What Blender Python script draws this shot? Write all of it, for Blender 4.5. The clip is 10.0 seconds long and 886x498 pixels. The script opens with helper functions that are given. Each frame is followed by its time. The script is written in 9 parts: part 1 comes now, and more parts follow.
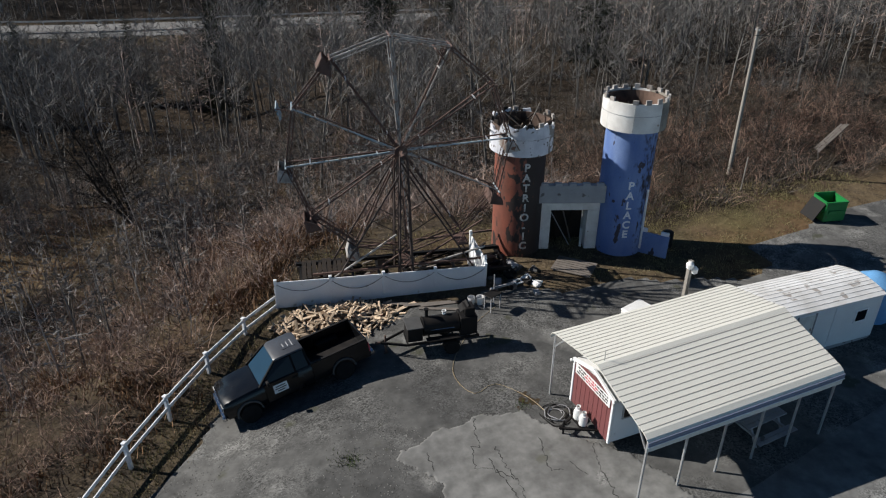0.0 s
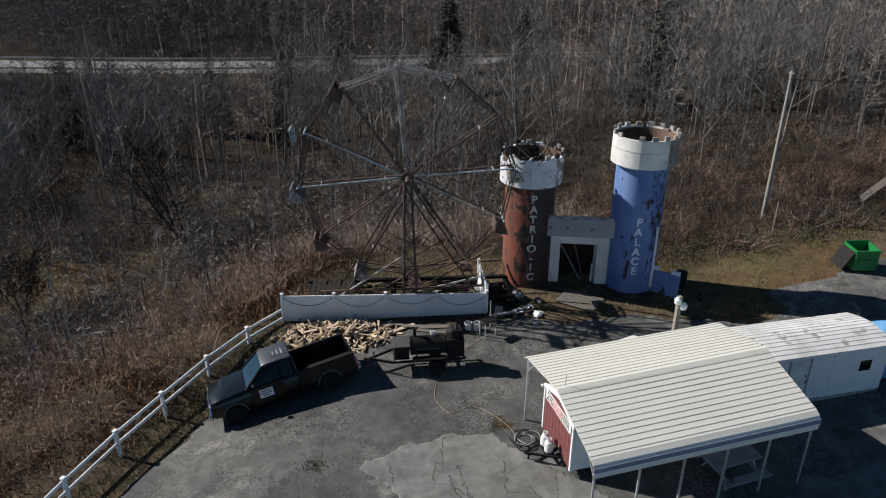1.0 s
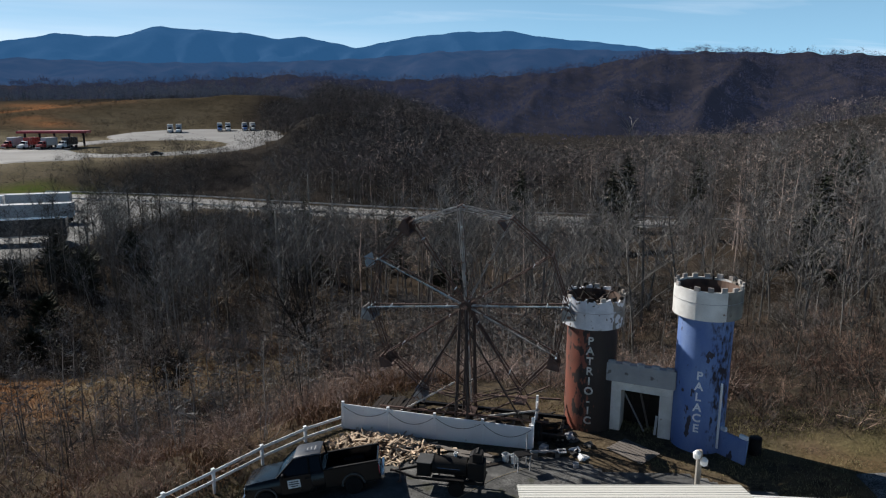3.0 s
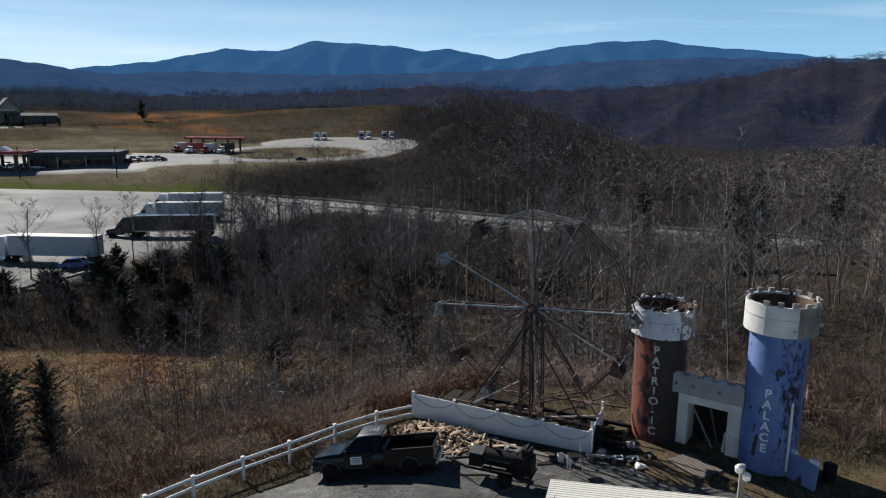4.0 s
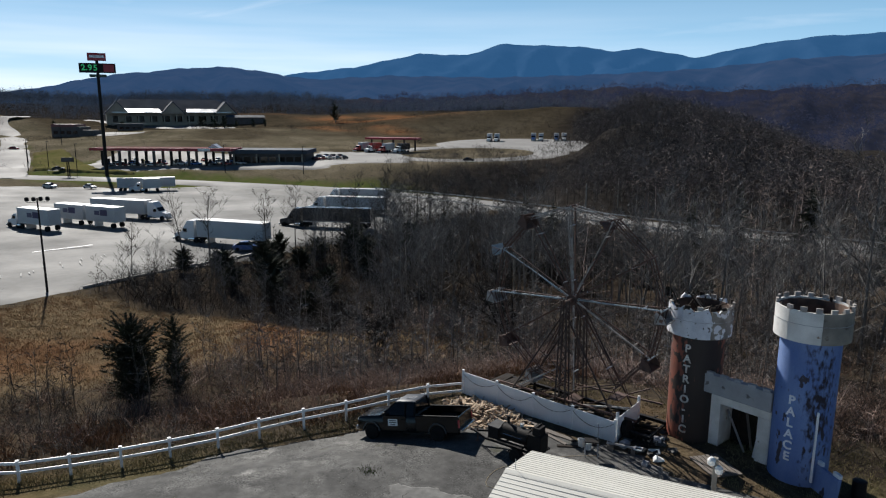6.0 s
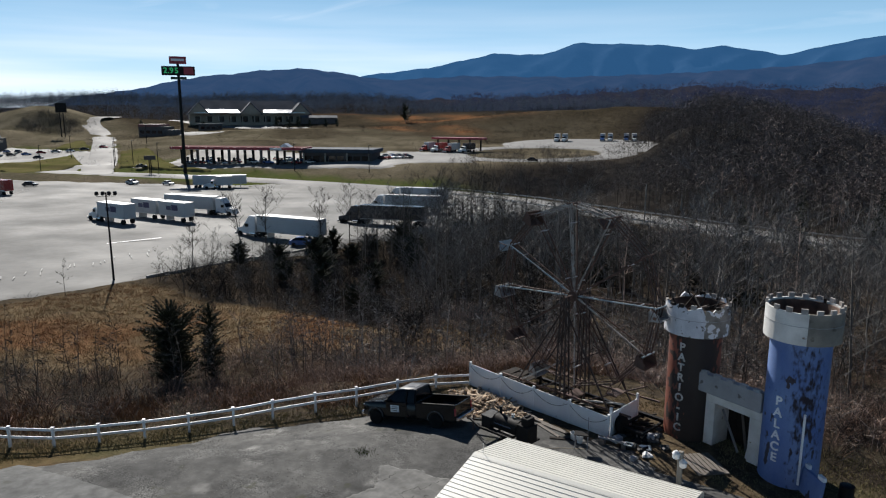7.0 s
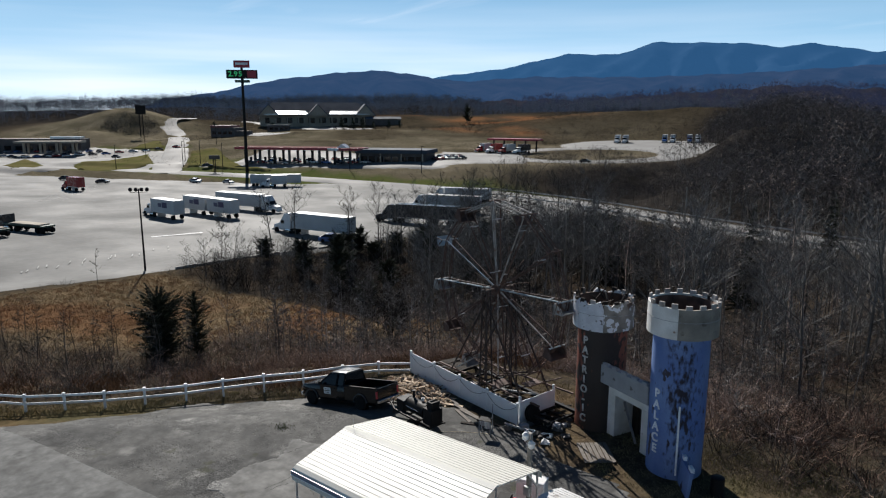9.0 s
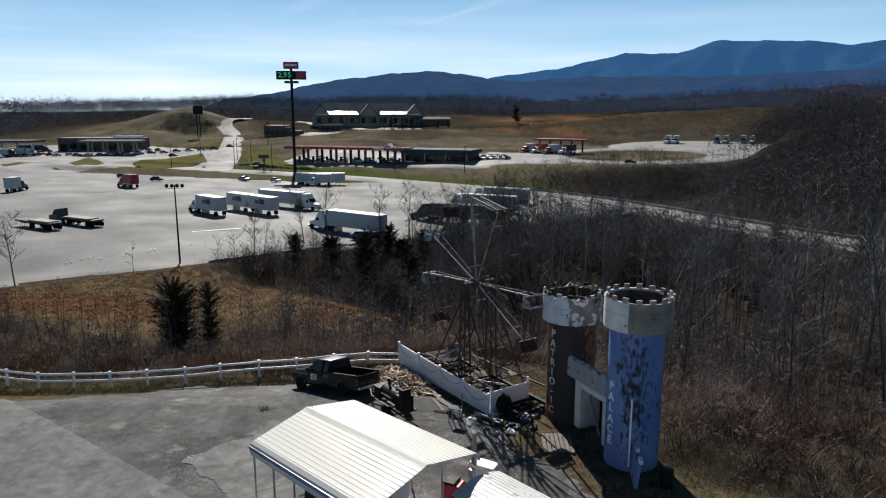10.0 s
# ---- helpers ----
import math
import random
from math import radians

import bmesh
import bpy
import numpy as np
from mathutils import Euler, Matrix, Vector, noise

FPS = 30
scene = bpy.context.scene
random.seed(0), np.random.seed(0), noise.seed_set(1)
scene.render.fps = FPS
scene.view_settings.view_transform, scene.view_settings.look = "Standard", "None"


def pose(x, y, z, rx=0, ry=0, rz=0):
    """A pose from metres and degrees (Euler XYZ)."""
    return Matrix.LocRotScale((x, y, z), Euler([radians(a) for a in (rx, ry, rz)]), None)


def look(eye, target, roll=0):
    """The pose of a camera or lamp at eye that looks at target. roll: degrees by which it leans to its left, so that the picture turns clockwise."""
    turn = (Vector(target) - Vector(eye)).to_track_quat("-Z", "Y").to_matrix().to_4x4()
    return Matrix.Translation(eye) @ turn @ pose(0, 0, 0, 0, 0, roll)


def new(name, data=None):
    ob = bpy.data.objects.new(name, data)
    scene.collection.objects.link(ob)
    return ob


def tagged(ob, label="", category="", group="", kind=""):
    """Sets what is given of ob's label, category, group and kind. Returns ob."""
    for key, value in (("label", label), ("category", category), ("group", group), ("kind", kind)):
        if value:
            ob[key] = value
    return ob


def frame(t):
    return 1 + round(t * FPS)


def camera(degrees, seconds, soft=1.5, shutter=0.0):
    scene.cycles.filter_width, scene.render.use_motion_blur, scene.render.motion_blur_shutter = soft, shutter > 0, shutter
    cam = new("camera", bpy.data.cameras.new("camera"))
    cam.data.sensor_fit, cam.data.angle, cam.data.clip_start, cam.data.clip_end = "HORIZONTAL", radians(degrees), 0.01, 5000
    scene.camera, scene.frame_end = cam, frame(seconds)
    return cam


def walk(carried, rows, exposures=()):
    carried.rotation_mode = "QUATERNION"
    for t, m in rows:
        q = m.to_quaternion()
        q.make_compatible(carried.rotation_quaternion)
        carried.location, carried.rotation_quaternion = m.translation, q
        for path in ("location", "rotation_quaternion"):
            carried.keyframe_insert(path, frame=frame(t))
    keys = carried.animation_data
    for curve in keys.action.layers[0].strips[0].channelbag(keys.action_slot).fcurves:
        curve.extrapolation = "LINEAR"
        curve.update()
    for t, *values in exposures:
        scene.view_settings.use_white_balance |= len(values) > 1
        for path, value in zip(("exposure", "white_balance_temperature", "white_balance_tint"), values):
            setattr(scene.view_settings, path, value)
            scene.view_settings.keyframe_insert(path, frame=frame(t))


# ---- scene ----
cam = camera(65.5, 10.0, soft=1.17)
PATH = [
    (0, (-0.240, -0.018, 17.824), (0.450, 1.599, 16.871), 0.2),
    (0.5, (1.251, -1.163, 17.754), (1.840, 0.500, 16.811), 0.2),
    (1, (2.853, -2.311, 17.492), (3.341, -0.565, 16.649), 0),
    (1.5, (4.433, -3.301, 17.318), (4.818, -1.478, 16.592), 0),
    (2, (6.062, -4.165, 17.172), (6.313, -2.276, 16.566), 0),
    (2.5, (7.734, -4.958, 17.041), (7.824, -3.022, 16.547), 0.1),
    (2.7, (8.456, -5.258, 17.029), (8.478, -3.310, 16.576), 0),
    (3.8, (12.27, -6.7, 16.93), (11.916, -4.770, 16.541), 0.4),
    (4, (12.958, -6.871, 16.884), (12.502, -4.963, 16.494), 0.3),
    (4.5, (14.810, -7.269, 16.841), (14.163, -5.417, 16.451), 0.4),
    (5, (16.712, -7.453, 16.794), (15.926, -5.655, 16.406), 0.4),
    (6.5, (22.531, -7.090, 16.822), (21.517, -5.410, 16.435), 0.1),
    (7, (24.451, -6.599, 16.789), (23.336, -4.984, 16.402), 0.1),
    (7.5, (26.302, -5.934, 16.776), (25.117, -4.370, 16.390), 0.2),
    (8, (28.210, -5.179, 16.809), (26.996, -3.637, 16.424), 0.1),
    (8.5, (30.213, -4.402, 16.837), (28.972, -2.882, 16.452), 0),
    (9, (32.198, -3.491, 16.816), (30.920, -2.001, 16.432), 0),
    (9.5, (34.261, -2.589, 16.792), (32.940, -1.137, 16.408), 0),
    (10, (36.197, -1.623, 16.710), (34.807, -0.237, 16.327), 0),
]
walk(cam, [(t, look(eye, target, roll)) for t, eye, target, roll in PATH])

# ---- world, sun, exposure ----
SUN_AZ, SUN_EL = -56.0, 34.0            # degrees from +y towards +x, and above the horizon
scene.view_settings.exposure = 0.45
world = bpy.data.worlds.new("sky")
scene.world = world
world.use_nodes = True
wt = world.node_tree
wt.nodes.clear()
w_out = wt.nodes.new("ShaderNodeOutputWorld")
w_bg = wt.nodes.new("ShaderNodeBackground")
w_sky = wt.nodes.new("ShaderNodeTexSky")
w_sky.sky_type = "NISHITA"
w_sky.sun_disc = False
w_sky.sun_elevation = radians(SUN_EL)
w_sky.sun_rotation = radians(SUN_AZ)
w_sky.altitude, w_sky.air_density, w_sky.dust_density, w_sky.ozone_density = 600, 1.0, 0.05, 3.0
w_bg.inputs["Strength"].default_value = 0.027
# thin high cloud in long streaks, thicker towards the horizon
w_co = wt.nodes.new("ShaderNodeTexCoord")
w_sep = wt.nodes.new("ShaderNodeSeparateXYZ")
wt.links.new(w_co.outputs["Generated"], w_sep.inputs[0])


def w_math(op, a, b):
    n = wt.nodes.new("ShaderNodeMath")
    n.operation = op
    for k, v in enumerate((a, b)):
        if hasattr(v, "is_output"):
            wt.links.new(v, n.inputs[k])
        else:
            n.inputs[k].default_value = v
    return n.outputs[0]


def w_range(src, lo, hi, a, b):
    n = wt.nodes.new("ShaderNodeMapRange")
    wt.links.new(src, n.inputs[0])
    for k, v in zip((1, 2, 3, 4), (lo, hi, a, b)):
        n.inputs[k].default_value = v
    return n.outputs[0]


w_up = w_math("MAXIMUM", w_sep.outputs["Z"], 0.02)
w_vec = wt.nodes.new("ShaderNodeCombineXYZ")
wt.links.new(w_math("DIVIDE", w_sep.outputs["X"], w_math("ADD", w_up, 0.12)), w_vec.inputs[0])
wt.links.new(w_math("DIVIDE", w_sep.outputs["Y"], w_math("ADD", w_up, 0.12)), w_vec.inputs[1])
w_map = wt.nodes.new("ShaderNodeMapping")
w_map.inputs["Rotation"].default_value = (0, 0, radians(38))
w_map.inputs["Scale"].default_value = (0.8, 2.6, 1.0)
wt.links.new(w_vec.outputs[0], w_map.inputs[0])
w_noise = wt.nodes.new("ShaderNodeTexNoise")
w_noise.inputs["Scale"].default_value, w_noise.inputs["Detail"].default_value, w_noise.inputs["Distortion"].default_value = 0.75, 7.0, 0.6
wt.links.new(w_map.outputs[0], w_noise.inputs["Vector"])
w_cloud = w_math("MULTIPLY", w_range(w_noise.outputs[0], 0.56, 0.82, 0.0, 0.45), w_range(w_up, 0.0, 0.45, 1.0, 0.04))
w_low = w_range(w_up, 0.02, 0.36, 0.56, 0.0)
w_mix = wt.nodes.new("ShaderNodeMix")
w_mix.data_type = "RGBA"
wt.links.new(w_low, w_mix.inputs[0])
w_tint = wt.nodes.new("ShaderNodeMix")
w_tint.data_type, w_tint.blend_type = "RGBA", "MULTIPLY"
w_tint.inputs[0].default_value = 1.0
wt.links.new(w_sky.outputs[0], w_tint.inputs[6])
w_tint.inputs[7].default_value = (0.7, 1.0, 1.2, 1)
wt.links.new(w_tint.outputs[2], w_mix.inputs[6])
w_mix.inputs[7].default_value = (15.5, 28.5, 41.0, 1)
w_veil = wt.nodes.new("ShaderNodeMix")
w_veil.data_type = "RGBA"
# a pale veil low in the sky on the sun's side
w_dot = wt.nodes.new("ShaderNodeVectorMath")
w_dot.operation = "DOT_PRODUCT"
wt.links.new(w_co.outputs["Generated"], w_dot.inputs[0])
w_dot.inputs[1].default_value = (math.sin(radians(SUN_AZ)), math.cos(radians(SUN_AZ)), 0)
w_map2 = wt.nodes.new("ShaderNodeMapping")
w_map2.inputs["Scale"].default_value = (1.6, 1.6, 26.0)
wt.links.new(w_co.outputs["Generated"], w_map2.inputs[0])
w_noise2 = wt.nodes.new("ShaderNodeTexNoise")
w_noise2.inputs["Scale"].default_value, w_noise2.inputs["Detail"].default_value = 1.3, 3.0
wt.links.new(w_map2.outputs[0], w_noise2.inputs["Vector"])
w_bank = w_math("MULTIPLY", w_range(w_dot.outputs["Value"], 0.45, 1.0, 0.0, 1.0), w_range(w_up, 0.02, 0.16, 1.0, 0.0))
w_bank = w_math("MULTIPLY", w_bank, w_range(w_noise2.outputs[0], 0.34, 0.66, 0.3, 0.8))
wt.links.new(w_math("MAXIMUM", w_cloud, w_bank), w_veil.inputs[0])
wt.links.new(w_mix.outputs[2], w_veil.inputs[6])
w_veil.inputs[7].default_value = (32.0, 32.6, 34.5, 1)
wt.links.new(w_veil.outputs[2], w_bg.inputs[0])
wt.links.new(w_bg.outputs[0], w_out.inputs[0])

sun = new("sun", bpy.data.lights.new("sun", "SUN"))
sun.data.energy, sun.data.angle, sun.data.color = 5.0, radians(0.53), (1.0, 0.955, 0.89)
sa, se = radians(SUN_AZ), radians(SUN_EL)
SUN_DIR = Vector((math.sin(sa) * math.cos(se), math.cos(sa) * math.cos(se), math.sin(se)))
sun.matrix_world = look(SUN_DIR * 60, (0, 0, 0))


# ---- helpers for meshes ----
class Geo:
    """Collects vertices and faces of one part."""

    def __init__(self):
        self.v, self.f = [], []

    def add(self, verts, faces):
        n = len(self.v)
        self.v += [tuple(p) for p in verts]
        self.f += [tuple(i + n for i in f) for f in faces]
        return self

    def box(self, c, s, m=None):
        x, y, z = (k / 2 for k in s)
        pts = [Vector((sx * x, sy * y, sz * z)) for sz in (-1, 1) for sx, sy in ((-1, -1), (1, -1), (1, 1), (-1, 1))]
        pts = [(m @ p if m else p) + Vector(c) for p in pts]
        return self.add(pts, [(3, 2, 1, 0), (4, 5, 6, 7), (0, 1, 5, 4), (1, 2, 6, 5), (2, 3, 7, 6), (3, 0, 4, 7)])

    def tube(self, path, radii, n=8, caps=True):
        """A round tube along points, with one radius or one a point."""
        pts = [Vector(p) for p in path]
        if not hasattr(radii, "__len__"):
            radii = [radii] * len(pts)
        rings, up = [], None
        for i, p in enumerate(pts):
            d = (pts[min(i + 1, len(pts) - 1)] - pts[max(i - 1, 0)]).normalized()
            if up is None:
                up = d.orthogonal().normalized()
            side = d.cross(up).normalized()
            up = side.cross(d).normalized()
            rings.append([p + (side * math.cos(a) + up * math.sin(a)) * radii[i] for a in (2 * math.pi * k / n for k in range(n))])
        f = []
        for i in range(len(pts) - 1):
            for k in range(n):
                a, b = i * n + k, i * n + (k + 1) % n
                f.append((a, a + n, b + n, b))
        if caps:
            f.append(tuple(range(n)))
            f.append(tuple(range(len(pts) * n - 1, (len(pts) - 1) * n - 1, -1)))
        return self.add([q for r in rings for q in r], f)

    def beam(self, a, b, w, h=None):
        """A square bar from a to b."""
        a, b = Vector(a), Vector(b)
        d = b - a
        m = d.to_track_quat("X", "Z").to_matrix()
        return self.box((a + b) / 2, (d.length, w, h or w), m)

    def prism(self, outline, a, b):
        """An outline in x and z, drawn out along y from a to b."""
        n = len(outline)
        pts = [(x, a, z) for x, z in outline] + [(x, b, z) for x, z in outline]
        return self.add(pts, [tuple(range(n)), tuple(range(2 * n - 1, n - 1, -1))] + [(k, k + n, (k + 1) % n + n, (k + 1) % n) for k in range(n)])

    def lathe(self, prof, n=24, c=(0, 0), close=True):
        """Turns a profile of (radius, z) about the vertical through c."""
        pts = [(c[0] + r * math.cos(2 * math.pi * k / n), c[1] + r * math.sin(2 * math.pi * k / n), z) for r, z in prof for k in range(n)]
        f = [(i * n + k, i * n + (k + 1) % n, (i + 1) * n + (k + 1) % n, (i + 1) * n + k) for i in range(len(prof) - 1) for k in range(n)]
        if close:
            f += [tuple(range(n - 1, -1, -1)), tuple((len(prof) - 1) * n + k for k in range(n))]
        return self.add(pts, f)


def mesh_of(name, geo, bevel=0.0, smooth=False):
    me = bpy.data.meshes.new(name)
    me.from_pydata(geo.v, [], geo.f)
    if bevel:
        bm = bmesh.new()
        bm.from_mesh(me)
        sharp = [e for e in bm.edges if len(e.link_faces) == 2 and e.calc_face_angle(0) > 0.6]
        bmesh.ops.bevel(bm, geom=sharp, offset=bevel, segments=1, profile=0.5, affect="EDGES", clamp_overlap=True)
        bm.to_mesh(me)
        bm.free()
    if smooth:
        me.shade_smooth()
        me.set_sharp_from_angle(angle=radians(38))
    me.update()
    return me


def part(name, geo, material, parent=None, label="", bevel=0.0, smooth=False, at=None):
    """One mesh object, under a thing or a part where one is given."""
    ob = new(name, mesh_of(name, geo, bevel, smooth))
    ob.data.materials.append(material)
    if parent:
        ob.parent = parent
    if at is not None:
        ob.matrix_basis = at
    return tagged(ob, label) if label else ob


def share(name, me, parent, at):
    """One more object on a mesh that is there already."""
    ob = new(name, me)
    ob.parent = parent
    ob.matrix_basis = at
    return ob


def thing(name, at, label, category, group="", kind=""):
    ob = new(name)
    ob.empty_display_size = 0.2
    ob.matrix_basis = at
    return tagged(ob, label, category, group, kind)


def tri_mesh(name, verts, tris, material):
    """A mesh from arrays of points and triangles, for what holds very many."""
    me = bpy.data.meshes.new(name)
    me.vertices.add(len(verts))
    me.vertices.foreach_set("co", np.asarray(verts, np.float32).ravel())
    me.loops.add(len(tris) * 3)
    me.loops.foreach_set("vertex_index", np.asarray(tris, np.int32).ravel())
    me.polygons.add(len(tris))
    me.polygons.foreach_set("loop_start", np.arange(0, len(tris) * 3, 3, dtype=np.int32))
    me.update(calc_edges=True)
    me.materials.append(material)
    return me


def sstep(a, b, x):
    t = np.clip((np.asarray(x, float) - a) / (b - a), 0, 1)
    return t * t * (3 - 2 * t)


# ---- materials ----
def paint(name, col, rough=0.6, metal=0.0, col2=None, scale=3.0, amount=0.5, fine=40.0, bump=0.1, dirt=None, dirt_at=0.62, vary=0.0, spec=0.5, stretch=(1, 1, 1), island=0.0, edge=0.05):
    """A surface of two tones at a broad and a fine scale, with stains and a fine relief."""
    m = bpy.data.materials.new(name)
    m.use_nodes = True
    t = m.node_tree
    b = t.nodes["Principled BSDF"]
    b.inputs["Roughness"].default_value, b.inputs["Metallic"].default_value = rough, metal
    b.inputs["Specular IOR Level"].default_value = spec
    co = t.nodes.new("ShaderNodeTexCoord")
    mp = t.nodes.new("ShaderNodeMapping")
    mp.inputs["Scale"].default_value = stretch
    t.links.new(co.outputs["Object"], mp.inputs[0])

    def noise_at(s, detail=5.0):
        n = t.nodes.new("ShaderNodeTexNoise")
        n.inputs["Scale"].default_value, n.inputs["Detail"].default_value = s, detail
        t.links.new(mp.outputs[0], n.inputs["Vector"])
        return n

    def mix(fac, a, c, mode="MIX"):
        n = t.nodes.new("ShaderNodeMix")
        n.data_type, n.blend_type = "RGBA", mode
        for k, v in ((0, fac), (6, a), (7, c)):
            if hasattr(v, "is_output"):
                t.links.new(v, n.inputs[k])
            else:
                n.inputs[k].default_value = v if k == 0 else (*v, 1)
        return n.outputs[2]

    def ramp(src, lo, hi, a=0.0, c=1.0):
        n = t.nodes.new("ShaderNodeMapRange")
        t.links.new(src, n.inputs[0])
        for k, v in zip((1, 2, 3, 4), (lo, hi, a, c)):
            n.inputs[k].default_value = v
        return n.outputs[0]

    broad, grain = noise_at(scale), noise_at(fine, 3.0)
    c2 = col2 or tuple(k * 0.72 for k in col)
    out = mix(ramp(broad.outputs[0], 0.35, 0.65, 0, amount), col, c2)
    out = mix(0.35, out, mix(ramp(grain.outputs[0], 0.3, 0.7), (0.72, 0.72, 0.72), (1.28, 1.28, 1.28)), "MULTIPLY")
    if dirt:
        stain = noise_at(scale * 1.7, 8.0)
        k = ramp(stain.outputs[0], dirt_at, dirt_at + edge)
        out = mix(k, out, dirt)
    if vary or island:
        src = t.nodes.new("ShaderNodeObjectInfo").outputs["Random"] if vary else t.nodes.new("ShaderNodeNewGeometry").outputs["Random Per Island"]
        k = vary or island
        g = ramp(src, 0, 1, 1 - k, 1 + k)
        cb = t.nodes.new("ShaderNodeCombineColor")
        for i in range(3):
            t.links.new(g, cb.inputs[i])
        out = mix(1.0, out, cb.outputs[0], "MULTIPLY")
    t.links.new(out, b.inputs["Base Color"])
    if bump:
        bp = t.nodes.new("ShaderNodeBump")
        bp.inputs["Strength"].default_value, bp.inputs["Distance"].default_value = bump, 0.02
        t.links.new(grain.outputs[0], bp.inputs["Height"])
        t.links.new(bp.outputs[0], b.inputs["Normal"])
    r = ramp(broad.outputs[0], 0.3, 0.7, max(0.02, rough - 0.08), min(1, rough + 0.08))
    t.links.new(r, b.inputs["Roughness"])
    return m


M = {}
M["white"] = paint("white_vinyl", (0.78, 0.79, 0.80), 0.45, col2=(0.66, 0.67, 0.69), scale=1.2, dirt=(0.45, 0.44, 0.40), dirt_at=0.66)
M["white_paint"] = paint("old_white_paint", (0.7, 0.69, 0.665), 0.65, col2=(0.5, 0.485, 0.455), scale=1.4, amount=0.8, dirt=(0.2, 0.13, 0.09), dirt_at=0.68)
M["peel_white"] = paint("peeling_white_paint", (0.62, 0.63, 0.67), 0.65, col2=(0.4, 0.41, 0.46), scale=2.2, dirt=(0.12, 0.11, 0.105), dirt_at=0.61, edge=0.02)
M["blue_tower"] = paint("blue_paint_peeling", (0.085, 0.15, 0.355), 0.65, col2=(0.16, 0.235, 0.43), scale=1.1, amount=0.9, dirt=(0.045, 0.04, 0.055), dirt_at=0.635, edge=0.015, stretch=(1, 1, 0.45), spec=0.3)
M["red_tower"] = paint("rust_red_paint_peeling", (0.23, 0.068, 0.042), 0.65, col2=(0.115, 0.045, 0.032), scale=1.3, amount=0.9, dirt=(0.03, 0.02, 0.018), dirt_at=0.54, edge=0.02, stretch=(1, 1, 0.55))
M["char"] = paint("charred_timber", (0.018, 0.015, 0.013), 0.9, col2=(0.045, 0.032, 0.025), scale=2.5, bump=0.4, spec=0.2)
M["grey_board"] = paint("weathered_grey_board", (0.3, 0.3, 0.31), 0.7, col2=(0.2, 0.2, 0.21), scale=1.5, dirt=(0.11, 0.1, 0.1))
M["steel"] = paint("weathered_painted_steel", (0.37, 0.36, 0.345), 0.55, col2=(0.17, 0.145, 0.13), scale=2.0, amount=0.9, dirt=(0.14, 0.07, 0.045), dirt_at=0.58)
M["steel_blue"] = paint("faded_blue_painted_steel", (0.16, 0.24, 0.31), 0.55, col2=(0.3, 0.33, 0.33), scale=3.0, amount=0.9, dirt=(0.14, 0.08, 0.05), dirt_at=0.6)
M["rust"] = paint("rusted_steel", (0.1, 0.055, 0.042), 0.8, col2=(0.035, 0.026, 0.023), scale=2.0, bump=0.3)
M["rust_dark"] = paint("dark_rusted_steel", (0.05, 0.034, 0.029), 0.85, col2=(0.022, 0.018, 0.017), scale=2.0, bump=0.3)
M["roof_metal"] = paint("cream_roof_metal", (0.62, 0.61, 0.555), 0.45, col2=(0.55, 0.54, 0.5), scale=0.4, amount=0.5, bump=0.03, dirt=(0.5, 0.48, 0.42), dirt_at=0.7, spec=0.4)
M["roof_metal_old"] = paint("stained_white_roof_metal", (0.72, 0.72, 0.72), 0.4, col2=(0.5, 0.49, 0.47), scale=0.9, amount=0.8, bump=0.05, dirt=(0.34, 0.31, 0.28), dirt_at=0.6)
M["galv"] = paint("galvanised_tube", (0.5, 0.51, 0.52), 0.4, 0.6, scale=3)
M["siding_white"] = paint("white_siding", (0.68, 0.69, 0.7), 0.5, col2=(0.56, 0.57, 0.58), scale=0.8, dirt=(0.38, 0.36, 0.33), dirt_at=0.68)
M["siding_red"] = paint("barn_red_siding", (0.16, 0.05, 0.05), 0.65, col2=(0.12, 0.045, 0.045), scale=1.0)
M["black_paint"] = paint("black_car_paint", (0.005, 0.0055, 0.0065), 0.2, col2=(0.008, 0.008, 0.009), scale=1.5, bump=0.0, spec=0.35)
M["black_metal"] = paint("sooty_black_steel", (0.009, 0.009, 0.0095), 0.6, col2=(0.022, 0.018, 0.016), scale=3, spec=0.15)
M["rubber"] = paint("tyre_rubber", (0.012, 0.012, 0.012), 0.9, scale=6, spec=0.15)
M["chrome"] = paint("dull_chrome", (0.55, 0.55, 0.56), 0.2, 1.0, scale=4, bump=0.0)
M["glass_dark"] = paint("dark_window_glass", (0.006, 0.007, 0.009), 0.08, scale=0.5, bump=0.0, spec=0.3)
M["glass_blue"] = paint("windscreen_glass", (0.02, 0.05, 0.085), 0.08, scale=0.5, bump=0.0, spec=0.35)
M["wood_cut"] = paint("fresh_split_wood", (0.5, 0.39, 0.285), 0.8, col2=(0.34, 0.26, 0.18), scale=5, amount=0.8, vary=0.4, spec=0.25)
M["wood_old"] = paint("grey_weathered_wood", (0.15, 0.13, 0.115), 0.85, col2=(0.085, 0.072, 0.062), scale=3, stretch=(1, 1, 0.2))
M["pole_wood"] = paint("bleached_pole_wood", (0.26, 0.24, 0.21), 0.85, col2=(0.17, 0.155, 0.14), scale=2, stretch=(1, 1, 0.15))
M["green"] = paint("green_dumpster_paint", (0.01, 0.19, 0.042), 0.5, col2=(0.008, 0.14, 0.03), scale=1.5, dirt=(0.08, 0.06, 0.04), dirt_at=0.68)
M["plastic_white"] = paint("white_plastic", (0.75, 0.75, 0.74), 0.4, scale=3)
M["red_plastic"] = paint("red_plastic", (0.45, 0.03, 0.05), 0.4, scale=3)
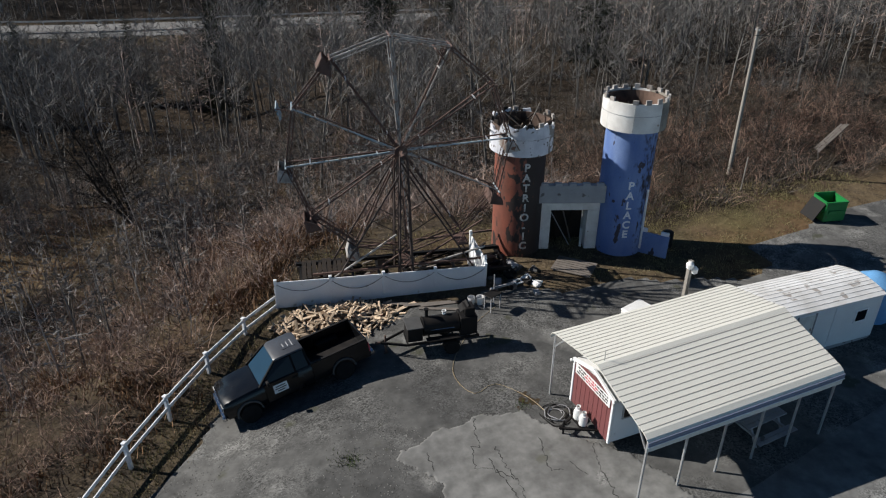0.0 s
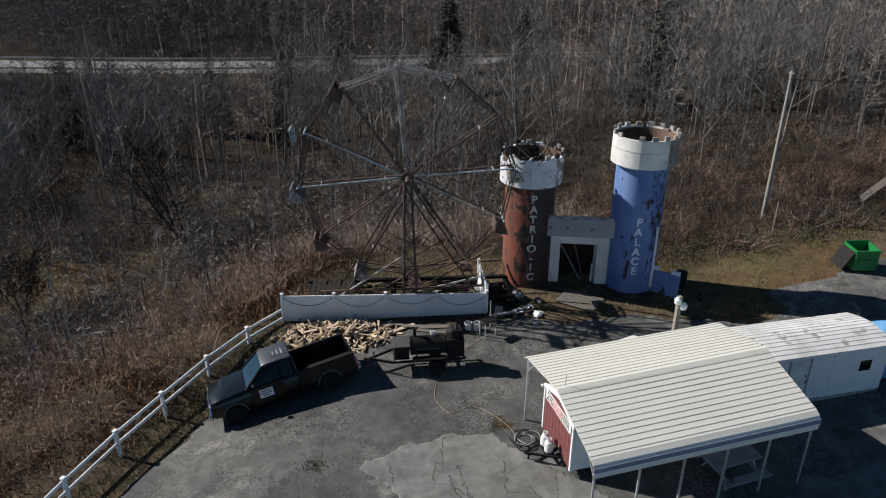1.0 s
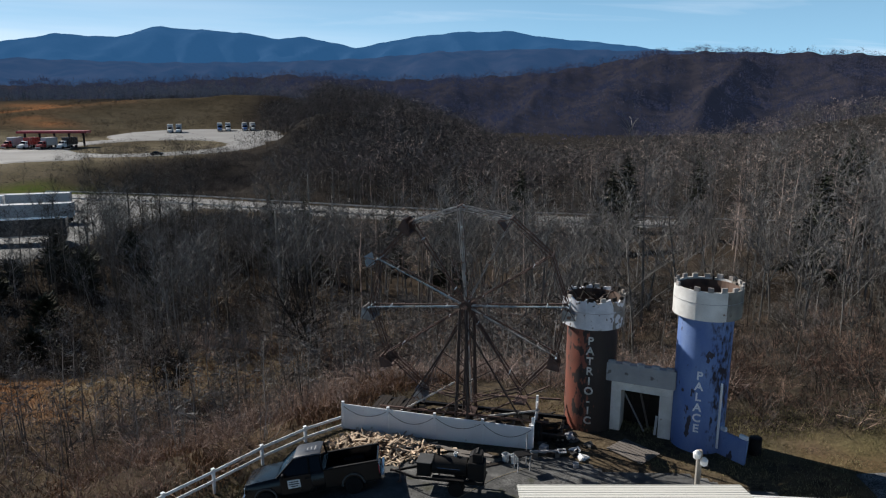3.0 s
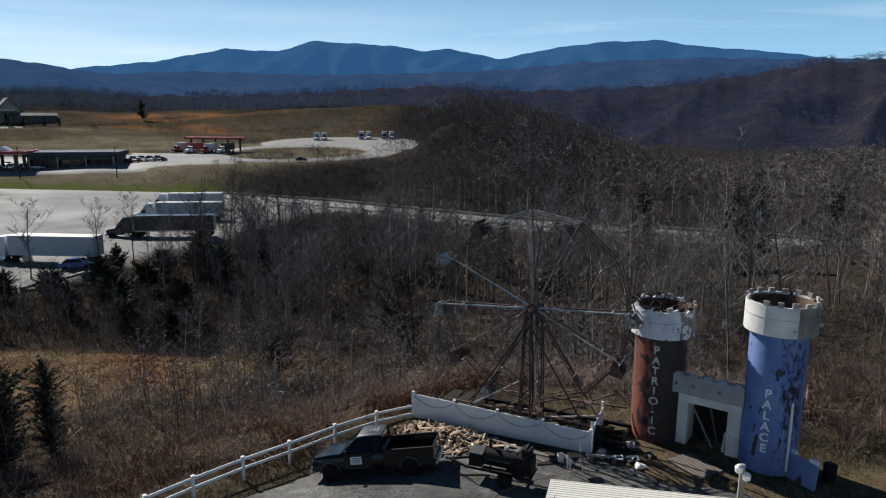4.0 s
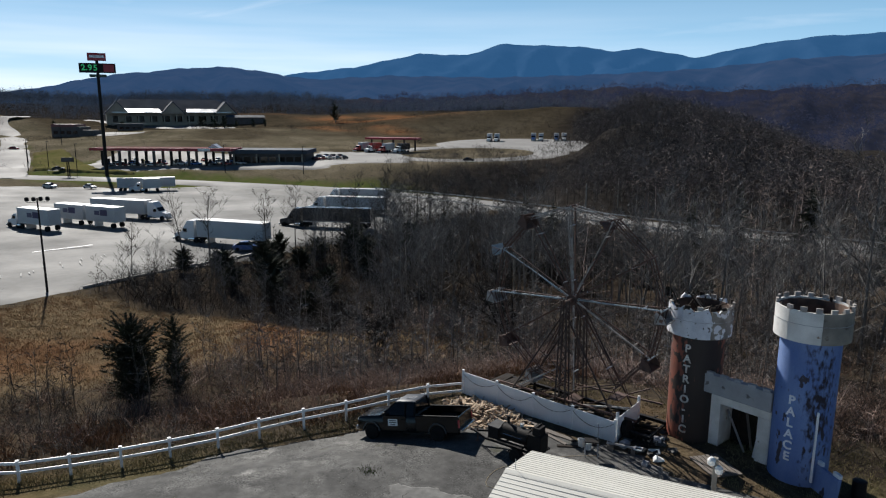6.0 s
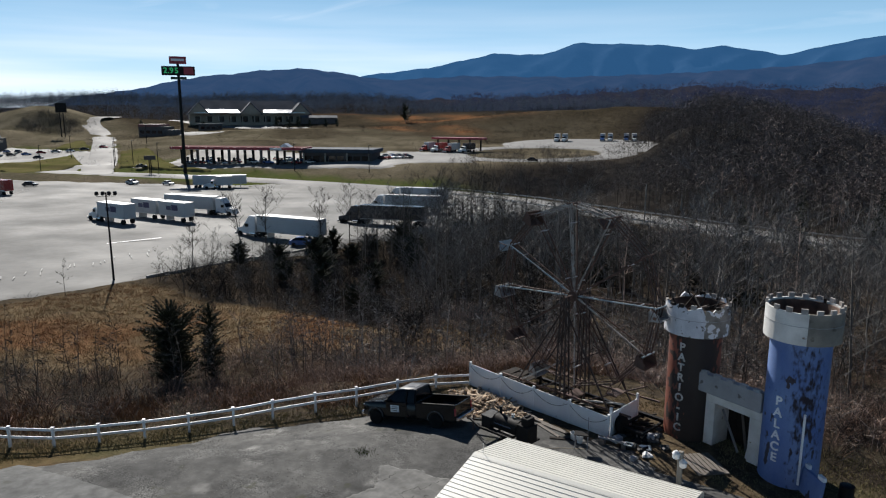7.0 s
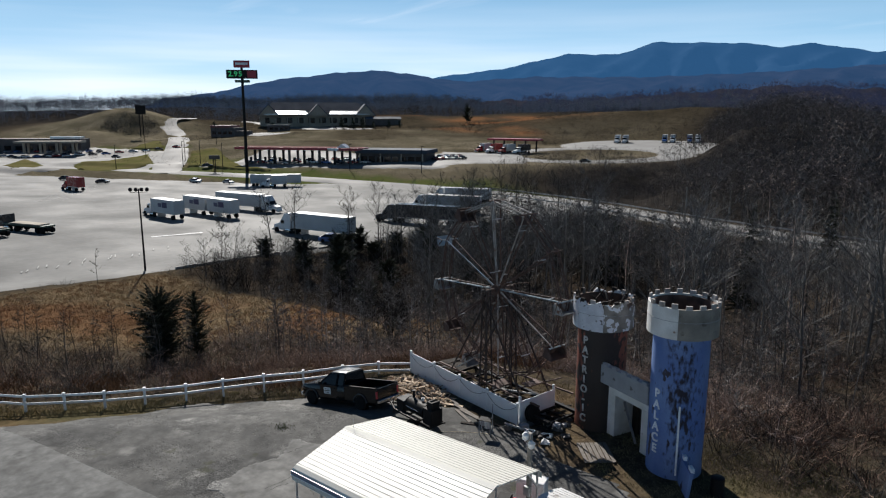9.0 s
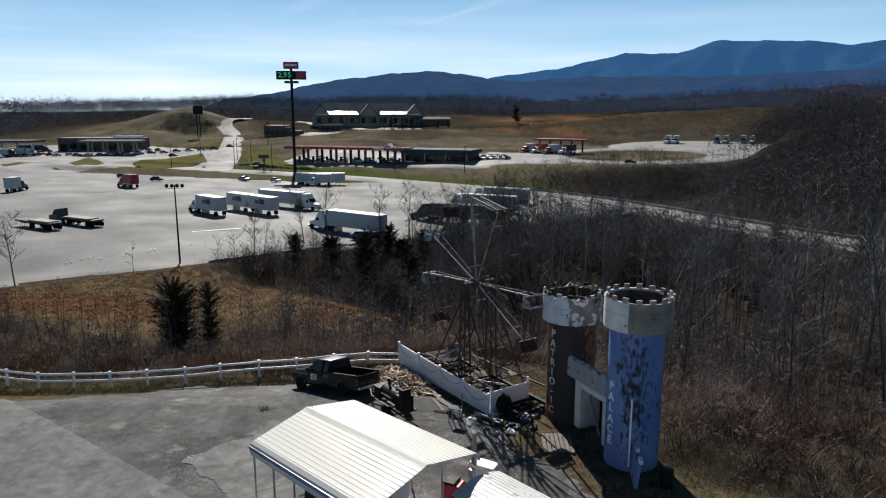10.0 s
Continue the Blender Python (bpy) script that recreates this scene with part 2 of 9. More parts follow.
M["blue_plastic"] = paint("blue_tarp", (0.12, 0.3, 0.55), 0.5, scale=3)
M["letter"] = paint("pale_letter_paint", (0.74, 0.76, 0.8), 0.6, scale=3)
M["concrete"] = paint("pale_concrete", (0.36, 0.35, 0.33), 0.85, col2=(0.27, 0.27, 0.26), scale=0.7)

# greyer than the sheet: sealed joints, and the ribs' thin shadow lines as colour
M["rib"] = paint("grey_rib_metal", (0.38, 0.375, 0.35), 0.5, scale=2, bump=0.0)
# blue-grey colour stands in for the eave's shaded bend reflecting the sky
M["eave_trim"] = paint("slate_blue_trim_metal", (0.16, 0.19, 0.27), 0.35, scale=1.5, bump=0.0)
M["merlon"] = paint("bare_weathered_board", (0.16, 0.13, 0.11), 0.8, col2=(0.4, 0.38, 0.36), scale=1.4, amount=1.0)
M["matt_black"] = paint("dull_black_trim", (0.01, 0.01, 0.011), 0.8, scale=3, spec=0.1)
M["faded_line"] = paint("faded_line_paint", (0.42, 0.42, 0.41), 0.8, col2=(0.2, 0.2, 0.198), scale=1.5, amount=1.0)
M["letter_dull"] = paint("weathered_letter_paint", (0.62, 0.6, 0.57), 0.7, col2=(0.34, 0.31, 0.28), scale=2.5, amount=1.0)
M["lawn"] = paint("short_lawn", (0.095, 0.098, 0.036), 0.95, col2=(0.14, 0.118, 0.058), scale=0.12, amount=0.9, fine=1.5, spec=0.0)


# ---- the lie of the land ----
FENCE_A, FENCE_B = (3.2, 27.2), (-13.5, 8.1)
NEAR_ANCHORS = [(-18, 24, -3.3), (-35, 32, -4.0), (-56, 40, -4.3), (-55, 22, -3.6), (-40, 12, -3.2), (-30, 60, -8.0), (-50, 95, -7.5), (0, 55, -4.8), (-8, 45, -4.6), (-12, 68, -6.5), (0, 92, -8.5),
                (0, 125, -10.5), (30, 147, -9.0), (-30, 161, -9.0), (30, 62, -2.0), (60, 62, 0.5), (60, 120, -5.0), (45, 35, 1.6), (60, 10, 1.2), (-25, 0, -1.5), (-40, -20, -2.5)]
FAR_ANCHORS = [(-72, 177, -8.8), (-141, 167, -7.6), (-200, 156, -6.8), (-206, 175, -4.0), (-185, 225, -2.5), (-160, 262, 0.0), (-142, 346, 3.5), (-250, 150, -4.5), (-256, 240, 3.0), (-290, 300, 9.0), (-330, 90, -5.0),
               (-330, 40, -3.0), (-55, 285, 13.0), (-75, 225, -4.5), (110, 190, -2.0), (205, 330, 6.0), (255, 345, 14.0), (330, 420, 15.0), (120, 330, -9.0), (60, 250, -16.0), (42, 335, -20.0), (40, 400, -27.0), (2, 335, -3.0), (-23, 335, 8.0), (-50, 325, 14.0), (-45, 450, -12.0),
               (20, 520, -36.0), (110, 500, -34.0), (210, 540, -22.0), (330, 620, -10.0), (-300, 520, 18.0), (-520, 300, 12.0), (-135, 475, 22.0), (-195, 450, 19.0), (-400, 480, 15.0)]
ANCH = np.array(NEAR_ANCHORS + FAR_ANCHORS, float)


def lot_far_z(y):
    return -4.2 - 0.035 * (y - 40)


def fence_out(x, y):
    """Metres outside the fence line, negative on the yard's side."""
    return (x - 3.2) * -0.752 + (y - 27.2) * 0.657


def rough_sum(x, y, s):
    return np.sin(x * s + 1.3 * np.sin(y * s * 0.7 + 0.4)) * np.cos(y * s * 1.1 + 0.9 * np.sin(x * s * 0.6 + 2.0))


def yard_out(x, y):
    return np.maximum(fence_out(x, y), (y - 31.0 + 2.6 * sstep(13, 21, x)) * 0.95)


def ground_z(x, y):
    """Height of the land; takes numbers or arrays."""
    x, y = np.asarray(x, float), np.asarray(y, float)
    near = 0.42 - 1.0 * sstep(-6.5, -0.5, fence_out(x, y)) * (1 - sstep(22, 27, y)) + 0.12 * sstep(20, 27, y) * sstep(10, 18, x) + 0.42 * sstep(23, 33, x)
    num, den = 0.0, 0.0
    for ax, ay, az in ANCH:
        r2 = (x - ax) ** 2 + (y - ay) ** 2
        w = 1.0 / (r2 + (40 if r2.size and ay < 100 and ax > -80 else 300)) ** 1.8
        num, den = num + w * az, den + w
    out = num / den
    r = np.hypot(x, y - 10)
    out = out + 0.35 * rough_sum(x, y, 0.16) + 0.16 * rough_sum(x + 9, y - 4, 0.55) * sstep(400, 60, r) + 2.0 * rough_sum(x, y, 0.021) * sstep(150, 500, r)
    # a grassy mound and the wooded rise behind it
    out = out + MOUND[2] * np.exp(-((x - MOUND[0]) / 40) ** 2 - ((y - MOUND[1]) / 30) ** 2) + 7.5 * np.exp(-((x + 408) / 22) ** 2 - ((y - 177) / 20) ** 2)
    out = out + 13 * sstep(590, 720, r) * sstep(-380, -470, x)
    away = sstep(620, 1100, r - 240 * sstep(-60, -160, x))
    out = out * (1 - away) - (12 + 24 * sstep(-320, -120, x)) * away
    # the lorry park is one even plane
    k = lot_k(x, y)
    out = out * (1 - k) + (lot_far_z(y) - 0.12) * k
    k = sstep(1.2, 1.0, np.hypot((x + 124) / 60, (y - 296) / 86))
    out = out * (1 - k) + (-1.5 + 0.027 * (y - 240)) * k
    k = road_k(x, y)
    out = out * (1 - k) + road_z(x, y) * k
    d = yard_out(x, y)
    t = sstep(0.4, 15.0, d)
    return near * (1 - t) + out * t


MOUND = (-464.0, 226.0, 11.5)
LOT_FAR = (-119.0, 168.0, 0.62)          # a point on the lorry park's far edge and its slope


def lot_k(x, y):
    far = y - (LOT_FAR[1] + (x - LOT_FAR[0]) * LOT_FAR[2])
    return sstep(-54, -59.5, x) * sstep(18, 12, far) * sstep(-60, -40, y) * sstep(-290, -262, x)


ROAD = [(-420, 30), (-330, 86), (-262, 126), (-200, 154), (-141, 168), (-108, 176), (-72, 174), (-40, 164), (-12, 155), (28, 147), (90, 134), (170, 122)]
ROAD_Z = [-3.0, -4.8, -6.2, -7.0, -7.6, -8.4, -8.9, -9.0, -9.0, -9.0, -8.5, -7.0]


def dense(points, step):
    """Points along a smooth line through the given ones, at an even step."""
    p = np.array(points, float)
    out = []
    for i in range(len(p) - 1):
        a, b, c, d = p[max(i - 1, 0)], p[i], p[i + 1], p[min(i + 2, len(p) - 1)]
        n = max(2, int(np.linalg.norm(c[:2] - b[:2]) / step))
        for t in np.arange(n) / n:
            out.append(0.5 * (2 * b + (c - a) * t + (2 * a - 5 * b + 4 * c - d) * t * t + (3 * b - a - 3 * c + d) * t ** 3))
    return np.array(out + [p[-1]])


ROAD_LINE = dense([(x, y, z) for (x, y), z in zip(ROAD, ROAD_Z)], 6.0)


def road_near(x, y):
    x, y = np.asarray(x, float), np.asarray(y, float)
    best, bz = np.full(x.shape, 1e9), np.zeros(x.shape)
    for px, py, pz in ROAD_LINE:
        d = (x - px) ** 2 + (y - py) ** 2
        bz = np.where(d < best, pz, bz)
        best = np.minimum(best, d)
    return np.sqrt(best), bz


def road_k(x, y):
    return sstep(16, 8.5, road_near(x, y)[0])


def road_z(x, y):
    return road_near(x, y)[1] - 0.12


def gz(x, y):
    return float(ground_z(x, y))


# ground materials: leaf litter, dry grass, raw soil
def land_material():
    m = bpy.data.materials.new("winter_land")
    m.use_nodes = True
    t = m.node_tree
    b = t.nodes["Principled BSDF"]
    b.inputs["Roughness"].default_value = 0.95
    b.inputs["Specular IOR Level"].default_value = 0.0
    geo = t.nodes.new("ShaderNodeTexCoord")

    def noise_at(s, d=6.0):
        n = t.nodes.new("ShaderNodeTexNoise")
        n.inputs["Scale"].default_value, n.inputs["Detail"].default_value = s, d
        t.links.new(geo.outputs["Object"], n.inputs["Vector"])
        return n.outputs[0]

    def ramp(src, lo, hi):
        n = t.nodes.new("ShaderNodeMapRange")
        t.links.new(src, n.inputs[0])
        n.inputs[1].default_value, n.inputs[2].default_value = lo, hi
        return n.outputs[0]

    def mix(f, a, c):
        n = t.nodes.new("ShaderNodeMix")
        n.data_type = "RGBA"
        for k, v in ((0, f), (6, a), (7, c)):
            if hasattr(v, "is_output"):
                t.links.new(v, n.inputs[k])
            else:
                n.inputs[k].default_value = (*v, 1)
        return n.outputs[2]

    def attr(name):
        n = t.nodes.new("ShaderNodeAttribute")
        n.attribute_name = name
        return n.outputs["Fac"]

    litter = mix(ramp(noise_at(0.9), 0.35, 0.65), (0.019, 0.0172, 0.015), (0.055, 0.046, 0.038))
    litter = mix(ramp(noise_at(6.0, 3), 0.45, 0.7), litter, (0.095, 0.078, 0.062))
    grass = mix(ramp(noise_at(0.5), 0.35, 0.65), (0.2, 0.148, 0.09), (0.125, 0.083, 0.05))
    grass = mix(ramp(noise_at(3.0, 4), 0.4, 0.75), grass, (0.235, 0.18, 0.112))
    soil = mix(ramp(noise_at(0.05), 0.35, 0.65), (0.34, 0.135, 0.055), (0.16, 0.095, 0.05))
    green = mix(ramp(noise_at(0.4), 0.3, 0.7), (0.055, 0.085, 0.02), (0.09, 0.09, 0.035))
    russet = mix(ramp(noise_at(2.2, 6), 0.4, 0.65), (0.17, 0.085, 0.045), (0.25, 0.14, 0.075))
    grass = mix(ramp(noise_at(0.07, 3), 0.5, 0.62), grass, russet)
    # distant grass is greyer: some air haze is mixed into its colour
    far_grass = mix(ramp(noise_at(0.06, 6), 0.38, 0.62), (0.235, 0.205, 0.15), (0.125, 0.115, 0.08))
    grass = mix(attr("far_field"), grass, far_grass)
    out = mix(attr("grass"), litter, grass)
    heath = mix(ramp(noise_at(0.03), 0.35, 0.6), (0.03, 0.026, 0.02), (0.075, 0.062, 0.045))
    heath = mix(ramp(noise_at(0.25, 5), 0.45, 0.7), heath, (0.014, 0.014, 0.011))
    out = mix(attr("heath"), out, heath)
    out = mix(attr("soil"), out, soil)
    out = mix(ramp(noise_at(14.0, 4), 0.35, 0.75), out, mix(ramp(noise_at(1.2, 5), 0.4, 0.6), (0.03, 0.026, 0.02), (0.11, 0.085, 0.05)))
    out = mix(attr("lawn"), out, green)
    # mottled leaf litter, its black tone also standing in for shade between stems
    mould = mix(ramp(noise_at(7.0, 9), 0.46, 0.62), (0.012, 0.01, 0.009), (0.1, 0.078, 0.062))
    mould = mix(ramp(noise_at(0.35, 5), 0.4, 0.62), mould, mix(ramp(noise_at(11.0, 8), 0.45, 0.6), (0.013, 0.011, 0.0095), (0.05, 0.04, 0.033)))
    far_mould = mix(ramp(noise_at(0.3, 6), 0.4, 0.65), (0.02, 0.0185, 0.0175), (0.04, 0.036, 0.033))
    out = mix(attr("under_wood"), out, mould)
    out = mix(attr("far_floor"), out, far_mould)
    t.links.new(out, b.inputs["Base Color"])
    bp = t.nodes.new("ShaderNodeBump")
    bp.inputs["Strength"].default_value, bp.inputs["Distance"].default_value = 0.7, 0.12
    t.links.new(noise_at(4.0, 6), bp.inputs["Height"])
    t.links.new(bp.outputs[0], b.inputs["Normal"])
    return m


def in_field(x, y):
    """The open dry field between the fence and the lorry park, 0 to 1."""
    k = sstep(-55.8, -54.0, x) * sstep(17.5, 21.5, fence_out(x, y) - 5.5 * sstep(-26, -40, x) + 1.2 * rough_sum(x, y, 0.3)) * sstep(47, 43, y - 0.22 * (x + 30) + 1.5 * rough_sum(x, y, 0.2)) * sstep(-8.5, -13, x + 0.25 * (y - 24))
    glade = 0.9 * np.maximum(0.4 * sstep(1.2, 0.7, np.hypot((x + 6.4) / 3.2, (y - 50) / 6) + 0.4 * rough_sum(x, y, 0.8)), sstep(1.3, 0.7, np.hypot((x + 14) / 7, (y - 45) / 4) + 0.3 * rough_sum(x, y, 0.6)))
    return np.maximum(k, glade)


def forest_density(x, y):
    """Where bare woods stand, 0 to 1."""
    d = yard_out(x, y) - 13 * sstep(16, 4, x)
    k = sstep(9, 22, d)
    k = k * (1 - in_field(x, y)) * (1 - sstep(0.0, 0.3, lot_k(x, y))) * sstep(8.0, 13, road_near(x, y)[0])
    west = sstep(-62, -52, x)          # no woods on the open ground round the lorry park
    west = np.maximum(west, sstep(-118, -84, x) * sstep(180, 200, y) * (1 - sstep(215, 235, y) * sstep(-60, -100, x)))
    south = sstep(-13, -8, x + 0.25 * (y - 24)) + sstep(44, 49, y - 0.22 * (x + 30))
    home = sstep(0.9, 1.2, np.hypot((x - 203) / 12, (y - 297) / 7))
    return k * west * np.clip(south, 0, 1) * home


def brush_density(x, y):
    d = yard_out(x, y) + 2.4 * sstep(22.5, 26, x) * sstep(25.5, 27.5, y)
    k = sstep(0.6, 2.0, d) * (1 - 0.5 * sstep(13, 8, np.hypot(x + 6, (y - 51) * 0.9))) * (1 - 0.985 * np.clip(in_field(x, y) * 1.4, 0, 1)) * sstep(75, 45, d) * (1 - sstep(0, 0.2, lot_k(x, y)))
    return k * sstep(-60, -54, x) * sstep(10, 14, road_near(x, y)[0]) * (0.45 + 0.55 * (rough_sum(x, y, 0.35) > -0.5))


def brambles(x, y):
    """The open bramble slope below the wheel, before the wood begins."""
    return sstep(-26, -19, x) * sstep(26, 18, x) * sstep(25, 30, y) * sstep(66, 54, y - 0.15 * x + 3 * rough_sum(x, y, 0.15))


def build_land():
    rings = list(np.arange(0.9, 62, 0.9))
    while rings[-1] < 4700:
        rings.append(rings[-1] * 1.042)
    n = 400
    ang = np.arange(n) * 2 * math.pi / n
    r = np.array(rings)
    x = np.concatenate([[6.0], (6.0 + r[:, None] * np.cos(ang)).ravel()])
    y = np.concatenate([[18.0], (18.0 + r[:, None] * np.sin(ang)).ravel()])
    z = ground_z(x, y)
    tris = []
    k = np.arange(n)
    kn = (k + 1) % n
    tris.append(np.stack([np.zeros(n, int), 1 + k, 1 + kn], 1))
    for i in range(len(r) - 1):
        a, b = 1 + i * n, 1 + (i + 1) * n
        tris.append(np.stack([a + k, b + k, b + kn], 1))
        tris.append(np.stack([a + k, b + kn, a + kn], 1))
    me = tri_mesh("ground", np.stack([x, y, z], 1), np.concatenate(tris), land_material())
    rr = np.hypot(x, y - 10)
    fo = fence_out(x, y)
    grass = np.clip(in_field(x, y) + 0.85 * sstep(200, 240, np.hypot(x + 20, y)) * sstep(-60, -110, x) * sstep(900, 600, rr), 0, 1)
    verge = sstep(0.6, -0.6, yard_out(x, y)) * (0.4 - 0.3 * sstep(13, 17, y) * sstep(14, 8, x) - 0.12 * sstep(19, 23, x) + 0.25 * sstep(22, 27, x))
    grass = np.maximum(grass, verge)
    grass = np.maximum(grass, 0.5 * np.clip(brush_density(x, y), 0, 1) * sstep(-0.5, 0.6, rough_sum(x, y, 0.5) + 0.6 * rough_sum(x, y, 1.1)) * sstep(16, 6, x))
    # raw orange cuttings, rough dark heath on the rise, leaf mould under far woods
    soil = sstep(58, 34, np.hypot((x + 275) * 0.7, (y - 432) * 1.1)) + 0.9 * sstep(34, 20, np.hypot((x + 195) * 0.7, y - 520)) + 0.8 * sstep(30, 14, np.hypot((x + 240) * 0.5, y - 352)) + 0.8 * sstep(34, 18, np.hypot(x + 395, y - 425))
    soil = soil * (0.55 + 0.45 * np.sin(x * 0.11 + 2 * np.sin(y * 0.07)))
    heath = sstep(295, 345, y - 0.12 * (x + 200)) * sstep(-60, -100, x) * (0.68 + 0.32 * rough_sum(x, y, 0.045)) + 0.9 * sstep(430, 470, rr) * sstep(-60, -100, x)
    heath = np.maximum(heath, 0.75 * sstep(205, 235, y) * sstep(-95, -130, x) * sstep(-0.1, 0.5, rough_sum(x, y, 0.05) + 0.5 * rough_sum(x, y, 0.13)))
    heath = np.maximum(heath, 0.9 * sstep(26, 14, np.hypot((x + 195) * 0.5, y - 330)))
    mound = sstep(75, 48, np.hypot((x + 450) * 0.8, y - 205))
    heath = heath * (1 - mound)
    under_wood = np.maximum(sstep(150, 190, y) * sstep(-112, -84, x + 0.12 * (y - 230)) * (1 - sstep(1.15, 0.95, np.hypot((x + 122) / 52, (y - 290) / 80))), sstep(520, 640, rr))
    # near woods and brush: dark litter with the shade beneath them painted in
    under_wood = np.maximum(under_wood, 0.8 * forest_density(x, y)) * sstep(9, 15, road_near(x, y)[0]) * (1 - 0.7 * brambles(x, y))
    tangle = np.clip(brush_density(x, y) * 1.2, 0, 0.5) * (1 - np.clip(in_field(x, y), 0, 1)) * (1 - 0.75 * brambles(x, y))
    # beside the blue tower: dark litter, and a shadow painted into the ground
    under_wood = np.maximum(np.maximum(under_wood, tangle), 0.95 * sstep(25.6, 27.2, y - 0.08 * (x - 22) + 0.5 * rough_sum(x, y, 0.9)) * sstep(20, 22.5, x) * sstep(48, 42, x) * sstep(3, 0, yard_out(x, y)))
    isle = np.zeros_like(x)
    for cx, cy, ax, ay, turn in ((-303, 106, 30, 9, 0.62), (-272, 126, 36, 9, 0.55), (-280, 160, 26, 8, 0.6), (-250, 178, 42, 9, 0.45), (-292, 78, 26, 8, 0.8), (-336, 176, 30, 9, 0.75)):
        ux, uy = (x - cx) * math.cos(turn) + (y - cy) * math.sin(turn), (y - cy) * math.cos(turn) - (x - cx) * math.sin(turn)
        isle = np.maximum(isle, sstep(1.1, 0.9, np.hypot(ux / ax, uy / ay)))
    lawn = np.maximum(isle, sstep(-60, -100, x) * sstep(19, 14, road_near(x, y)[0]) * 0.9)
    lawn = np.maximum(lawn, 0.4 * (0.5 + 0.5 * rough_sum(x, y, 1.1)) * sstep(9, 2, np.hypot(x - 27, (y - 27) * 1.2)))
    lawn = np.maximum(lawn, 0.22 * sstep(2.5, 0.8, np.abs(yard_out(x, y) + 1.8)) * sstep(20, 12, y))
    grass = np.maximum(grass, mound)
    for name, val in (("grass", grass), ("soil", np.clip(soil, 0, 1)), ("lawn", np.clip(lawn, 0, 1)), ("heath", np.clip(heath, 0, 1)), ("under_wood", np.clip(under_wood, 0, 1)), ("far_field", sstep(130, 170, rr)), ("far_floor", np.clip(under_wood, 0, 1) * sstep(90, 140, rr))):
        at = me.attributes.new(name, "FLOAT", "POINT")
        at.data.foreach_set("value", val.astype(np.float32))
    me.shade_smooth()
    tagged(new("ground", me), "brown winter ground with leaf litter and dry grass", "ground", kind="structure")


build_land()


def sheet(name, inside, box, step, lift, material, label, category):
    """A thin sheet that lies on the land wherever inside() holds, with a cut edge that follows the outline."""
    x0, y0, x1, y1 = box
    nx, ny = int((x1 - x0) / step) + 1, int((y1 - y0) / step) + 1
    gx, gy = np.meshgrid(np.linspace(x0, x1, nx), np.linspace(y0, y1, ny), indexing="ij")
    keep = inside(gx, gy)
    gzv = ground_z(gx, gy) + lift
    # corners just outside the outline are pulled onto the land, so that the sheet's edge runs down into it
    gzv = np.where(keep > 0, gzv, gzv - 2.5 * lift)
    idx = np.arange(nx * ny).reshape(nx, ny)
    any_in = (keep[:-1, :-1] > 0) | (keep[1:, :-1] > 0) | (keep[1:, 1:] > 0) | (keep[:-1, 1:] > 0)
    a, b, c, d = idx[:-1, :-1][any_in], idx[1:, :-1][any_in], idx[1:, 1:][any_in], idx[:-1, 1:][any_in]
    tris = np.concatenate([np.stack([a, b, c], 1), np.stack([a, c, d], 1)])
    used, inv = np.unique(tris, return_inverse=True)
    pts = np.stack([gx.ravel(), gy.ravel(), gzv.ravel()], 1)[used]
    me = tri_mesh(name, pts, inv.reshape(-1, 3), material)
    me.shade_smooth()
    return tagged(new(name, me), label, category, kind="structure")


def strip(name, line, width, lift, material, label, category, flat=True):
    """A road along a line of points with heights, with a slightly proud, sloped edge."""
    p = np.asarray(line, float)
    t = np.gradient(p[:, :2], axis=0)
    t /= np.linalg.norm(t, axis=1)[:, None]
    nrm = np.stack([-t[:, 1], t[:, 0]], 1)
    v, f = [], []
    for i in range(len(p)):
        for o, dz in ((-width / 2 - 1.0, -0.35), (-width / 2, 0), (0, 0.06), (width / 2, 0), (width / 2 + 1.0, -0.35)):
            v.append((p[i, 0] + nrm[i, 0] * o, p[i, 1] + nrm[i, 1] * o, p[i, 2] + lift + dz))
    for i in range(len(p) - 1):
        for k in range(4):
            a = i * 5 + k
            f.append((a, a + 5, a + 6, a + 1))
    g = Geo().add(v, f)
    return tagged(part(name, g, material, smooth=True), label, category, kind="structure")


def asphalt(name, c1, c2, rough=0.85, patch=None, scale=0.25, fine=9.0):
    return paint(name, c1, rough, col2=c2, scale=scale, amount=0.9, fine=fine, bump=0.35, dirt=patch, dirt_at=0.6, edge=0.12)


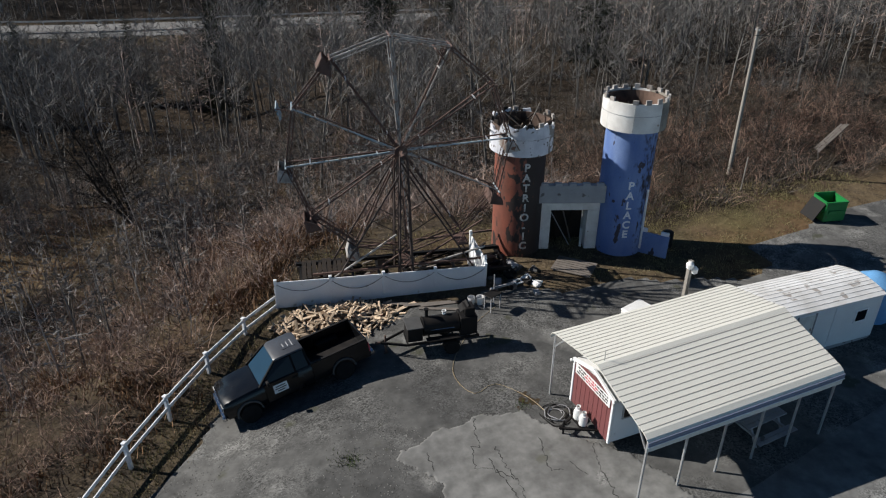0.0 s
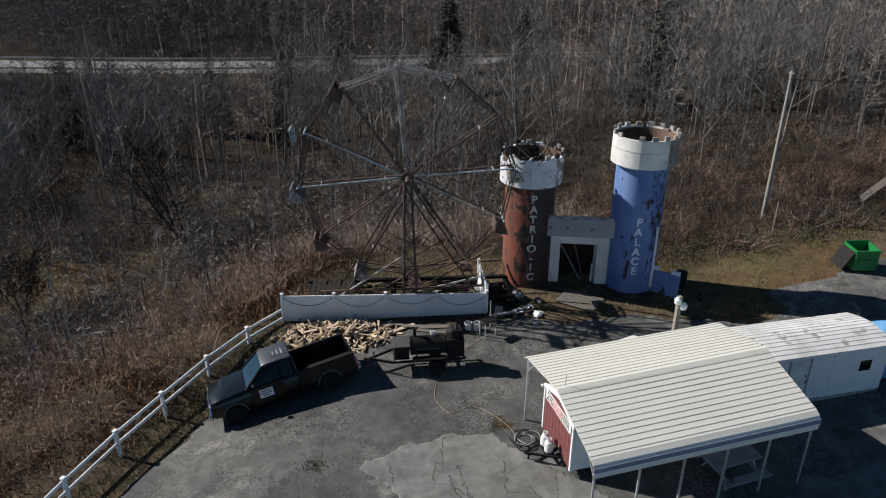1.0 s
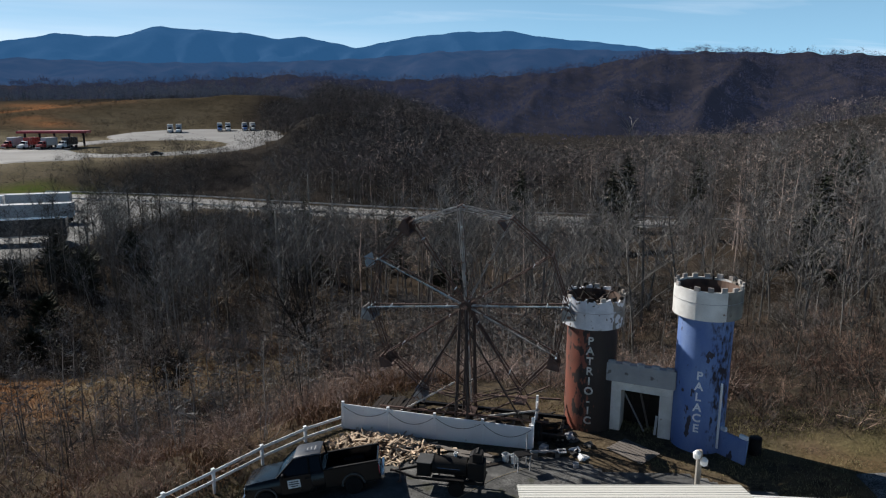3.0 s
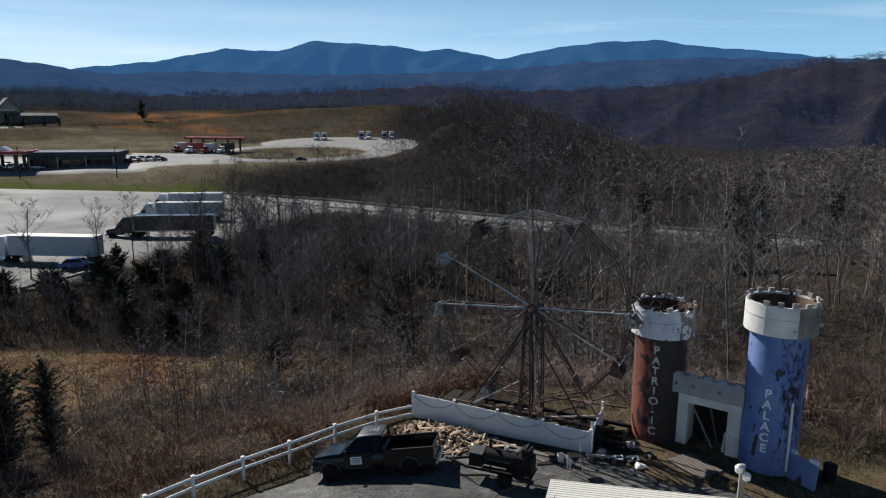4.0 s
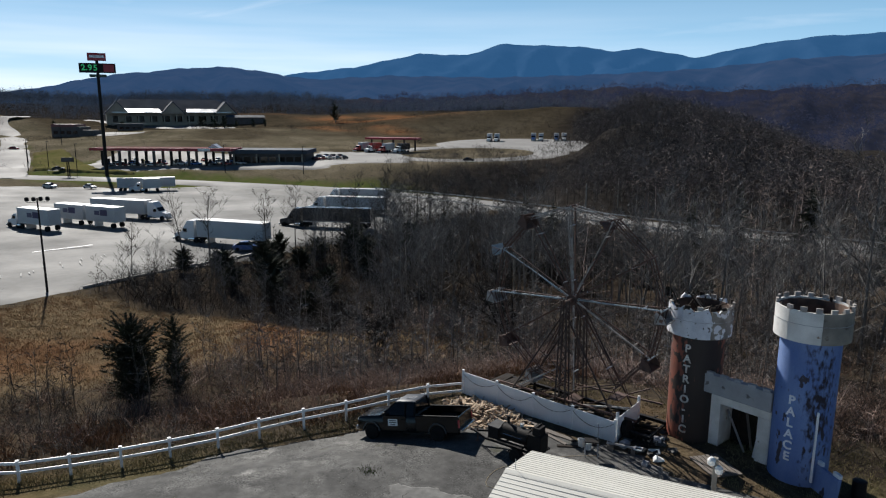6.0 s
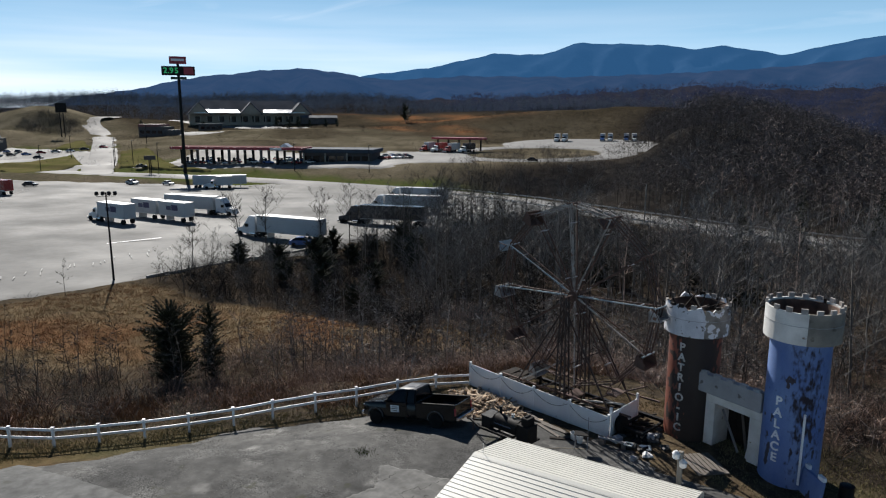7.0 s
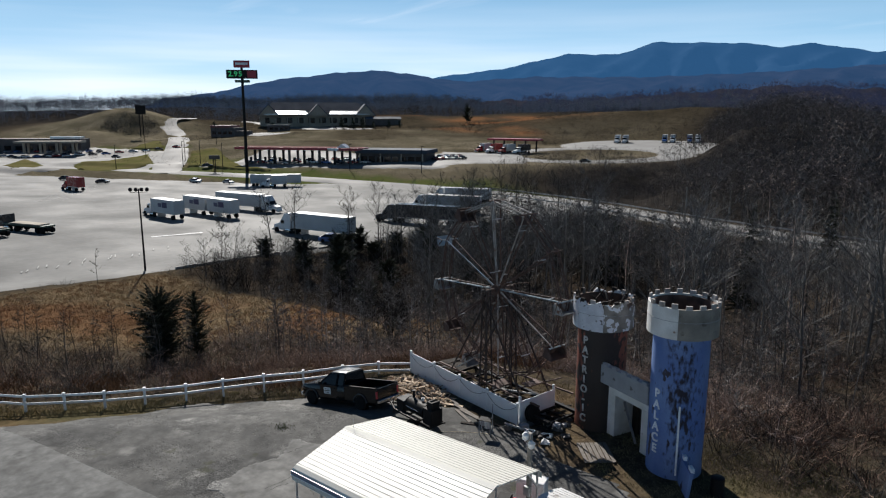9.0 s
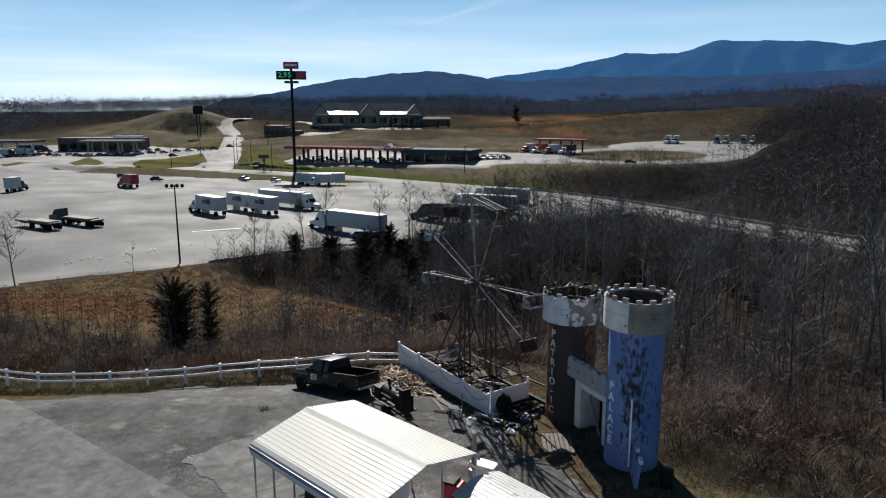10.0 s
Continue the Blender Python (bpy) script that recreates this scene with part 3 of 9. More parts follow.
def gravelly(name, tones, pale, moss, scale=0.28, pebble=19.0, cover=0.5, bump=0.4):
    """Old asphalt or concrete: broad wear, mottling, loose stones, pale scoured patches, moss and oil."""
    m = paint(name, tones[0], 0.9, col2=tones[1], scale=scale, amount=1.0, fine=5.0, bump=bump, dirt=pale, dirt_at=0.58, edge=0.1, spec=0.2)
    t = m.node_tree
    b = t.nodes["Principled BSDF"]
    co = t.nodes.new("ShaderNodeTexCoord")
    out = b.inputs["Base Color"].links[0].from_socket

    def noise_at(s, d, shift):
        mp = t.nodes.new("ShaderNodeMapping")
        mp.inputs["Location"].default_value = (shift, shift * 1.7, 0)
        t.links.new(co.outputs["Object"], mp.inputs[0])
        n = t.nodes.new("ShaderNodeTexNoise")
        n.inputs["Scale"].default_value, n.inputs["Detail"].default_value = s, d
        t.links.new(mp.outputs[0], n.inputs["Vector"])
        return n.outputs[0]

    def ramp(src, lo, hi, a=0.0, c=1.0):
        n = t.nodes.new("ShaderNodeMapRange")
        t.links.new(src, n.inputs[0])
        for k, v in zip((1, 2, 3, 4), (lo, hi, a, c)):
            n.inputs[k].default_value = v
        return n.outputs[0]

    def mix(fac, a, c, mode="MIX"):
        n = t.nodes.new("ShaderNodeMix")
        n.data_type, n.blend_type = "RGBA", mode
        for k, v in ((0, fac), (6, a), (7, c)):
            if hasattr(v, "is_output"):
                t.links.new(v, n.inputs[k])
            else:
                n.inputs[k].default_value = v if k == 0 else (*v, 1)
        return n.outputs[2]

    vor = t.nodes.new("ShaderNodeTexVoronoi")
    vor.inputs["Scale"].default_value = pebble
    t.links.new(co.outputs["Object"], vor.inputs["Vector"])
    stone = t.nodes.new("ShaderNodeSeparateColor")
    t.links.new(vor.outputs["Color"], stone.inputs[0])
    loose = ramp(noise_at(0.45, 6, 31), 0.62 - 0.25 * cover, 0.7 - 0.1 * cover)
    cb = t.nodes.new("ShaderNodeCombineColor")
    g = ramp(stone.outputs[0], 0, 1, 0.4, 1.75)
    for i in range(3):
        t.links.new(g, cb.inputs[i])
    out = mix(loose, out, mix(1.0, out, cb.outputs[0], "MULTIPLY"))
    mot = t.nodes.new("ShaderNodeCombineColor")
    g2 = ramp(noise_at(1.7, 8, 7), 0.3, 0.7, 0.7, 1.3)
    for i in range(3):
        t.links.new(g2, mot.inputs[i])
    out = mix(0.9, out, mot.outputs[0], "MULTIPLY")
    out = mix(ramp(noise_at(0.75, 7, 53), 0.64, 0.7, 0, 0.75), out, moss)
    out = mix(ramp(noise_at(0.6, 4, 90), 0.66, 0.74, 0, 0.7), out, tuple(k * 0.4 for k in tones[1]))
    t.links.new(out, b.inputs["Base Color"])
    return m


M["yard"] = gravelly("worn_asphalt_yard", ((0.105, 0.104, 0.1), (0.06, 0.06, 0.059)), (0.155, 0.153, 0.146), (0.05, 0.052, 0.032), cover=0.8)
M["lot"] = asphalt("pale_worn_asphalt", (0.125, 0.125, 0.122), (0.078, 0.078, 0.076), rough=0.85, scale=0.07, fine=0.9)
M["road"] = asphalt("pale_road_asphalt", (0.165, 0.164, 0.16), (0.13, 0.128, 0.126), rough=0.85, scale=0.06, fine=2.0)
M["patch"] = gravelly("worn_concrete", ((0.18, 0.179, 0.172), (0.135, 0.134, 0.13)), (0.12, 0.119, 0.115), (0.1, 0.1, 0.08), scale=0.4, pebble=20.0, cover=0.1, bump=0.12)
M["slab"] = gravelly("concrete_slab", ((0.145, 0.146, 0.143), (0.115, 0.116, 0.114)), (0.09, 0.09, 0.088), (0.08, 0.08, 0.066), scale=0.25, pebble=20.0, cover=0.1, bump=0.12)


def yard_in(x, y):
    edge = fence_out(x, y) + 1.0 + 2.8 * sstep(17, 8, y) + 0.35 * rough_sum(x, y, 0.9)
    back = y - (24.6 - 1.2 * sstep(14, 17, x) - 2.2 * sstep(17, 25, x)) + 0.3 * rough_sum(x, y, 1.1)
    east = np.maximum(x - 60, -1)
    far = (x - 44) * 0
    drive = np.where((x > 27), y - (23.1 + 0.12 * (x - 27)) + 0.4 * rough_sum(x, y, 0.7), back)
    return np.where(np.maximum.reduce([edge, drive, east, -y - 30 + far]) < 0, 1, 0)


sheet("yard", yard_in, (-18, -10, 52, 34), 0.33, 0.05, M["yard"], "worn grey asphalt yard with gravel and stains", "yard")
sheet("yard", yard_in, (-18, -30, 52, -9.8), 1.0, 0.045, M["yard"], "worn grey asphalt yard behind the drive", "yard")
sheet("lorry_park", lambda x, y: np.where((x < -57.2 + 0.5 * np.sin(y * 0.2)) & (y < LOT_FAR[1] + 12 + (x - LOT_FAR[0]) * LOT_FAR[2]) & (x > -280) & (y > -45), 1, 0), (-282, -46, -56, 172), 1.5, 0.2, M["lot"], "wide pale asphalt lorry park with faded lines", "parking lot")
strip("road", ROAD_LINE, 11.0, 0.25, M["road"], "pale two-lane road with worn edges", "road")


PATCH = [(5.15, 16.2), (5.25, 16.6), (6.0, 16.85), (7.2, 17.05), (8.4, 17.15), (9.2, 16.85), (10.1, 16.9), (10.6, 16.15), (11.2, 14.9), (12.6, 13.4), (13.4, 11.0), (5.8, 11.0), (5.7, 13.6), (5.9, 14.8), (5.6, 15.4)]


def in_outline(pts, x, y):
    """Inside a closed outline whose edge wanders a little."""
    x = x + 0.12 * np.sin(y * 2.9 + 1.4 * np.sin(y * 1.1)) + 0.03 * np.sin(y * 17 + 1)
    y = y + 0.12 * np.sin(x * 2.3 + 1.7 * np.sin(x * 0.9) + 2) + 0.03 * np.sin(x * 15)
    hit = np.zeros(x.shape, bool)
    for (x0, y0), (x1, y1) in zip(pts, pts[1:] + pts[:1]):
        cross = (y0 > y) != (y1 > y)
        hit ^= cross & (x < (x1 - x0) * (y - y0) / ((y1 - y0) or 1e-9) + x0)
    return np.where(hit, 1, 0)


def slab_mesh():
    """A cast drive with one straight edge, that dips into the yard along its rim."""
    v, f, nu, nv = [], [], 100, 60
    for i in range(nu + 1):
        for j in range(nv + 1):
            x = -10.4 + 50 * i / nu
            y = 8.75 + 0.15 * x + 0.02 * math.sin(x * 3.1) - 40.0 * (j / nv)
            v.append((x, y, gz(x, y) + (0.078 if 0 < j < nv and 0 < i < nu else 0.02)))
    for i in range(nu):
        for j in range(nv):
            a = i * (nv + 1) + j
            f.append((a, a + 1, a + nv + 2, a + nv + 1))
    return Geo().add(v, f)


tagged(part("slab", slab_mesh(), M["slab"], smooth=True), "pale concrete drive with dark stains", "pavement", kind="structure")
sheet("patch", lambda x, y: in_outline(PATCH, x, y), (4.8, 10.8, 13.8, 17.5), 0.08, 0.066, M["patch"], "pale worn concrete patch with dark cracks", "pavement")


def crack(pts, rng, lift):
    """One dark wandering crack along a few points, a thin flat strip a little proud of the slab."""
    g = Geo()
    line = []
    for (x0, y0), (x1, y1) in zip(pts[:-1], pts[1:]):
        n = max(2, int(math.hypot(x1 - x0, y1 - y0) / 0.1))
        for i in range(n):
            t = i / n
            line.append((x0 + (x1 - x0) * t + rng.normal(0, 0.035), y0 + (y1 - y0) * t + rng.normal(0, 0.035)))
    line.append(pts[-1])
    for (x0, y0), (x1, y1) in zip(line[:-1], line[1:]):
        w = rng.uniform(0.005, 0.022)
        d = math.hypot(x1 - x0, y1 - y0) or 1e-6
        nx, ny = -(y1 - y0) / d * w, (x1 - x0) / d * w
        z0, z1 = gz(x0, y0) + lift, gz(x1, y1) + lift
        g.add([(x0 - nx, y0 - ny, z0), (x1 - nx, y1 - ny, z1), (x1 + nx, y1 + ny, z1), (x0 + nx, y0 + ny, z0)], [(0, 1, 2, 3)])
    return g


M["crack"] = paint("dark_crack", (0.04, 0.04, 0.038), 0.95, scale=4)
CRACKS = (((8.31, 17.1), (7.85, 15.74), (7.64, 15.82), (7.29, 14.89), (7.83, 14.67)), ((7.96, 15.16), (7.9, 14.64), (8.02, 14.05), (7.97, 12.6)), ((8.41, 15.51), (8.31, 15.01), (8.37, 13.89), (8.2, 12.7)), ((9.98, 15.32), (9.69, 14.34), (9.57, 13.84), (10.0, 13.7)), ((10.4, 13.93), (10.63, 13.2)), ((11.59, 14.36), (11.19, 13.43), (10.98, 12.0)), ((7.83, 14.67), (8.37, 13.89)), ((6.1, 16.2), (6.0, 15.3)))
rng = np.random.default_rng(4)
for pts in CRACKS:
    tagged(part("crack", crack(pts, rng, 0.0685), M["crack"]), "dark crack running through the pale concrete", "crack", "cracks in the concrete", "structure")


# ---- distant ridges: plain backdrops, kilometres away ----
# haze: a steady glow added to the colour in place of misty air
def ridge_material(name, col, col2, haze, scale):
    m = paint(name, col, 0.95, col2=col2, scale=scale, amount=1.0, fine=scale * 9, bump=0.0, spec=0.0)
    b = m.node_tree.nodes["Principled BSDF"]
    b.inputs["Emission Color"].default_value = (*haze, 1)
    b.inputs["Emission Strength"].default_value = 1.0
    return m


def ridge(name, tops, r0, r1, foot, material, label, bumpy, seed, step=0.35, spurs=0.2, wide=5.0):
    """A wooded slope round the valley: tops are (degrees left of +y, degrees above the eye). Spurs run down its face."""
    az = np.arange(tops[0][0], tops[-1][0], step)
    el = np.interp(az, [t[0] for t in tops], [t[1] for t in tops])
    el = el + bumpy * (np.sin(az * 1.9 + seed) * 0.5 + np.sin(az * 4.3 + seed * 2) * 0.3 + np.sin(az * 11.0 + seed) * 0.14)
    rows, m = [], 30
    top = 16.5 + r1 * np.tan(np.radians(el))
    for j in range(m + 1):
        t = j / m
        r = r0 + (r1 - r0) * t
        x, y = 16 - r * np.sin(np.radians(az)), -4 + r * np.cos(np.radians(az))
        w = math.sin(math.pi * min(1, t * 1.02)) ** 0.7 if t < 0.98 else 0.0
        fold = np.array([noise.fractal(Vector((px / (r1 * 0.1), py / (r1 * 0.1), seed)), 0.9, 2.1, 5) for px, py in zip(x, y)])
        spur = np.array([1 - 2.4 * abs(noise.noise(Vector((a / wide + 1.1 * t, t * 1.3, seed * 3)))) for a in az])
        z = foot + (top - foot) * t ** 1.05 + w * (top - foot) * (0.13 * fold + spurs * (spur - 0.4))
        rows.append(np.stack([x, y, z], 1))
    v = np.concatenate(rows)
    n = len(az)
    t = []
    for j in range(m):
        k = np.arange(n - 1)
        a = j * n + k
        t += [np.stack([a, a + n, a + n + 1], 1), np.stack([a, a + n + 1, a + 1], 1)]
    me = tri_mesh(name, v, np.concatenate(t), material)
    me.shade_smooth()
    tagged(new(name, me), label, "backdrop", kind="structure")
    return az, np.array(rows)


FAR_TOPS = [(-70, 2.2), (-40, 2.4), (-28, 2.8), (-20, 3.4), (-15, 3.9), (-11, 4.48), (-9, 4.68), (-5.6, 5.03), (-3.5, 5.48), (1.1, 5.43), (5, 4.98), (9, 4.18), (13, 4.98), (15, 4.78), (17.8, 5.18), (24, 5.43), (26.5, 4.58), (30.5, 4.68), (35.7, 3.58), (40, 3.08), (46, 2.08), (55, 0.68), (62, -0.82), (95, -1.32)]
MID_TOPS = [(-70, 2.3), (-40, 2.4), (-30, 2.9), (-21, 3.6), (-14, 3.85), (-6, 4.15), (2, 3.95), (9, 3.35), (16, 3.05), (24, 2.85), (33, 2.95), (39, 2.6), (45, 3.45), (48, 3.35), (54, 2.65), (59, 1.55), (62, 1.2), (65, 0.1), (70, -0.5), (95, -0.6)]
LOW_TOPS = [(-70, 2.6), (-40, 2.75), (-35, 2.85), (-30, 3.15), (-25, 3.45), (-18, 3.7), (-14, 3.55), (-10, 2.9), (-6, 2.3), (0, 1.9), (8, 1.7), (14, 2.1), (22, 1.6), (30, 1.2), (45, 1.0), (58, 0.4), (66, 0.1), (95, 0.0)]
# the ridges' blue is air haze, held in their colour and glow
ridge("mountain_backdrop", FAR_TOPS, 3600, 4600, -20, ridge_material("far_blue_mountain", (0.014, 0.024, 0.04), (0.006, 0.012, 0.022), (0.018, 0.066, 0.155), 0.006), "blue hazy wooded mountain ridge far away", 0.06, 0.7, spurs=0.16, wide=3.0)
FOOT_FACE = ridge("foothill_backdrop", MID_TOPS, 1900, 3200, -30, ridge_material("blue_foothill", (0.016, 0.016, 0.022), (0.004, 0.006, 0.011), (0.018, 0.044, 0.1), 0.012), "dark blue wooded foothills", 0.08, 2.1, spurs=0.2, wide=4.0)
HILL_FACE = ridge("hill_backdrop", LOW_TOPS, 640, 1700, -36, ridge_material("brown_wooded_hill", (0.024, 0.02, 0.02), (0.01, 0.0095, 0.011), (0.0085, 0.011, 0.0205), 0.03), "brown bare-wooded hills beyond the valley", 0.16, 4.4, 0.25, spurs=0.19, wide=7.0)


# ---- trees ----
def bark(name, c1, c2):
    return paint(name, c1, 0.9, col2=c2, scale=1.5, fine=25, bump=0.3, spec=0.05, island=0.65)


M["bark"] = bark("grey_brown_bark", (0.17, 0.16, 0.148), (0.06, 0.056, 0.051))
M["twig"] = bark("pale_grey_twigs", (0.185, 0.177, 0.172), (0.062, 0.059, 0.057))
M["twig_red"] = bark("red_brown_brush", (0.27, 0.188, 0.148), (0.1, 0.072, 0.058))
M["grass_blade"] = paint("dry_grass_blades", (0.36, 0.285, 0.18), 0.9, col2=(0.2, 0.145, 0.085), scale=0.3, island=0.2, bump=0, spec=0.0)
M["verge_blade"] = paint("verge_grass_blades", (0.24, 0.205, 0.115), 0.9, col2=(0.115, 0.112, 0.05), scale=0.4, island=0.3, bump=0, spec=0.0)
M["weed"] = paint("green_weed_blades", (0.06, 0.085, 0.025), 0.9, col2=(0.04, 0.05, 0.02), scale=1.0, island=0.3, bump=0, spec=0.0)
M["needle"] = paint("dark_conifer_needles", (0.02, 0.025, 0.014), 0.85, col2=(0.042, 0.044, 0.024), scale=0.8, island=0.4, bump=0, spec=0.3)
M["russet_cane"] = bark("dark_russet_canes", (0.13, 0.082, 0.065), (0.05, 0.034, 0.028))
M["pale_twig"] = bark("silver_grey_twigs", (0.25, 0.242, 0.232), (0.1, 0.096, 0.092))
M["dark_wood"] = bark("dark_brown_twigs", (0.1, 0.091, 0.081), (0.032, 0.029, 0.026))
M["dark_twig"] = bark("dark_thicket_twigs", (0.035, 0.031, 0.028), (0.018, 0.017, 0.016))
M["pale_twig"] = bark("pale_bramble_canes", (0.36, 0.285, 0.25), (0.15, 0.118, 0.104))
M["far_twig"] = bark("dark_grey_far_twigs", (0.04, 0.037, 0.036), (0.02, 0.0185, 0.018))
M["slope_twig"] = bark("pale_grey_slope_twigs", (0.14, 0.13, 0.124), (0.055, 0.051, 0.049))
M["hill_twig"] = bark("grey_hill_twigs", (0.125, 0.108, 0.102), (0.05, 0.045, 0.043))


def grow(rng, height, spread, forks, twigs, sides, slender=1.0, shrub=False):
    """A bare tree: limbs as tapered tubes, the finest twigs as slivers. Returns (verts, tris) of wood and of twigs."""
    wood, fine = Geo(), Geo()

    def sliver(p, d, ln, w):
        side = d.cross(Vector((rng.uniform(-1, 1), rng.uniform(-1, 1), rng.uniform(-1, 1)))).normalized() * w
        mid = p + d * ln * 0.55 + Vector((rng.uniform(-1, 1), rng.uniform(-1, 1), rng.uniform(0, 1))) * ln * 0.08
        fine.add([p - side, p + side, mid + side * 0.6, mid - side * 0.6, p + d * ln], [(0, 1, 2), (0, 2, 3), (3, 2, 4)])

    def limb(p, d, ln, r, level):
        n = 4 - level
        pts, rad, q, dd = [p], [r], p.copy(), d.copy()
        for i in range(n):
            dd = (dd + Vector((rng.uniform(-1, 1), rng.uniform(-1, 1), rng.uniform(-0.3, 0.9))) * (0.07 if level == 0 else 0.16)).normalized()
            q = q + dd * (ln / n)
            pts.append(q.copy())
            rad.append(r * (1 - 0.72 * (i + 1) / n))
        wood.tube(pts, rad, sides if level < 1 else 3, caps=False)
        if level < len(forks):
            for j in range(forks[level]):
                t = (0.28 if level == 0 and not shrub else 0.15) + (0.97 - 0.3) * (j + rng.uniform(0.1, 0.9)) / forks[level]
                k = min(int(t * n), n - 1)
                base = pts[k].lerp(pts[k + 1], t * n - k)
                a = rng.uniform(0, 2 * math.pi)
                out = Vector((math.cos(a), math.sin(a), rng.uniform(0.25, 1.05) / spread)).normalized()
                out = (out + dd * 0.35).normalized()
                limb(base, out, ln * rng.uniform(0.3, 0.52) * (1.15 - 0.5 * t if level == 0 else 1), max(0.012, r * (1 - 0.75 * t) * 0.5), level + 1)
        else:
            for j in range(twigs):
                t = rng.uniform(0.15, 1.0)
                k = min(int(t * n), n - 1)
                base = pts[k].lerp(pts[k + 1], t * n - k)
                a = rng.uniform(0, 2 * math.pi)
                out = (dd * 0.9 + Vector((math.cos(a), math.sin(a), rng.uniform(-0.1, 0.9))) * 0.9).normalized()
                sliver(base, out, ln * rng.uniform(0.4, 1.0), 0.009 + 0.013 * rng.random())

    stems = int(rng.integers(3, 6)) if shrub else 1
    for s in range(stems):
        a = rng.uniform(0, 6.28)
        lean = 0.5 if shrub else 0.06
        limb(Vector((math.cos(a), math.sin(a), 0)) * (0.15 if shrub else 0), Vector((math.cos(a) * lean, math.sin(a) * lean, 1)).normalized(), height * (rng.uniform(0.6, 1) if shrub else 1), height * 0.0095 * slender, 0)
    return wood, fine


def conifer(rng, height, width, layers, per, bushy=False, seg=7, fin=0.32):
    wood, fine = Geo(), Geo()
    wood.tube([(0, 0, 0), (0.05, 0, height * 0.5), (0, 0, height)], [height * 0.018, height * 0.011, 0.01], 6, caps=False)
    for i in range(layers):
        t = (i + 0.5) / layers
        z = height * (0.06 + 0.92 * t)
        reach = width * ((1 - t) ** 0.45 * (0.6 + 0.8 * t) if bushy else (1 - t) ** 0.8) * rng.uniform(0.65, 1.15) + 0.08
        for j in range(per):
            a = rng.uniform(0, 6.28)
            ln = reach * rng.uniform(0.6, 1.1)
            d = Vector((math.cos(a), math.sin(a), rng.uniform(0.0, 0.9) if bushy else rng.uniform(-0.3, 0.25)))
            p = Vector((0, 0, z + rng.uniform(-0.7, 0.7) * height / layers))
            side = Vector((-d.y, d.x, 0.0))
            for s in range(seg):
                u = (s + 0.6) / seg
                c = p + d * ln * u
                for sg in (-1, 1):
                    tip = c + (side * sg * fin + d * (fin - 0.02) + Vector((0, 0, rng.uniform(-0.15, 0.2)))) * ln * (1.05 - u * 0.6)
                    w = d * ln * 0.42 / seg + Vector((0, 0, ln * 0.35 / seg))
                    fine.add([c - w, c + w, tip], [(0, 1, 2)])
    return wood, fine


def as_tris(geo):
    t = []
    for f in geo.f:
        for i in range(1, len(f) - 1):
            t.append((f[0], f[i], f[i + 1]))
    return np.array(geo.v, np.float32), np.array(t, np.int32)


def scatter(name, kinds, spots, material, label, category, lift=0.0):
    """Many of a kind joined into one object. spots: x, y, size, turn."""
    vs, ts, n = [], [], 0
    z = ground_z(spots[:, 0], spots[:, 1])
    for i, (x, y, s, a) in enumerate(spots):
        v, t = kinds[i % len(kinds)]
        c, sn = math.cos(a) * s, math.sin(a) * s
        w = np.empty_like(v)
        w[:, 0], w[:, 1], w[:, 2] = v[:, 0] * c - v[:, 1] * sn + x, v[:, 0] * sn + v[:, 1] * c + y, v[:, 2] * s + z[i] + lift
        vs.append(w)
        ts.append(t + n)
        n += len(v)
    me = tri_mesh(name, np.concatenate(vs), np.concatenate(ts), material)
    return tagged(new(name, me), label, category, kind="stuff")


def merged(wood, fine):
    v1, t1 = as_tris(wood)
    if not fine.f:
        return v1, t1
    v2, t2 = as_tris(fine)
    return np.concatenate([v1, v2]), np.concatenate([t1, t2 + len(v1)])


def low_trees(x, y):
    """Younger, lower growth towards the field, the lorry park and the road."""
    k = 1 - 0.55 * float(sstep(-14, -30, x) * sstep(84, 64, y))
    road_y = float(np.interp(x * 150 / max(y, 20), [p[0] for p in ROAD], [p[1] for p in ROAD]))
    if y < road_y - 6 and x < 42:
        k = min(k, max(0.22, (19.5 - 26 * (y + 5) / (road_y + 5) - gz(x, y)) / 11.5))
    k = min(k, 1 - 0.5 * float(sstep(84, 115, y) * sstep(168, 150, y) * sstep(-44, -30, x)))
    return min(k, 1 - 0.62 * float(sstep(-30, -60, x) * sstep(160, 172, y) * sstep(262, 240, y)))


def spots_in(count, box, dens, lo, hi, rng, gap=0.0, tall=False):
    out = []
    while len(out) < count:
        x, y = rng.uniform(box[0], box[2], 4000), rng.uniform(box[1], box[3], 4000)
        ok = rng.random(4000) < dens(x, y)
        for px, py in zip(x[ok], y[ok]):
            if gap and any((px - q[0]) ** 2 + (py - q[1]) ** 2 < gap * gap for q in out):
                continue
            out.append((px, py, rng.uniform(lo, hi) * (low_trees(px, py) if tall else 1), rng.uniform(0, 6.28)))
            if len(out) >= count:
                break
    return np.array(out)


def view_wedge(x, y, a0=-62.0, a1=84.0):
    az = np.degrees(np.arctan2(-(x - 15), y + 8))
    return (az > a0) & (az < a1)


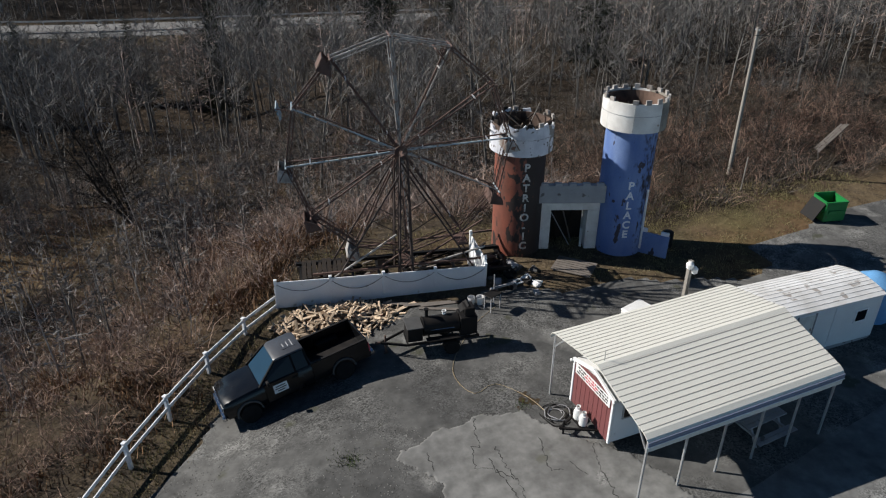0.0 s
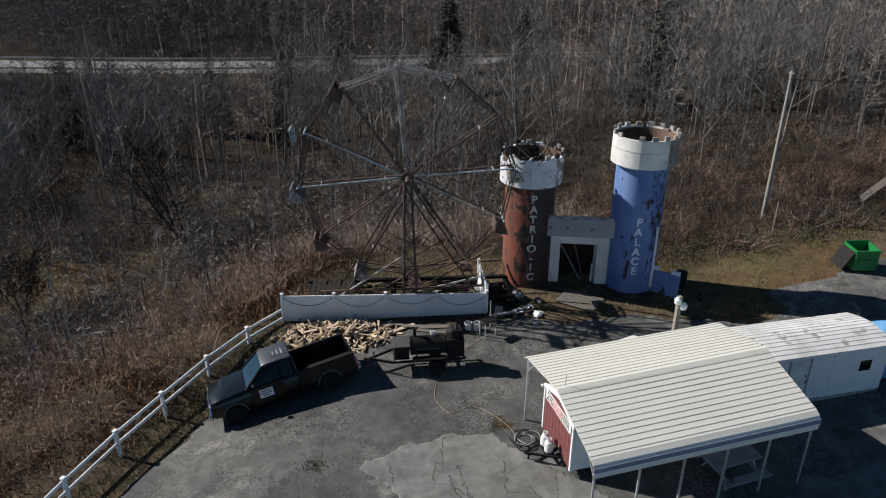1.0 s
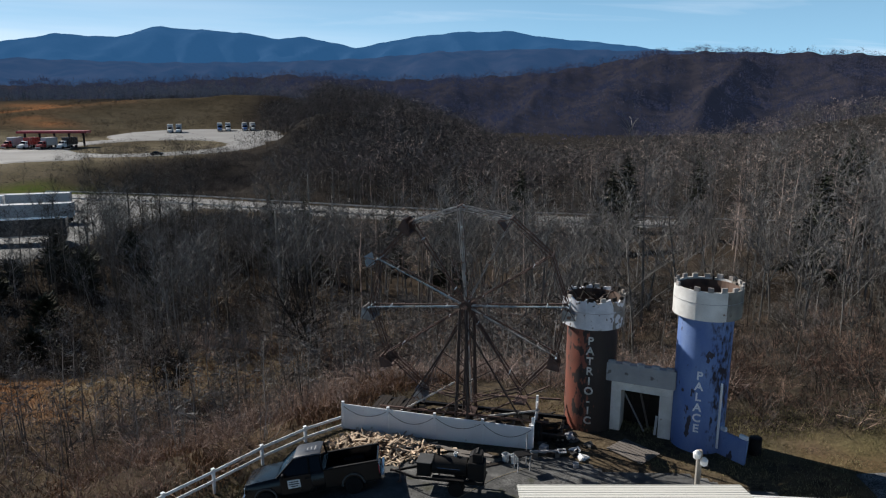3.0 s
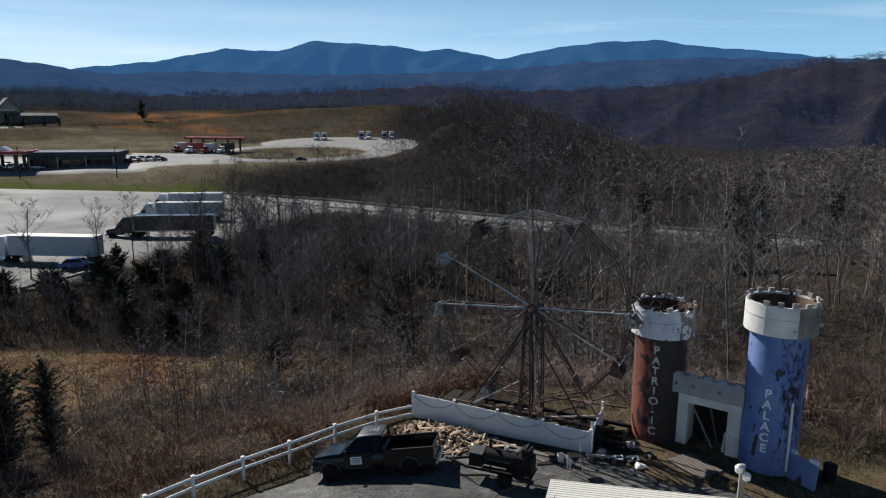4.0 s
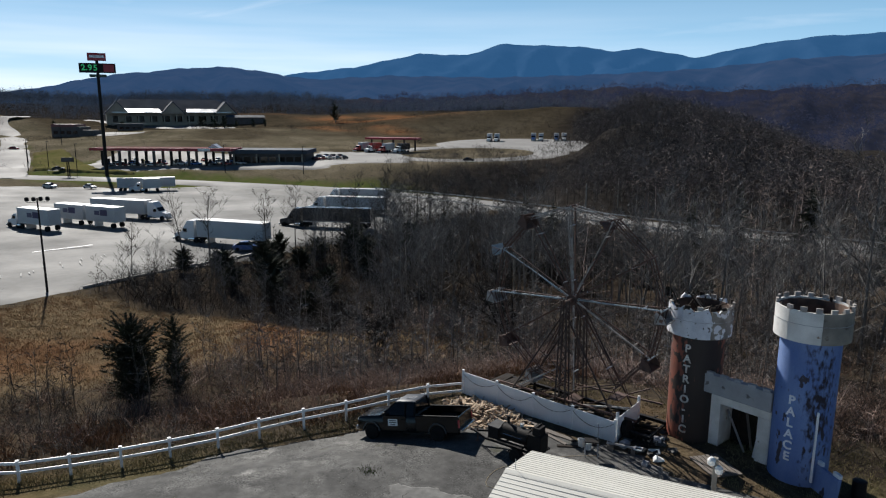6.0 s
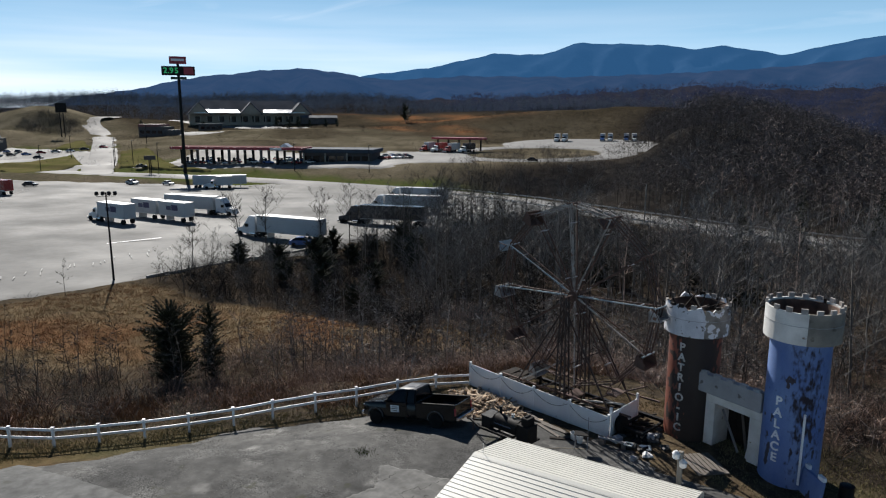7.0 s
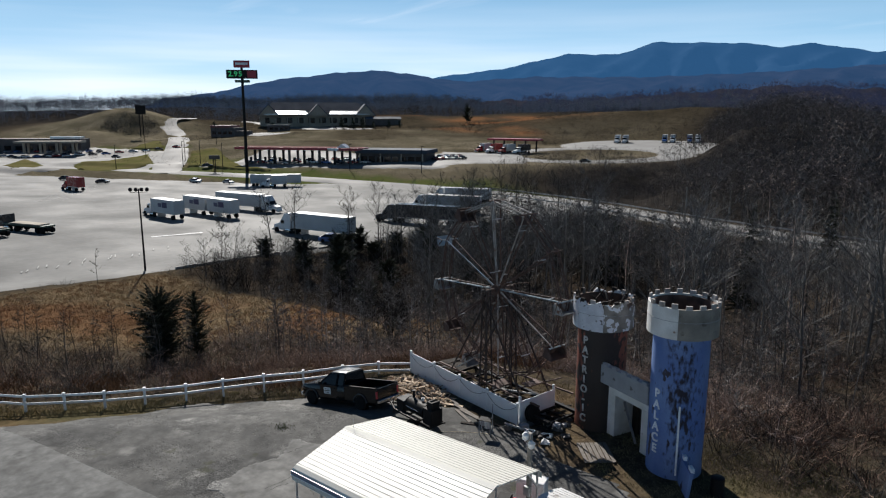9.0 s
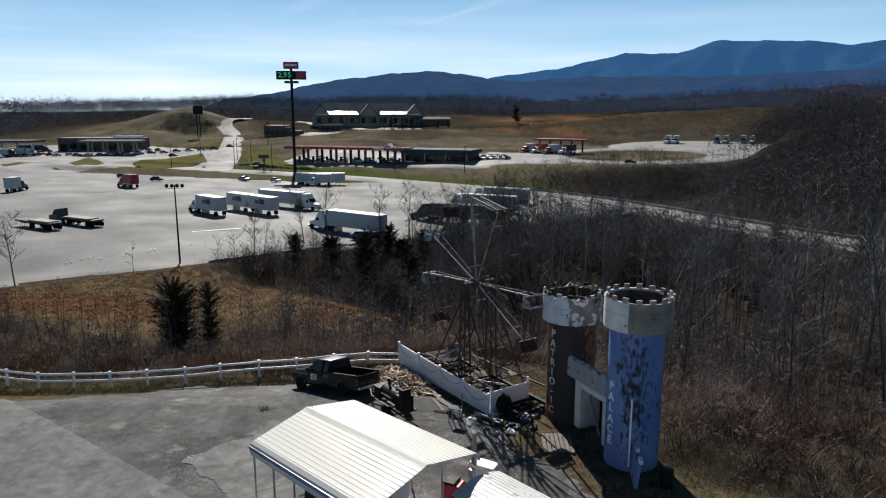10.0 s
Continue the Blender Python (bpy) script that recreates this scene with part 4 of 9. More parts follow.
# near trees: things of their own, with trunk and crown
near_kinds = []
for i in range(7):
    h = (11.0, 12.5, 9.5, 13.5, 8.0, 10.5, 12.0)[i]
    wood, fine = grow(np.random.default_rng(40 + i), h, (1.2, 1.0, 1.5, 0.9, 1.6, 1.1, 1.0)[i], (12, 4), 9, 5)
    near_kinds.append((mesh_of("trunk", wood, smooth=True), mesh_of("crown", fine)))
    near_kinds[-1][0].materials.append(M["bark"])
    near_kinds[-1][1].materials.append(M["twig"])
near = spots_in(222, (-52, 24, 78, 88), lambda x, y: forest_density(x, y) * view_wedge(x, y) * np.clip(1.25 - np.hypot(x - 12, y - 30) / 80, 0.1, 1), 0.72, 1.12, np.random.default_rng(5), 1.9, True)
zs = ground_z(near[:, 0], near[:, 1])
for i, (x, y, s, a) in enumerate(near):
    k = near_kinds[i % 7]
    tree = thing("bare_tree", pose(x, y, zs[i] - 0.1, rz=math.degrees(a)), "tall bare grey deciduous tree in winter woods", "tree", "bare trees of the wood")
    tree.scale = (s, s, s)
    share("trunk", k[0], tree, Matrix())
    share("crown", k[1], tree, Matrix())

# the spreading tree below the yard's fence, and a few at the lorry park's edge
for j, (x, y, h, sp, lab) in enumerate(((-3.2, 50.0, 9.0, 2.6, "low spreading bare tree in the dry glade"), (-12.5, 41.0, 5.0, 1.8, "low leaning bare tree above the brush"), (-62.0, 63.0, 9.5, 1.1, "bare tree at the edge of the lorry park"), (-60.5, 66.5, 10.0, 1.0, "bare tree at the edge of the lorry park"), (-59.5, 52.0, 6.5, 1.2, "small bare tree at the lorry park's edge"),
                                      (-58.5, 77.0, 9.0, 1.0, "bare tree at the edge of the lorry park"), (-57.5, 83.0, 10.0, 0.9, "bare tree at the edge of the lorry park"), (-56.0, 18.5, 8.0, 1.2, "bare tree at the corner of the field"), (-50.0, 100.0, 12.0, 0.9, "slender bare tree before the lorries"), (-47.0, 107.0, 13.0, 0.9, "slender bare tree before the lorries"), (-52.5, 93.0, 11.5, 0.9, "slender bare tree before the lorries"), (-44.5, 112.0, 12.0, 0.9, "slender bare tree before the lorries"), (-53.0, 103.0, 12.5, 0.8, "slender bare tree before the lorries"), (-49.0, 115.0, 12.0, 0.9, "slender bare tree before the lorries"), (-41.0, 118.0, 12.0, 0.9, "slender bare tree before the road"), (-46.0, 97.0, 11.0, 1.0, "slender bare tree before the lorries"))):
    wood, fine = grow(np.random.default_rng(90 + j), h, sp, (10, 5), 9, 6, 1.2, shrub=j < 2)
    tree = thing("bare_tree", pose(x, y, gz(x, y) - 0.1), lab, "tree")
    part("trunk", wood, M["dark_twig" if j < 2 else "dark_wood"], tree, smooth=True)
    part("crown", fine, M["dark_twig" if j < 2 else "dark_wood"], tree)

# evergreens
rng_w = np.random.default_rng(66)
for j, (x, y, h, w) in enumerate(((-19.6, 22.0, 6.2, 2.7), (-18.2, 24.3, 6.2, 1.5), (-20.8, 22.6, 4.0, 2.0), (-52.0, 70.0, 6.0, 2.6), (-49.0, 66.0, 6.5, 2.4), (-44.0, 62.0, 5.5, 2.6), (-40.0, 58.0, 5.0, 2.4), (-55.0, 76.0, 6.0, 2.4), (-36.0, 64.0, 6.0, 2.6), (-45.0, 82.0, 7.0, 2.8), (-32.0, 56.0, 4.5, 2.2), (-54.0, 56.0, 4.0, 2.0), (-28.0, 72.0, 6.0, 2.4), (-38.0, 76.0, 7.5, 2.8), (-50.0, 90.0, 8.0, 2.8), (-13.0, 88.0, 13.0, 3.4), (-19.0, 92.0, 14.0, 3.2), (45.0, 64.0, 12.5, 3.8), (64.0, 92.0, 15.0, 3.6), (46.0, 104.0, 15.0, 3.4), (70.0, 110.0, 16.0, 3.8), (-2.0, 96.0, 12.0, 3.2), (7.0, 84.0, 15.0, 3.6), (10.0, 113.0, 15.0, 3.6), (58.0, 84.0, 15.0, 3.8), (30.0, 92.0, 14.0, 3.4), (-47.0, 72.0, 4.6, 2.4), (-53.0, 62.0, 4.0, 2.2), (-46.0, 57.0, 4.4, 2.3), (-50.0, 80.0, 5.5, 2.6), (-40.0, 92.0, 7.0, 2.8), (20.0, 130.0, 14.0, 3.4), (38.0, 118.0, 16.0, 3.8))):
    h = h * 0.75 if j > 2 and h < 9 else h
    wood, fine = conifer(np.random.default_rng(130 + j), h, w * rng_w.uniform(0.8, 1.15), int(14 + h * 0.8), 20 if j < 3 else 13, h < 9, 16 if j < 3 else 8, 0.15 if j < 3 else 0.26)
    tree = thing("evergreen_tree", pose(x, y, gz(x, y) - 0.1), "dark green bushy evergreen among the brown brush" if h < 8 else "tall dark evergreen among bare trees", "tree")
    part("trunk", wood, M["bark"], tree)
    part("crown", fine, M["needle"], tree)

# the wood beyond, joined
def thin_tree(rng, height, limbs, twigs, sides, fat=1.0, plain=False):
    """A tree for the joined wood: trunk as a tube, limbs and twigs as crooked slivers."""
    g = Geo()
    r = height * 0.0078 * fat
    top = Vector((rng.uniform(-0.6, 0.6), rng.uniform(-0.6, 0.6), height))
    mid = top * 0.5 + Vector((rng.uniform(-0.3, 0.3), rng.uniform(-0.3, 0.3), 0))
    g.tube([Vector((0, 0, 0)), mid, top], [r, r * 0.65, r * 0.12], sides, caps=False)

    def sliver(p, d, ln, w):
        side = d.cross(Vector((rng.uniform(-1, 1), rng.uniform(-1, 1), rng.uniform(-1, 1)))).normalized() * w
        m = p + d * ln * 0.5 + Vector((rng.uniform(-1, 1), rng.uniform(-1, 1), rng.uniform(0, 1))) * ln * 0.1
        e = p + d * ln
        g.add([p - side, p + side, m + side * 0.6, m - side * 0.6, e], [(0, 1, 2), (0, 2, 3), (3, 2, 4)])
        return m, e

    for j in range(limbs):
        t = 0.22 + 0.76 * (j + rng.random()) / limbs
        p = mid * (t * 2) if t < 0.5 else mid.lerp(top, t * 2 - 1)
        a = rng.uniform(0, 6.28)
        d = Vector((math.cos(a), math.sin(a), rng.uniform(0.25, 1.1))).normalized()
        ln = height * rng.uniform(0.17, 0.33) * (1.15 - 0.7 * t)
        m, e = sliver(p, d, ln, r * 0.3 * (1.1 - t) + 0.006)
        for k in range(twigs):
            q = p.lerp(e, rng.uniform(0.25, 1.0))
            a2 = rng.uniform(0, 6.28)
            d2 = (d * 0.7 + Vector((math.cos(a2), math.sin(a2), rng.uniform(-0.4, 0.7)))).normalized()
            if plain:
                s2 = d2.cross(Vector((rng.uniform(-1, 1), rng.uniform(-1, 1), 0.2))).normalized() * rng.uniform(0.018, 0.038) * fat
                g.add([q - s2, q + s2, q + d2 * ln * rng.uniform(0.25, 0.55)], [(0, 1, 2)])
            else:
                sliver(q, d2, ln * rng.uniform(0.3, 0.75), 0.006 * fat + 0.005)
    return as_tris(g)


def crown_tree(rng, height, slivers, w, reach):
    """A tree for far woods: a thin trunk and a rounded, open crown of upward twigs."""
    g = Geo()
    r = height * 0.0055
    a0 = rng.uniform(0, 3.1)
    s0 = Vector((math.cos(a0), math.sin(a0), 0)) * r
    g.add([-s0, s0, Vector((rng.uniform(-0.4, 0.4), rng.uniform(-0.4, 0.4), height * 0.9))], [(0, 1, 2)])
    wide, mid = height * rng.uniform(0.26, 0.4), height * rng.uniform(0.52, 0.62)
    lumps = [(rng.uniform(0, 6.28), rng.uniform(0.35, 0.8), rng.uniform(-0.5, 0.8)) for k in range(6)]
    for k in range(slivers):
        # twigs gather in a few lumps of the crown and point every way
        la, lo, lu = lumps[k % 6]
        c = Vector((math.cos(la) * lo * wide, math.sin(la) * lo * wide, mid + lu * (height - mid)))
        c += Vector((rng.normal(0, 0.3) * wide, rng.normal(0, 0.3) * wide, rng.normal(0, 0.2) * (height - mid)))
        d = Vector((rng.normal(0, 1), rng.normal(0, 1), rng.normal(0.5, 0.9))).normalized() * reach * rng.uniform(0.5, 1.1)
        s1 = d.cross(Vector((rng.uniform(-1, 1), rng.uniform(-1, 1), 0.2))).normalized() * w * rng.uniform(0.6, 1.3)
        g.add([c - d - s1 * 0.5, c - d * 0.4 + s1, c + d], [(0, 1, 2)])
    return as_tris(g)


def mixed_wood(name, kinds, spots, tones, label, seed):
    """One wood whose trees differ in tone from tree to tree, a joined object for each tone."""
    pick = np.random.default_rng(seed).random(len(spots))
    low = 0.0
    for material, share_of in tones:
        some = spots[(pick >= low) & (pick < low + share_of)]
        low += share_of
        if len(some):
            scatter(name, kinds, some, material, label, "wood")


def west_wood(x, y):
    """The darker, vine-grown woods towards the lorry park."""
    return sstep(2, -14, x + 0.1 * (y - 60))


mid_kinds = [thin_tree(np.random.default_rng(200 + i), 11.5, 15, 11, 4, 1.0, True) for i in range(9)]
far_kinds = [crown_tree(np.random.default_rng(230 + i), 12.0, 54, 0.105, 0.8) for i in range(12)]
line_kinds = [crown_tree(np.random.default_rng(250 + i), 12.0, 34, 0.17, 1.1) for i in range(10)]
mid = spots_in(1850, (-62, 40, 140, 175), lambda x, y: forest_density(x, y) * view_wedge(x, y) * sstep(30, 70, np.hypot(x - 12, y - 22)), 0.6, 1.12, np.random.default_rng(6), 0.0, True)
pick = np.random.default_rng(61).random(len(mid)) < west_wood(mid[:, 0], mid[:, 1])
mixed_wood("bare_wood", mid_kinds, mid[~pick], ((M["pale_twig"], 0.3), (M["twig"], 0.35), (M["dark_wood"], 0.35)), "dense bare grey winter wood on the slope", 71)
mixed_wood("dark_wood", mid_kinds, mid[pick], ((M["dark_wood"], 0.75), (M["twig"], 0.25)), "dark vine-grown winter wood below the road", 72)
far = spots_in(3700, (-125, 150, 420, 620), lambda x, y: forest_density(x, y) * view_wedge(x, y) * np.clip(260 / np.hypot(x, y), 0, 1) * sstep(-40, -10, x), 0.75, 1.25, np.random.default_rng(7), 0.0, True)
mixed_wood("far_wood", far_kinds, far, ((M["pale_twig"], 0.22), (M["slope_twig"], 0.43), (M["hill_twig"], 0.35)), "bare winter woods on the far slope", 73)


def face_spots(face, count, a0, a1, seed, cut=None):
    """Places on the face of a hill backdrop, thicker towards its top."""
    rng = np.random.default_rng(seed)
    az, rows = face
    i0, i1 = np.searchsorted(az, a0), np.searchsorted(az, a1)
    u, t = rng.uniform(i0, i1 - 1.01, count), rng.uniform(0, 1, count) ** 0.75 * (len(rows) - 1.001)
    if cut:
        keep = np.abs(np.interp(u, np.arange(len(az)), az) - (cut[0] + cut[1] * (1 - t / len(rows)))) > cut[2]
        u, t = u[keep], t[keep]
    iu, it = u.astype(int), t.astype(int)
    fu, ft = (u - iu)[:, None], (t - it)[:, None]
    a = rows[it, iu] * (1 - fu) + rows[it, iu + 1] * fu
    b = rows[it + 1, iu] * (1 - fu) + rows[it + 1, iu + 1] * fu
    return a * (1 - ft) + b * ft


def cover(name, kinds, pts, lo, hi, material, label, seed):
    rng = np.random.default_rng(seed)
    vs, ts, n = [], [], 0
    for i, p in enumerate(pts):
        v, t = kinds[i % len(kinds)]
        vs.append(v * np.float32(rng.uniform(lo, hi)) + p.astype(np.float32))
        ts.append(t + n)
        n += len(v)
    tagged(new(name, tri_mesh(name, np.concatenate(vs), np.concatenate(ts), material)), label, "wood", kind="stuff")


slope_kinds = [crown_tree(np.random.default_rng(260 + i), 12.0, 13, 0.5, 1.6) for i in range(12)]
# hillside trees glow faintly as well: distance haze put into their material
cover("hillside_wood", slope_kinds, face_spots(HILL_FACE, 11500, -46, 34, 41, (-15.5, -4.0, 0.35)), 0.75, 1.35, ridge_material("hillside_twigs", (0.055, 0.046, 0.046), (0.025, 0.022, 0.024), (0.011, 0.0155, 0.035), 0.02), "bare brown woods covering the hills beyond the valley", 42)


# ---- brush and grass ----
def bush(rng, height, stems):
    """A leafless bush: crooked canes from one root that arch over, each with a few twigs, all as slivers."""
    g = Geo()
    for i in range(stems):
        a, o = rng.uniform(0, 6.28), rng.uniform(0.0, 0.6)
        p = Vector((math.cos(a) * o, math.sin(a) * o, -0.05))
        lean = rng.uniform(0.15, 1.5)
        d = Vector((math.cos(a) * lean, math.sin(a) * lean, 1)).normalized()
        ln = height * rng.uniform(0.55, 1.1)
        side = d.cross(Vector((rng.uniform(-1, 1), rng.uniform(-1, 1), 0.1))).normalized() * rng.uniform(0.008, 0.017)
        m = p + d * ln * 0.5 + Vector((rng.uniform(-1, 1), rng.uniform(-1, 1), rng.uniform(0, 1))) * 0.3
        e = p + d * ln + Vector((math.cos(a) * 0.5, math.sin(a) * 0.5, -0.55)) * lean * rng.uniform(0, 0.9) + Vector((rng.uniform(-1, 1), rng.uniform(-1, 1), rng.uniform(-0.4, 0.4))) * 0.4
        g.add([p - side, p + side, m + side * 0.8, m - side * 0.8, e], [(0, 1, 2), (0, 2, 3), (3, 2, 4)])
        for k in range(6):
            q = m.lerp(e, rng.uniform(-0.6, 0.9))
            t = q + Vector((rng.uniform(-1, 1), rng.uniform(-1, 1), rng.uniform(-0.5, 0.8))) * ln * rng.uniform(0.12, 0.34)
            g.add([q - side * 0.7, q + side * 0.7, t], [(0, 1, 2)])
    return as_tris(g)


def clumps(x, y):
    """Where the brush stands thick, in patches of a few metres."""
    return 0.16 + 0.84 * sstep(-0.15, 0.35, 0.6 * rough_sum(x, y, 0.75) + 0.5 * rough_sum(x + 7, y - 3, 1.7) + 0.2)


brush_kinds = [bush(np.random.default_rng(300 + i), 2.0, 11) for i in range(10)]
brush = spots_in(5100, (-56, 4, 70, 74), lambda x, y: brush_density(x, y) * clumps(x, y) * view_wedge(x, y) * np.clip(1.2 - yard_out(x, y) / 55, 0.12, 1), 0.4, 1.2, np.random.default_rng(8))
near_edge = np.argsort(yard_out(brush[:, 0], brush[:, 1]) + 7 * rough_sum(brush[:, 0], brush[:, 1], 0.45) + np.random.default_rng(2).normal(0, 5, len(brush)))
brush = brush[near_edge]
# darker brush below the fence; by the tower the dark twigs imitate shadow
shade = np.random.default_rng(64).random(len(brush)) < 0.55 * sstep(-5, -12, brush[:, 0]) * sstep(26, 20, brush[:, 1]) + 0.5 * sstep(21, 27, brush[:, 0])
scatter("dark_brush", brush_kinds, brush[shade], M["dark_wood"], "dark brown leafless brush below the fence", "brush")
brush = brush[~shade]
half = len(brush) * 50 // 100
scatter("brush", brush_kinds, brush[:half], M["twig_red"], "tangled red-brown winter brush on the slope", "brush")
scatter("grey_brush", brush_kinds, brush[half:], M["twig"], "tangled grey leafless brush on the slope", "brush")
sapling_kinds = [thin_tree(np.random.default_rng(320 + i), 5.0, 11, 6, 4, 1.0, True) for i in range(6)]
tangle = spots_in(900, (-26, 25, 26, 66), lambda x, y: brambles(x, y) * view_wedge(x, y) * (1 - 0.8 * np.clip(in_field(x, y), 0, 1)) * sstep(1, 4, yard_out(x, y)) * clumps(x + 3, y + 5), 0.7, 1.5, np.random.default_rng(18))
scatter("brambles", brush_kinds, tangle[:550], M["pale_twig"], "pale red-brown brambles covering the slope below the wheel", "brush")
scatter("grey_brambles", brush_kinds, tangle[550:], M["twig"], "pale grey leafless thicket covering the slope below the wheel", "brush")
young = spots_in(300, (-26, 28, 26, 62), lambda x, y: brambles(x, y) * view_wedge(x, y) * (1 - 0.9 * np.clip(in_field(x, y), 0, 1)) * sstep(4, 8, yard_out(x, y)), 0.6, 1.25, np.random.default_rng(63))
scatter("young_trees", sapling_kinds, young, M["twig"], "thin pale young trees standing in the brambles", "saplings")
tower_side = spots_in(420, (22, 27, 50, 42), lambda x, y: sstep(27.6, 29.5, y - 0.08 * (x - 22) + 0.6 * rough_sum(x, y, 0.7)) * sstep(42, 34, y) * sstep(2.5, 5, yard_out(x, y) + 4 * sstep(26, 29, y)) * clumps(x, y), 0.6, 1.25, np.random.default_rng(19))
scatter("russet_brambles", brush_kinds, tower_side[:240], M["russet_cane"], "dark red-brown brambles behind the grass beside the blue tower", "brush")
scatter("dark_brambles", brush_kinds, tower_side[240:], M["dark_twig"], "dark leafless brambles behind the grass beside the blue tower", "brush")
saplings = spots_in(260, (-56, 8, 70, 60), lambda x, y: brush_density(x, y) * view_wedge(x, y) * sstep(3, 7, yard_out(x, y)), 0.6, 1.15, np.random.default_rng(62))
scatter("saplings", sapling_kinds, saplings, M["dark_wood"], "thin bare saplings standing in the brush", "saplings")


def tuft(rng, n, h):
    g = Geo()
    for i in range(n):
        a, o = rng.uniform(0, 6.28), rng.uniform(0, 0.6)
        p = Vector((math.cos(a) * o, math.sin(a) * o, 0))
        d = Vector((rng.uniform(-0.5, 0.5), rng.uniform(-0.5, 0.5), 1)) * h * rng.uniform(0.5, 1)
        s = Vector((math.sin(a * 3), math.cos(a * 3), 0)) * 0.016
        g.add([p - s, p + s, p + d], [(0, 1, 2)])
    return as_tris(g)


tufts = [tuft(np.random.default_rng(340 + i), 12, 0.22) for i in range(6)]
field = spots_in(10000, (-56, 2, 5, 62), lambda x, y: in_field(x, y) * view_wedge(x, y), 0.5, 1.3, np.random.default_rng(9))
russet_at = np.random.default_rng(65).random(len(field)) < 0.25 + 0.5 * sstep(-0.2, 0.5, rough_sum(field[:, 0], field[:, 1], 0.17))
M["russet_blade"] = paint("russet_grass_blades", (0.26, 0.14, 0.075), 0.9, col2=(0.15, 0.08, 0.045), scale=0.3, island=0.3, bump=0, spec=0.0)
scatter("dry_grass", tufts, field[~russet_at], M["grass_blade"], "dry straw-coloured field grass in winter", "grass")
scatter("russet_grass", tufts, field[russet_at], M["russet_blade"], "russet tufts of dead grass in the field", "grass")
verge = spots_in(3400, (-20, 2, 40, 34), lambda x, y: sstep(1.9, 0.8, np.abs(yard_out(x, y) + 0.6)) * (1 - yard_in(x, y)) * np.where(y > 26, 0.5, 1), 0.35, 1.0, np.random.default_rng(10))
verge = np.concatenate([verge, spots_in(1300, (18, 21, 34, 30), lambda x, y: (1 - yard_in(x, y)) * (0.3 + 0.7 * (rough_sum(x, y, 0.9) > 0)) * (np.hypot(x - 20.98, y - 26.2) > 1.5), 0.25, 0.8, np.random.default_rng(18))])
scatter("verge_grass", tufts, verge, M["verge_blade"], "short dry grass along the yard's edge", "grass")

straw = spots_in(1500, (-30, 6, 12, 46), lambda x, y: brush_density(x, y) * view_wedge(x, y) * sstep(12, 4, yard_out(x, y)) * (rough_sum(x, y, 0.6) + 0.5 * rough_sum(x, y, 1.4) > 0.25), 1.2, 3.2, np.random.default_rng(63))
M["straw"] = paint("orange_brown_dead_stalks", (0.2, 0.125, 0.075), 0.9, col2=(0.11, 0.07, 0.045), scale=0.5, island=0.5, bump=0, spec=0.0)
scatter("dead_stalks", tufts, straw, M["straw"], "orange-brown dead stalks matted over the brush by the fence", "weeds")

# the dark thicket between the field and the lorry park
def thicket_k(x, y):
    return (1 - sstep(0, 0.3, in_field(x, y))) * (1 - sstep(0, 0.2, lot_k(x, y))) * sstep(-57, -54, x) * sstep(44, 47, y - 0.22 * (x + 30)) * sstep(112, 96, y) * sstep(-10, -22, x)


thick = spots_in(1150, (-57, 28, 2, 146), lambda x, y: np.maximum(thicket_k(x, y), sstep(1.1, 0.8, np.hypot((x + 15) / 12, (y - 106) / 24))), 0.9, 2.0, np.random.default_rng(12))
scatter("thicket", brush_kinds, thick, M["dark_twig"], "dense dark thicket below the lorry park", "brush")

# weeds and loose stones on the yard
weeds = np.array([(3.55 + 0.3 * math.cos(k * 2.4) * (k % 5) / 3, 16.82 + 0.25 * math.sin(k * 2.4) * (k % 5) / 3, 0.6 + 0.12 * (k % 3), k * 1.3) for k in range(16)]
                 + [(10.3 + 0.28 * math.cos(k * 2.4) * (k % 4) / 2, 17.05 + 0.16 * math.sin(k * 2.4) * (k % 4) / 2, 0.5, k * 1.7) for k in range(12)]
                 + [(20.6 + 0.4 * math.cos(k * 2.4) * (k % 5) / 3, 18.4 + 0.3 * math.sin(k * 2.4) * (k % 5) / 3, 0.6, k * 1.1) for k in range(10)])
scatter("weeds", tufts, weeds, M["weed"], "small green weeds growing through the asphalt", "weeds", 0.05)


def pebble(rng):
    a, b, c = rng.uniform(0.6, 1.2, 3)
    v = np.array([(a, 0, 0.1), (0, b, 0.1), (-a, 0, 0.1), (0, -b, 0.1), (0.1, 0.1, 0.75 * c)], np.float32)
    return v, np.array([(0, 1, 4), (1, 2, 4), (2, 3, 4), (3, 0, 4)], np.int32)


def stone_k(x, y):
    k = 0.1 + 0.9 * (rough_sum(x + 3, y, 0.55) + 0.5 * rough_sum(x, y + 5, 1.3) > 0.35)
    return yard_in(x, y) * (1 - in_outline(PATCH, x, y)) * (y > 9.4 + 0.15 * x) * k * np.where(x < 8, 1.0, 0.4)


M["stone"] = paint("loose_grey_stones", (0.15, 0.149, 0.143), 0.9, col2=(0.08, 0.079, 0.076), scale=2.0, amount=1.0, island=0.6, bump=0, spec=0.1)
scatter("loose_stones", [pebble(np.random.default_rng(360 + i)) for i in range(8)], spots_in(5200, (-12, 8, 26, 27), stone_k, 0.012, 0.038, np.random.default_rng(13)), M["stone"], "loose grey stones scattered over the worn yard", "stones", 0.05)


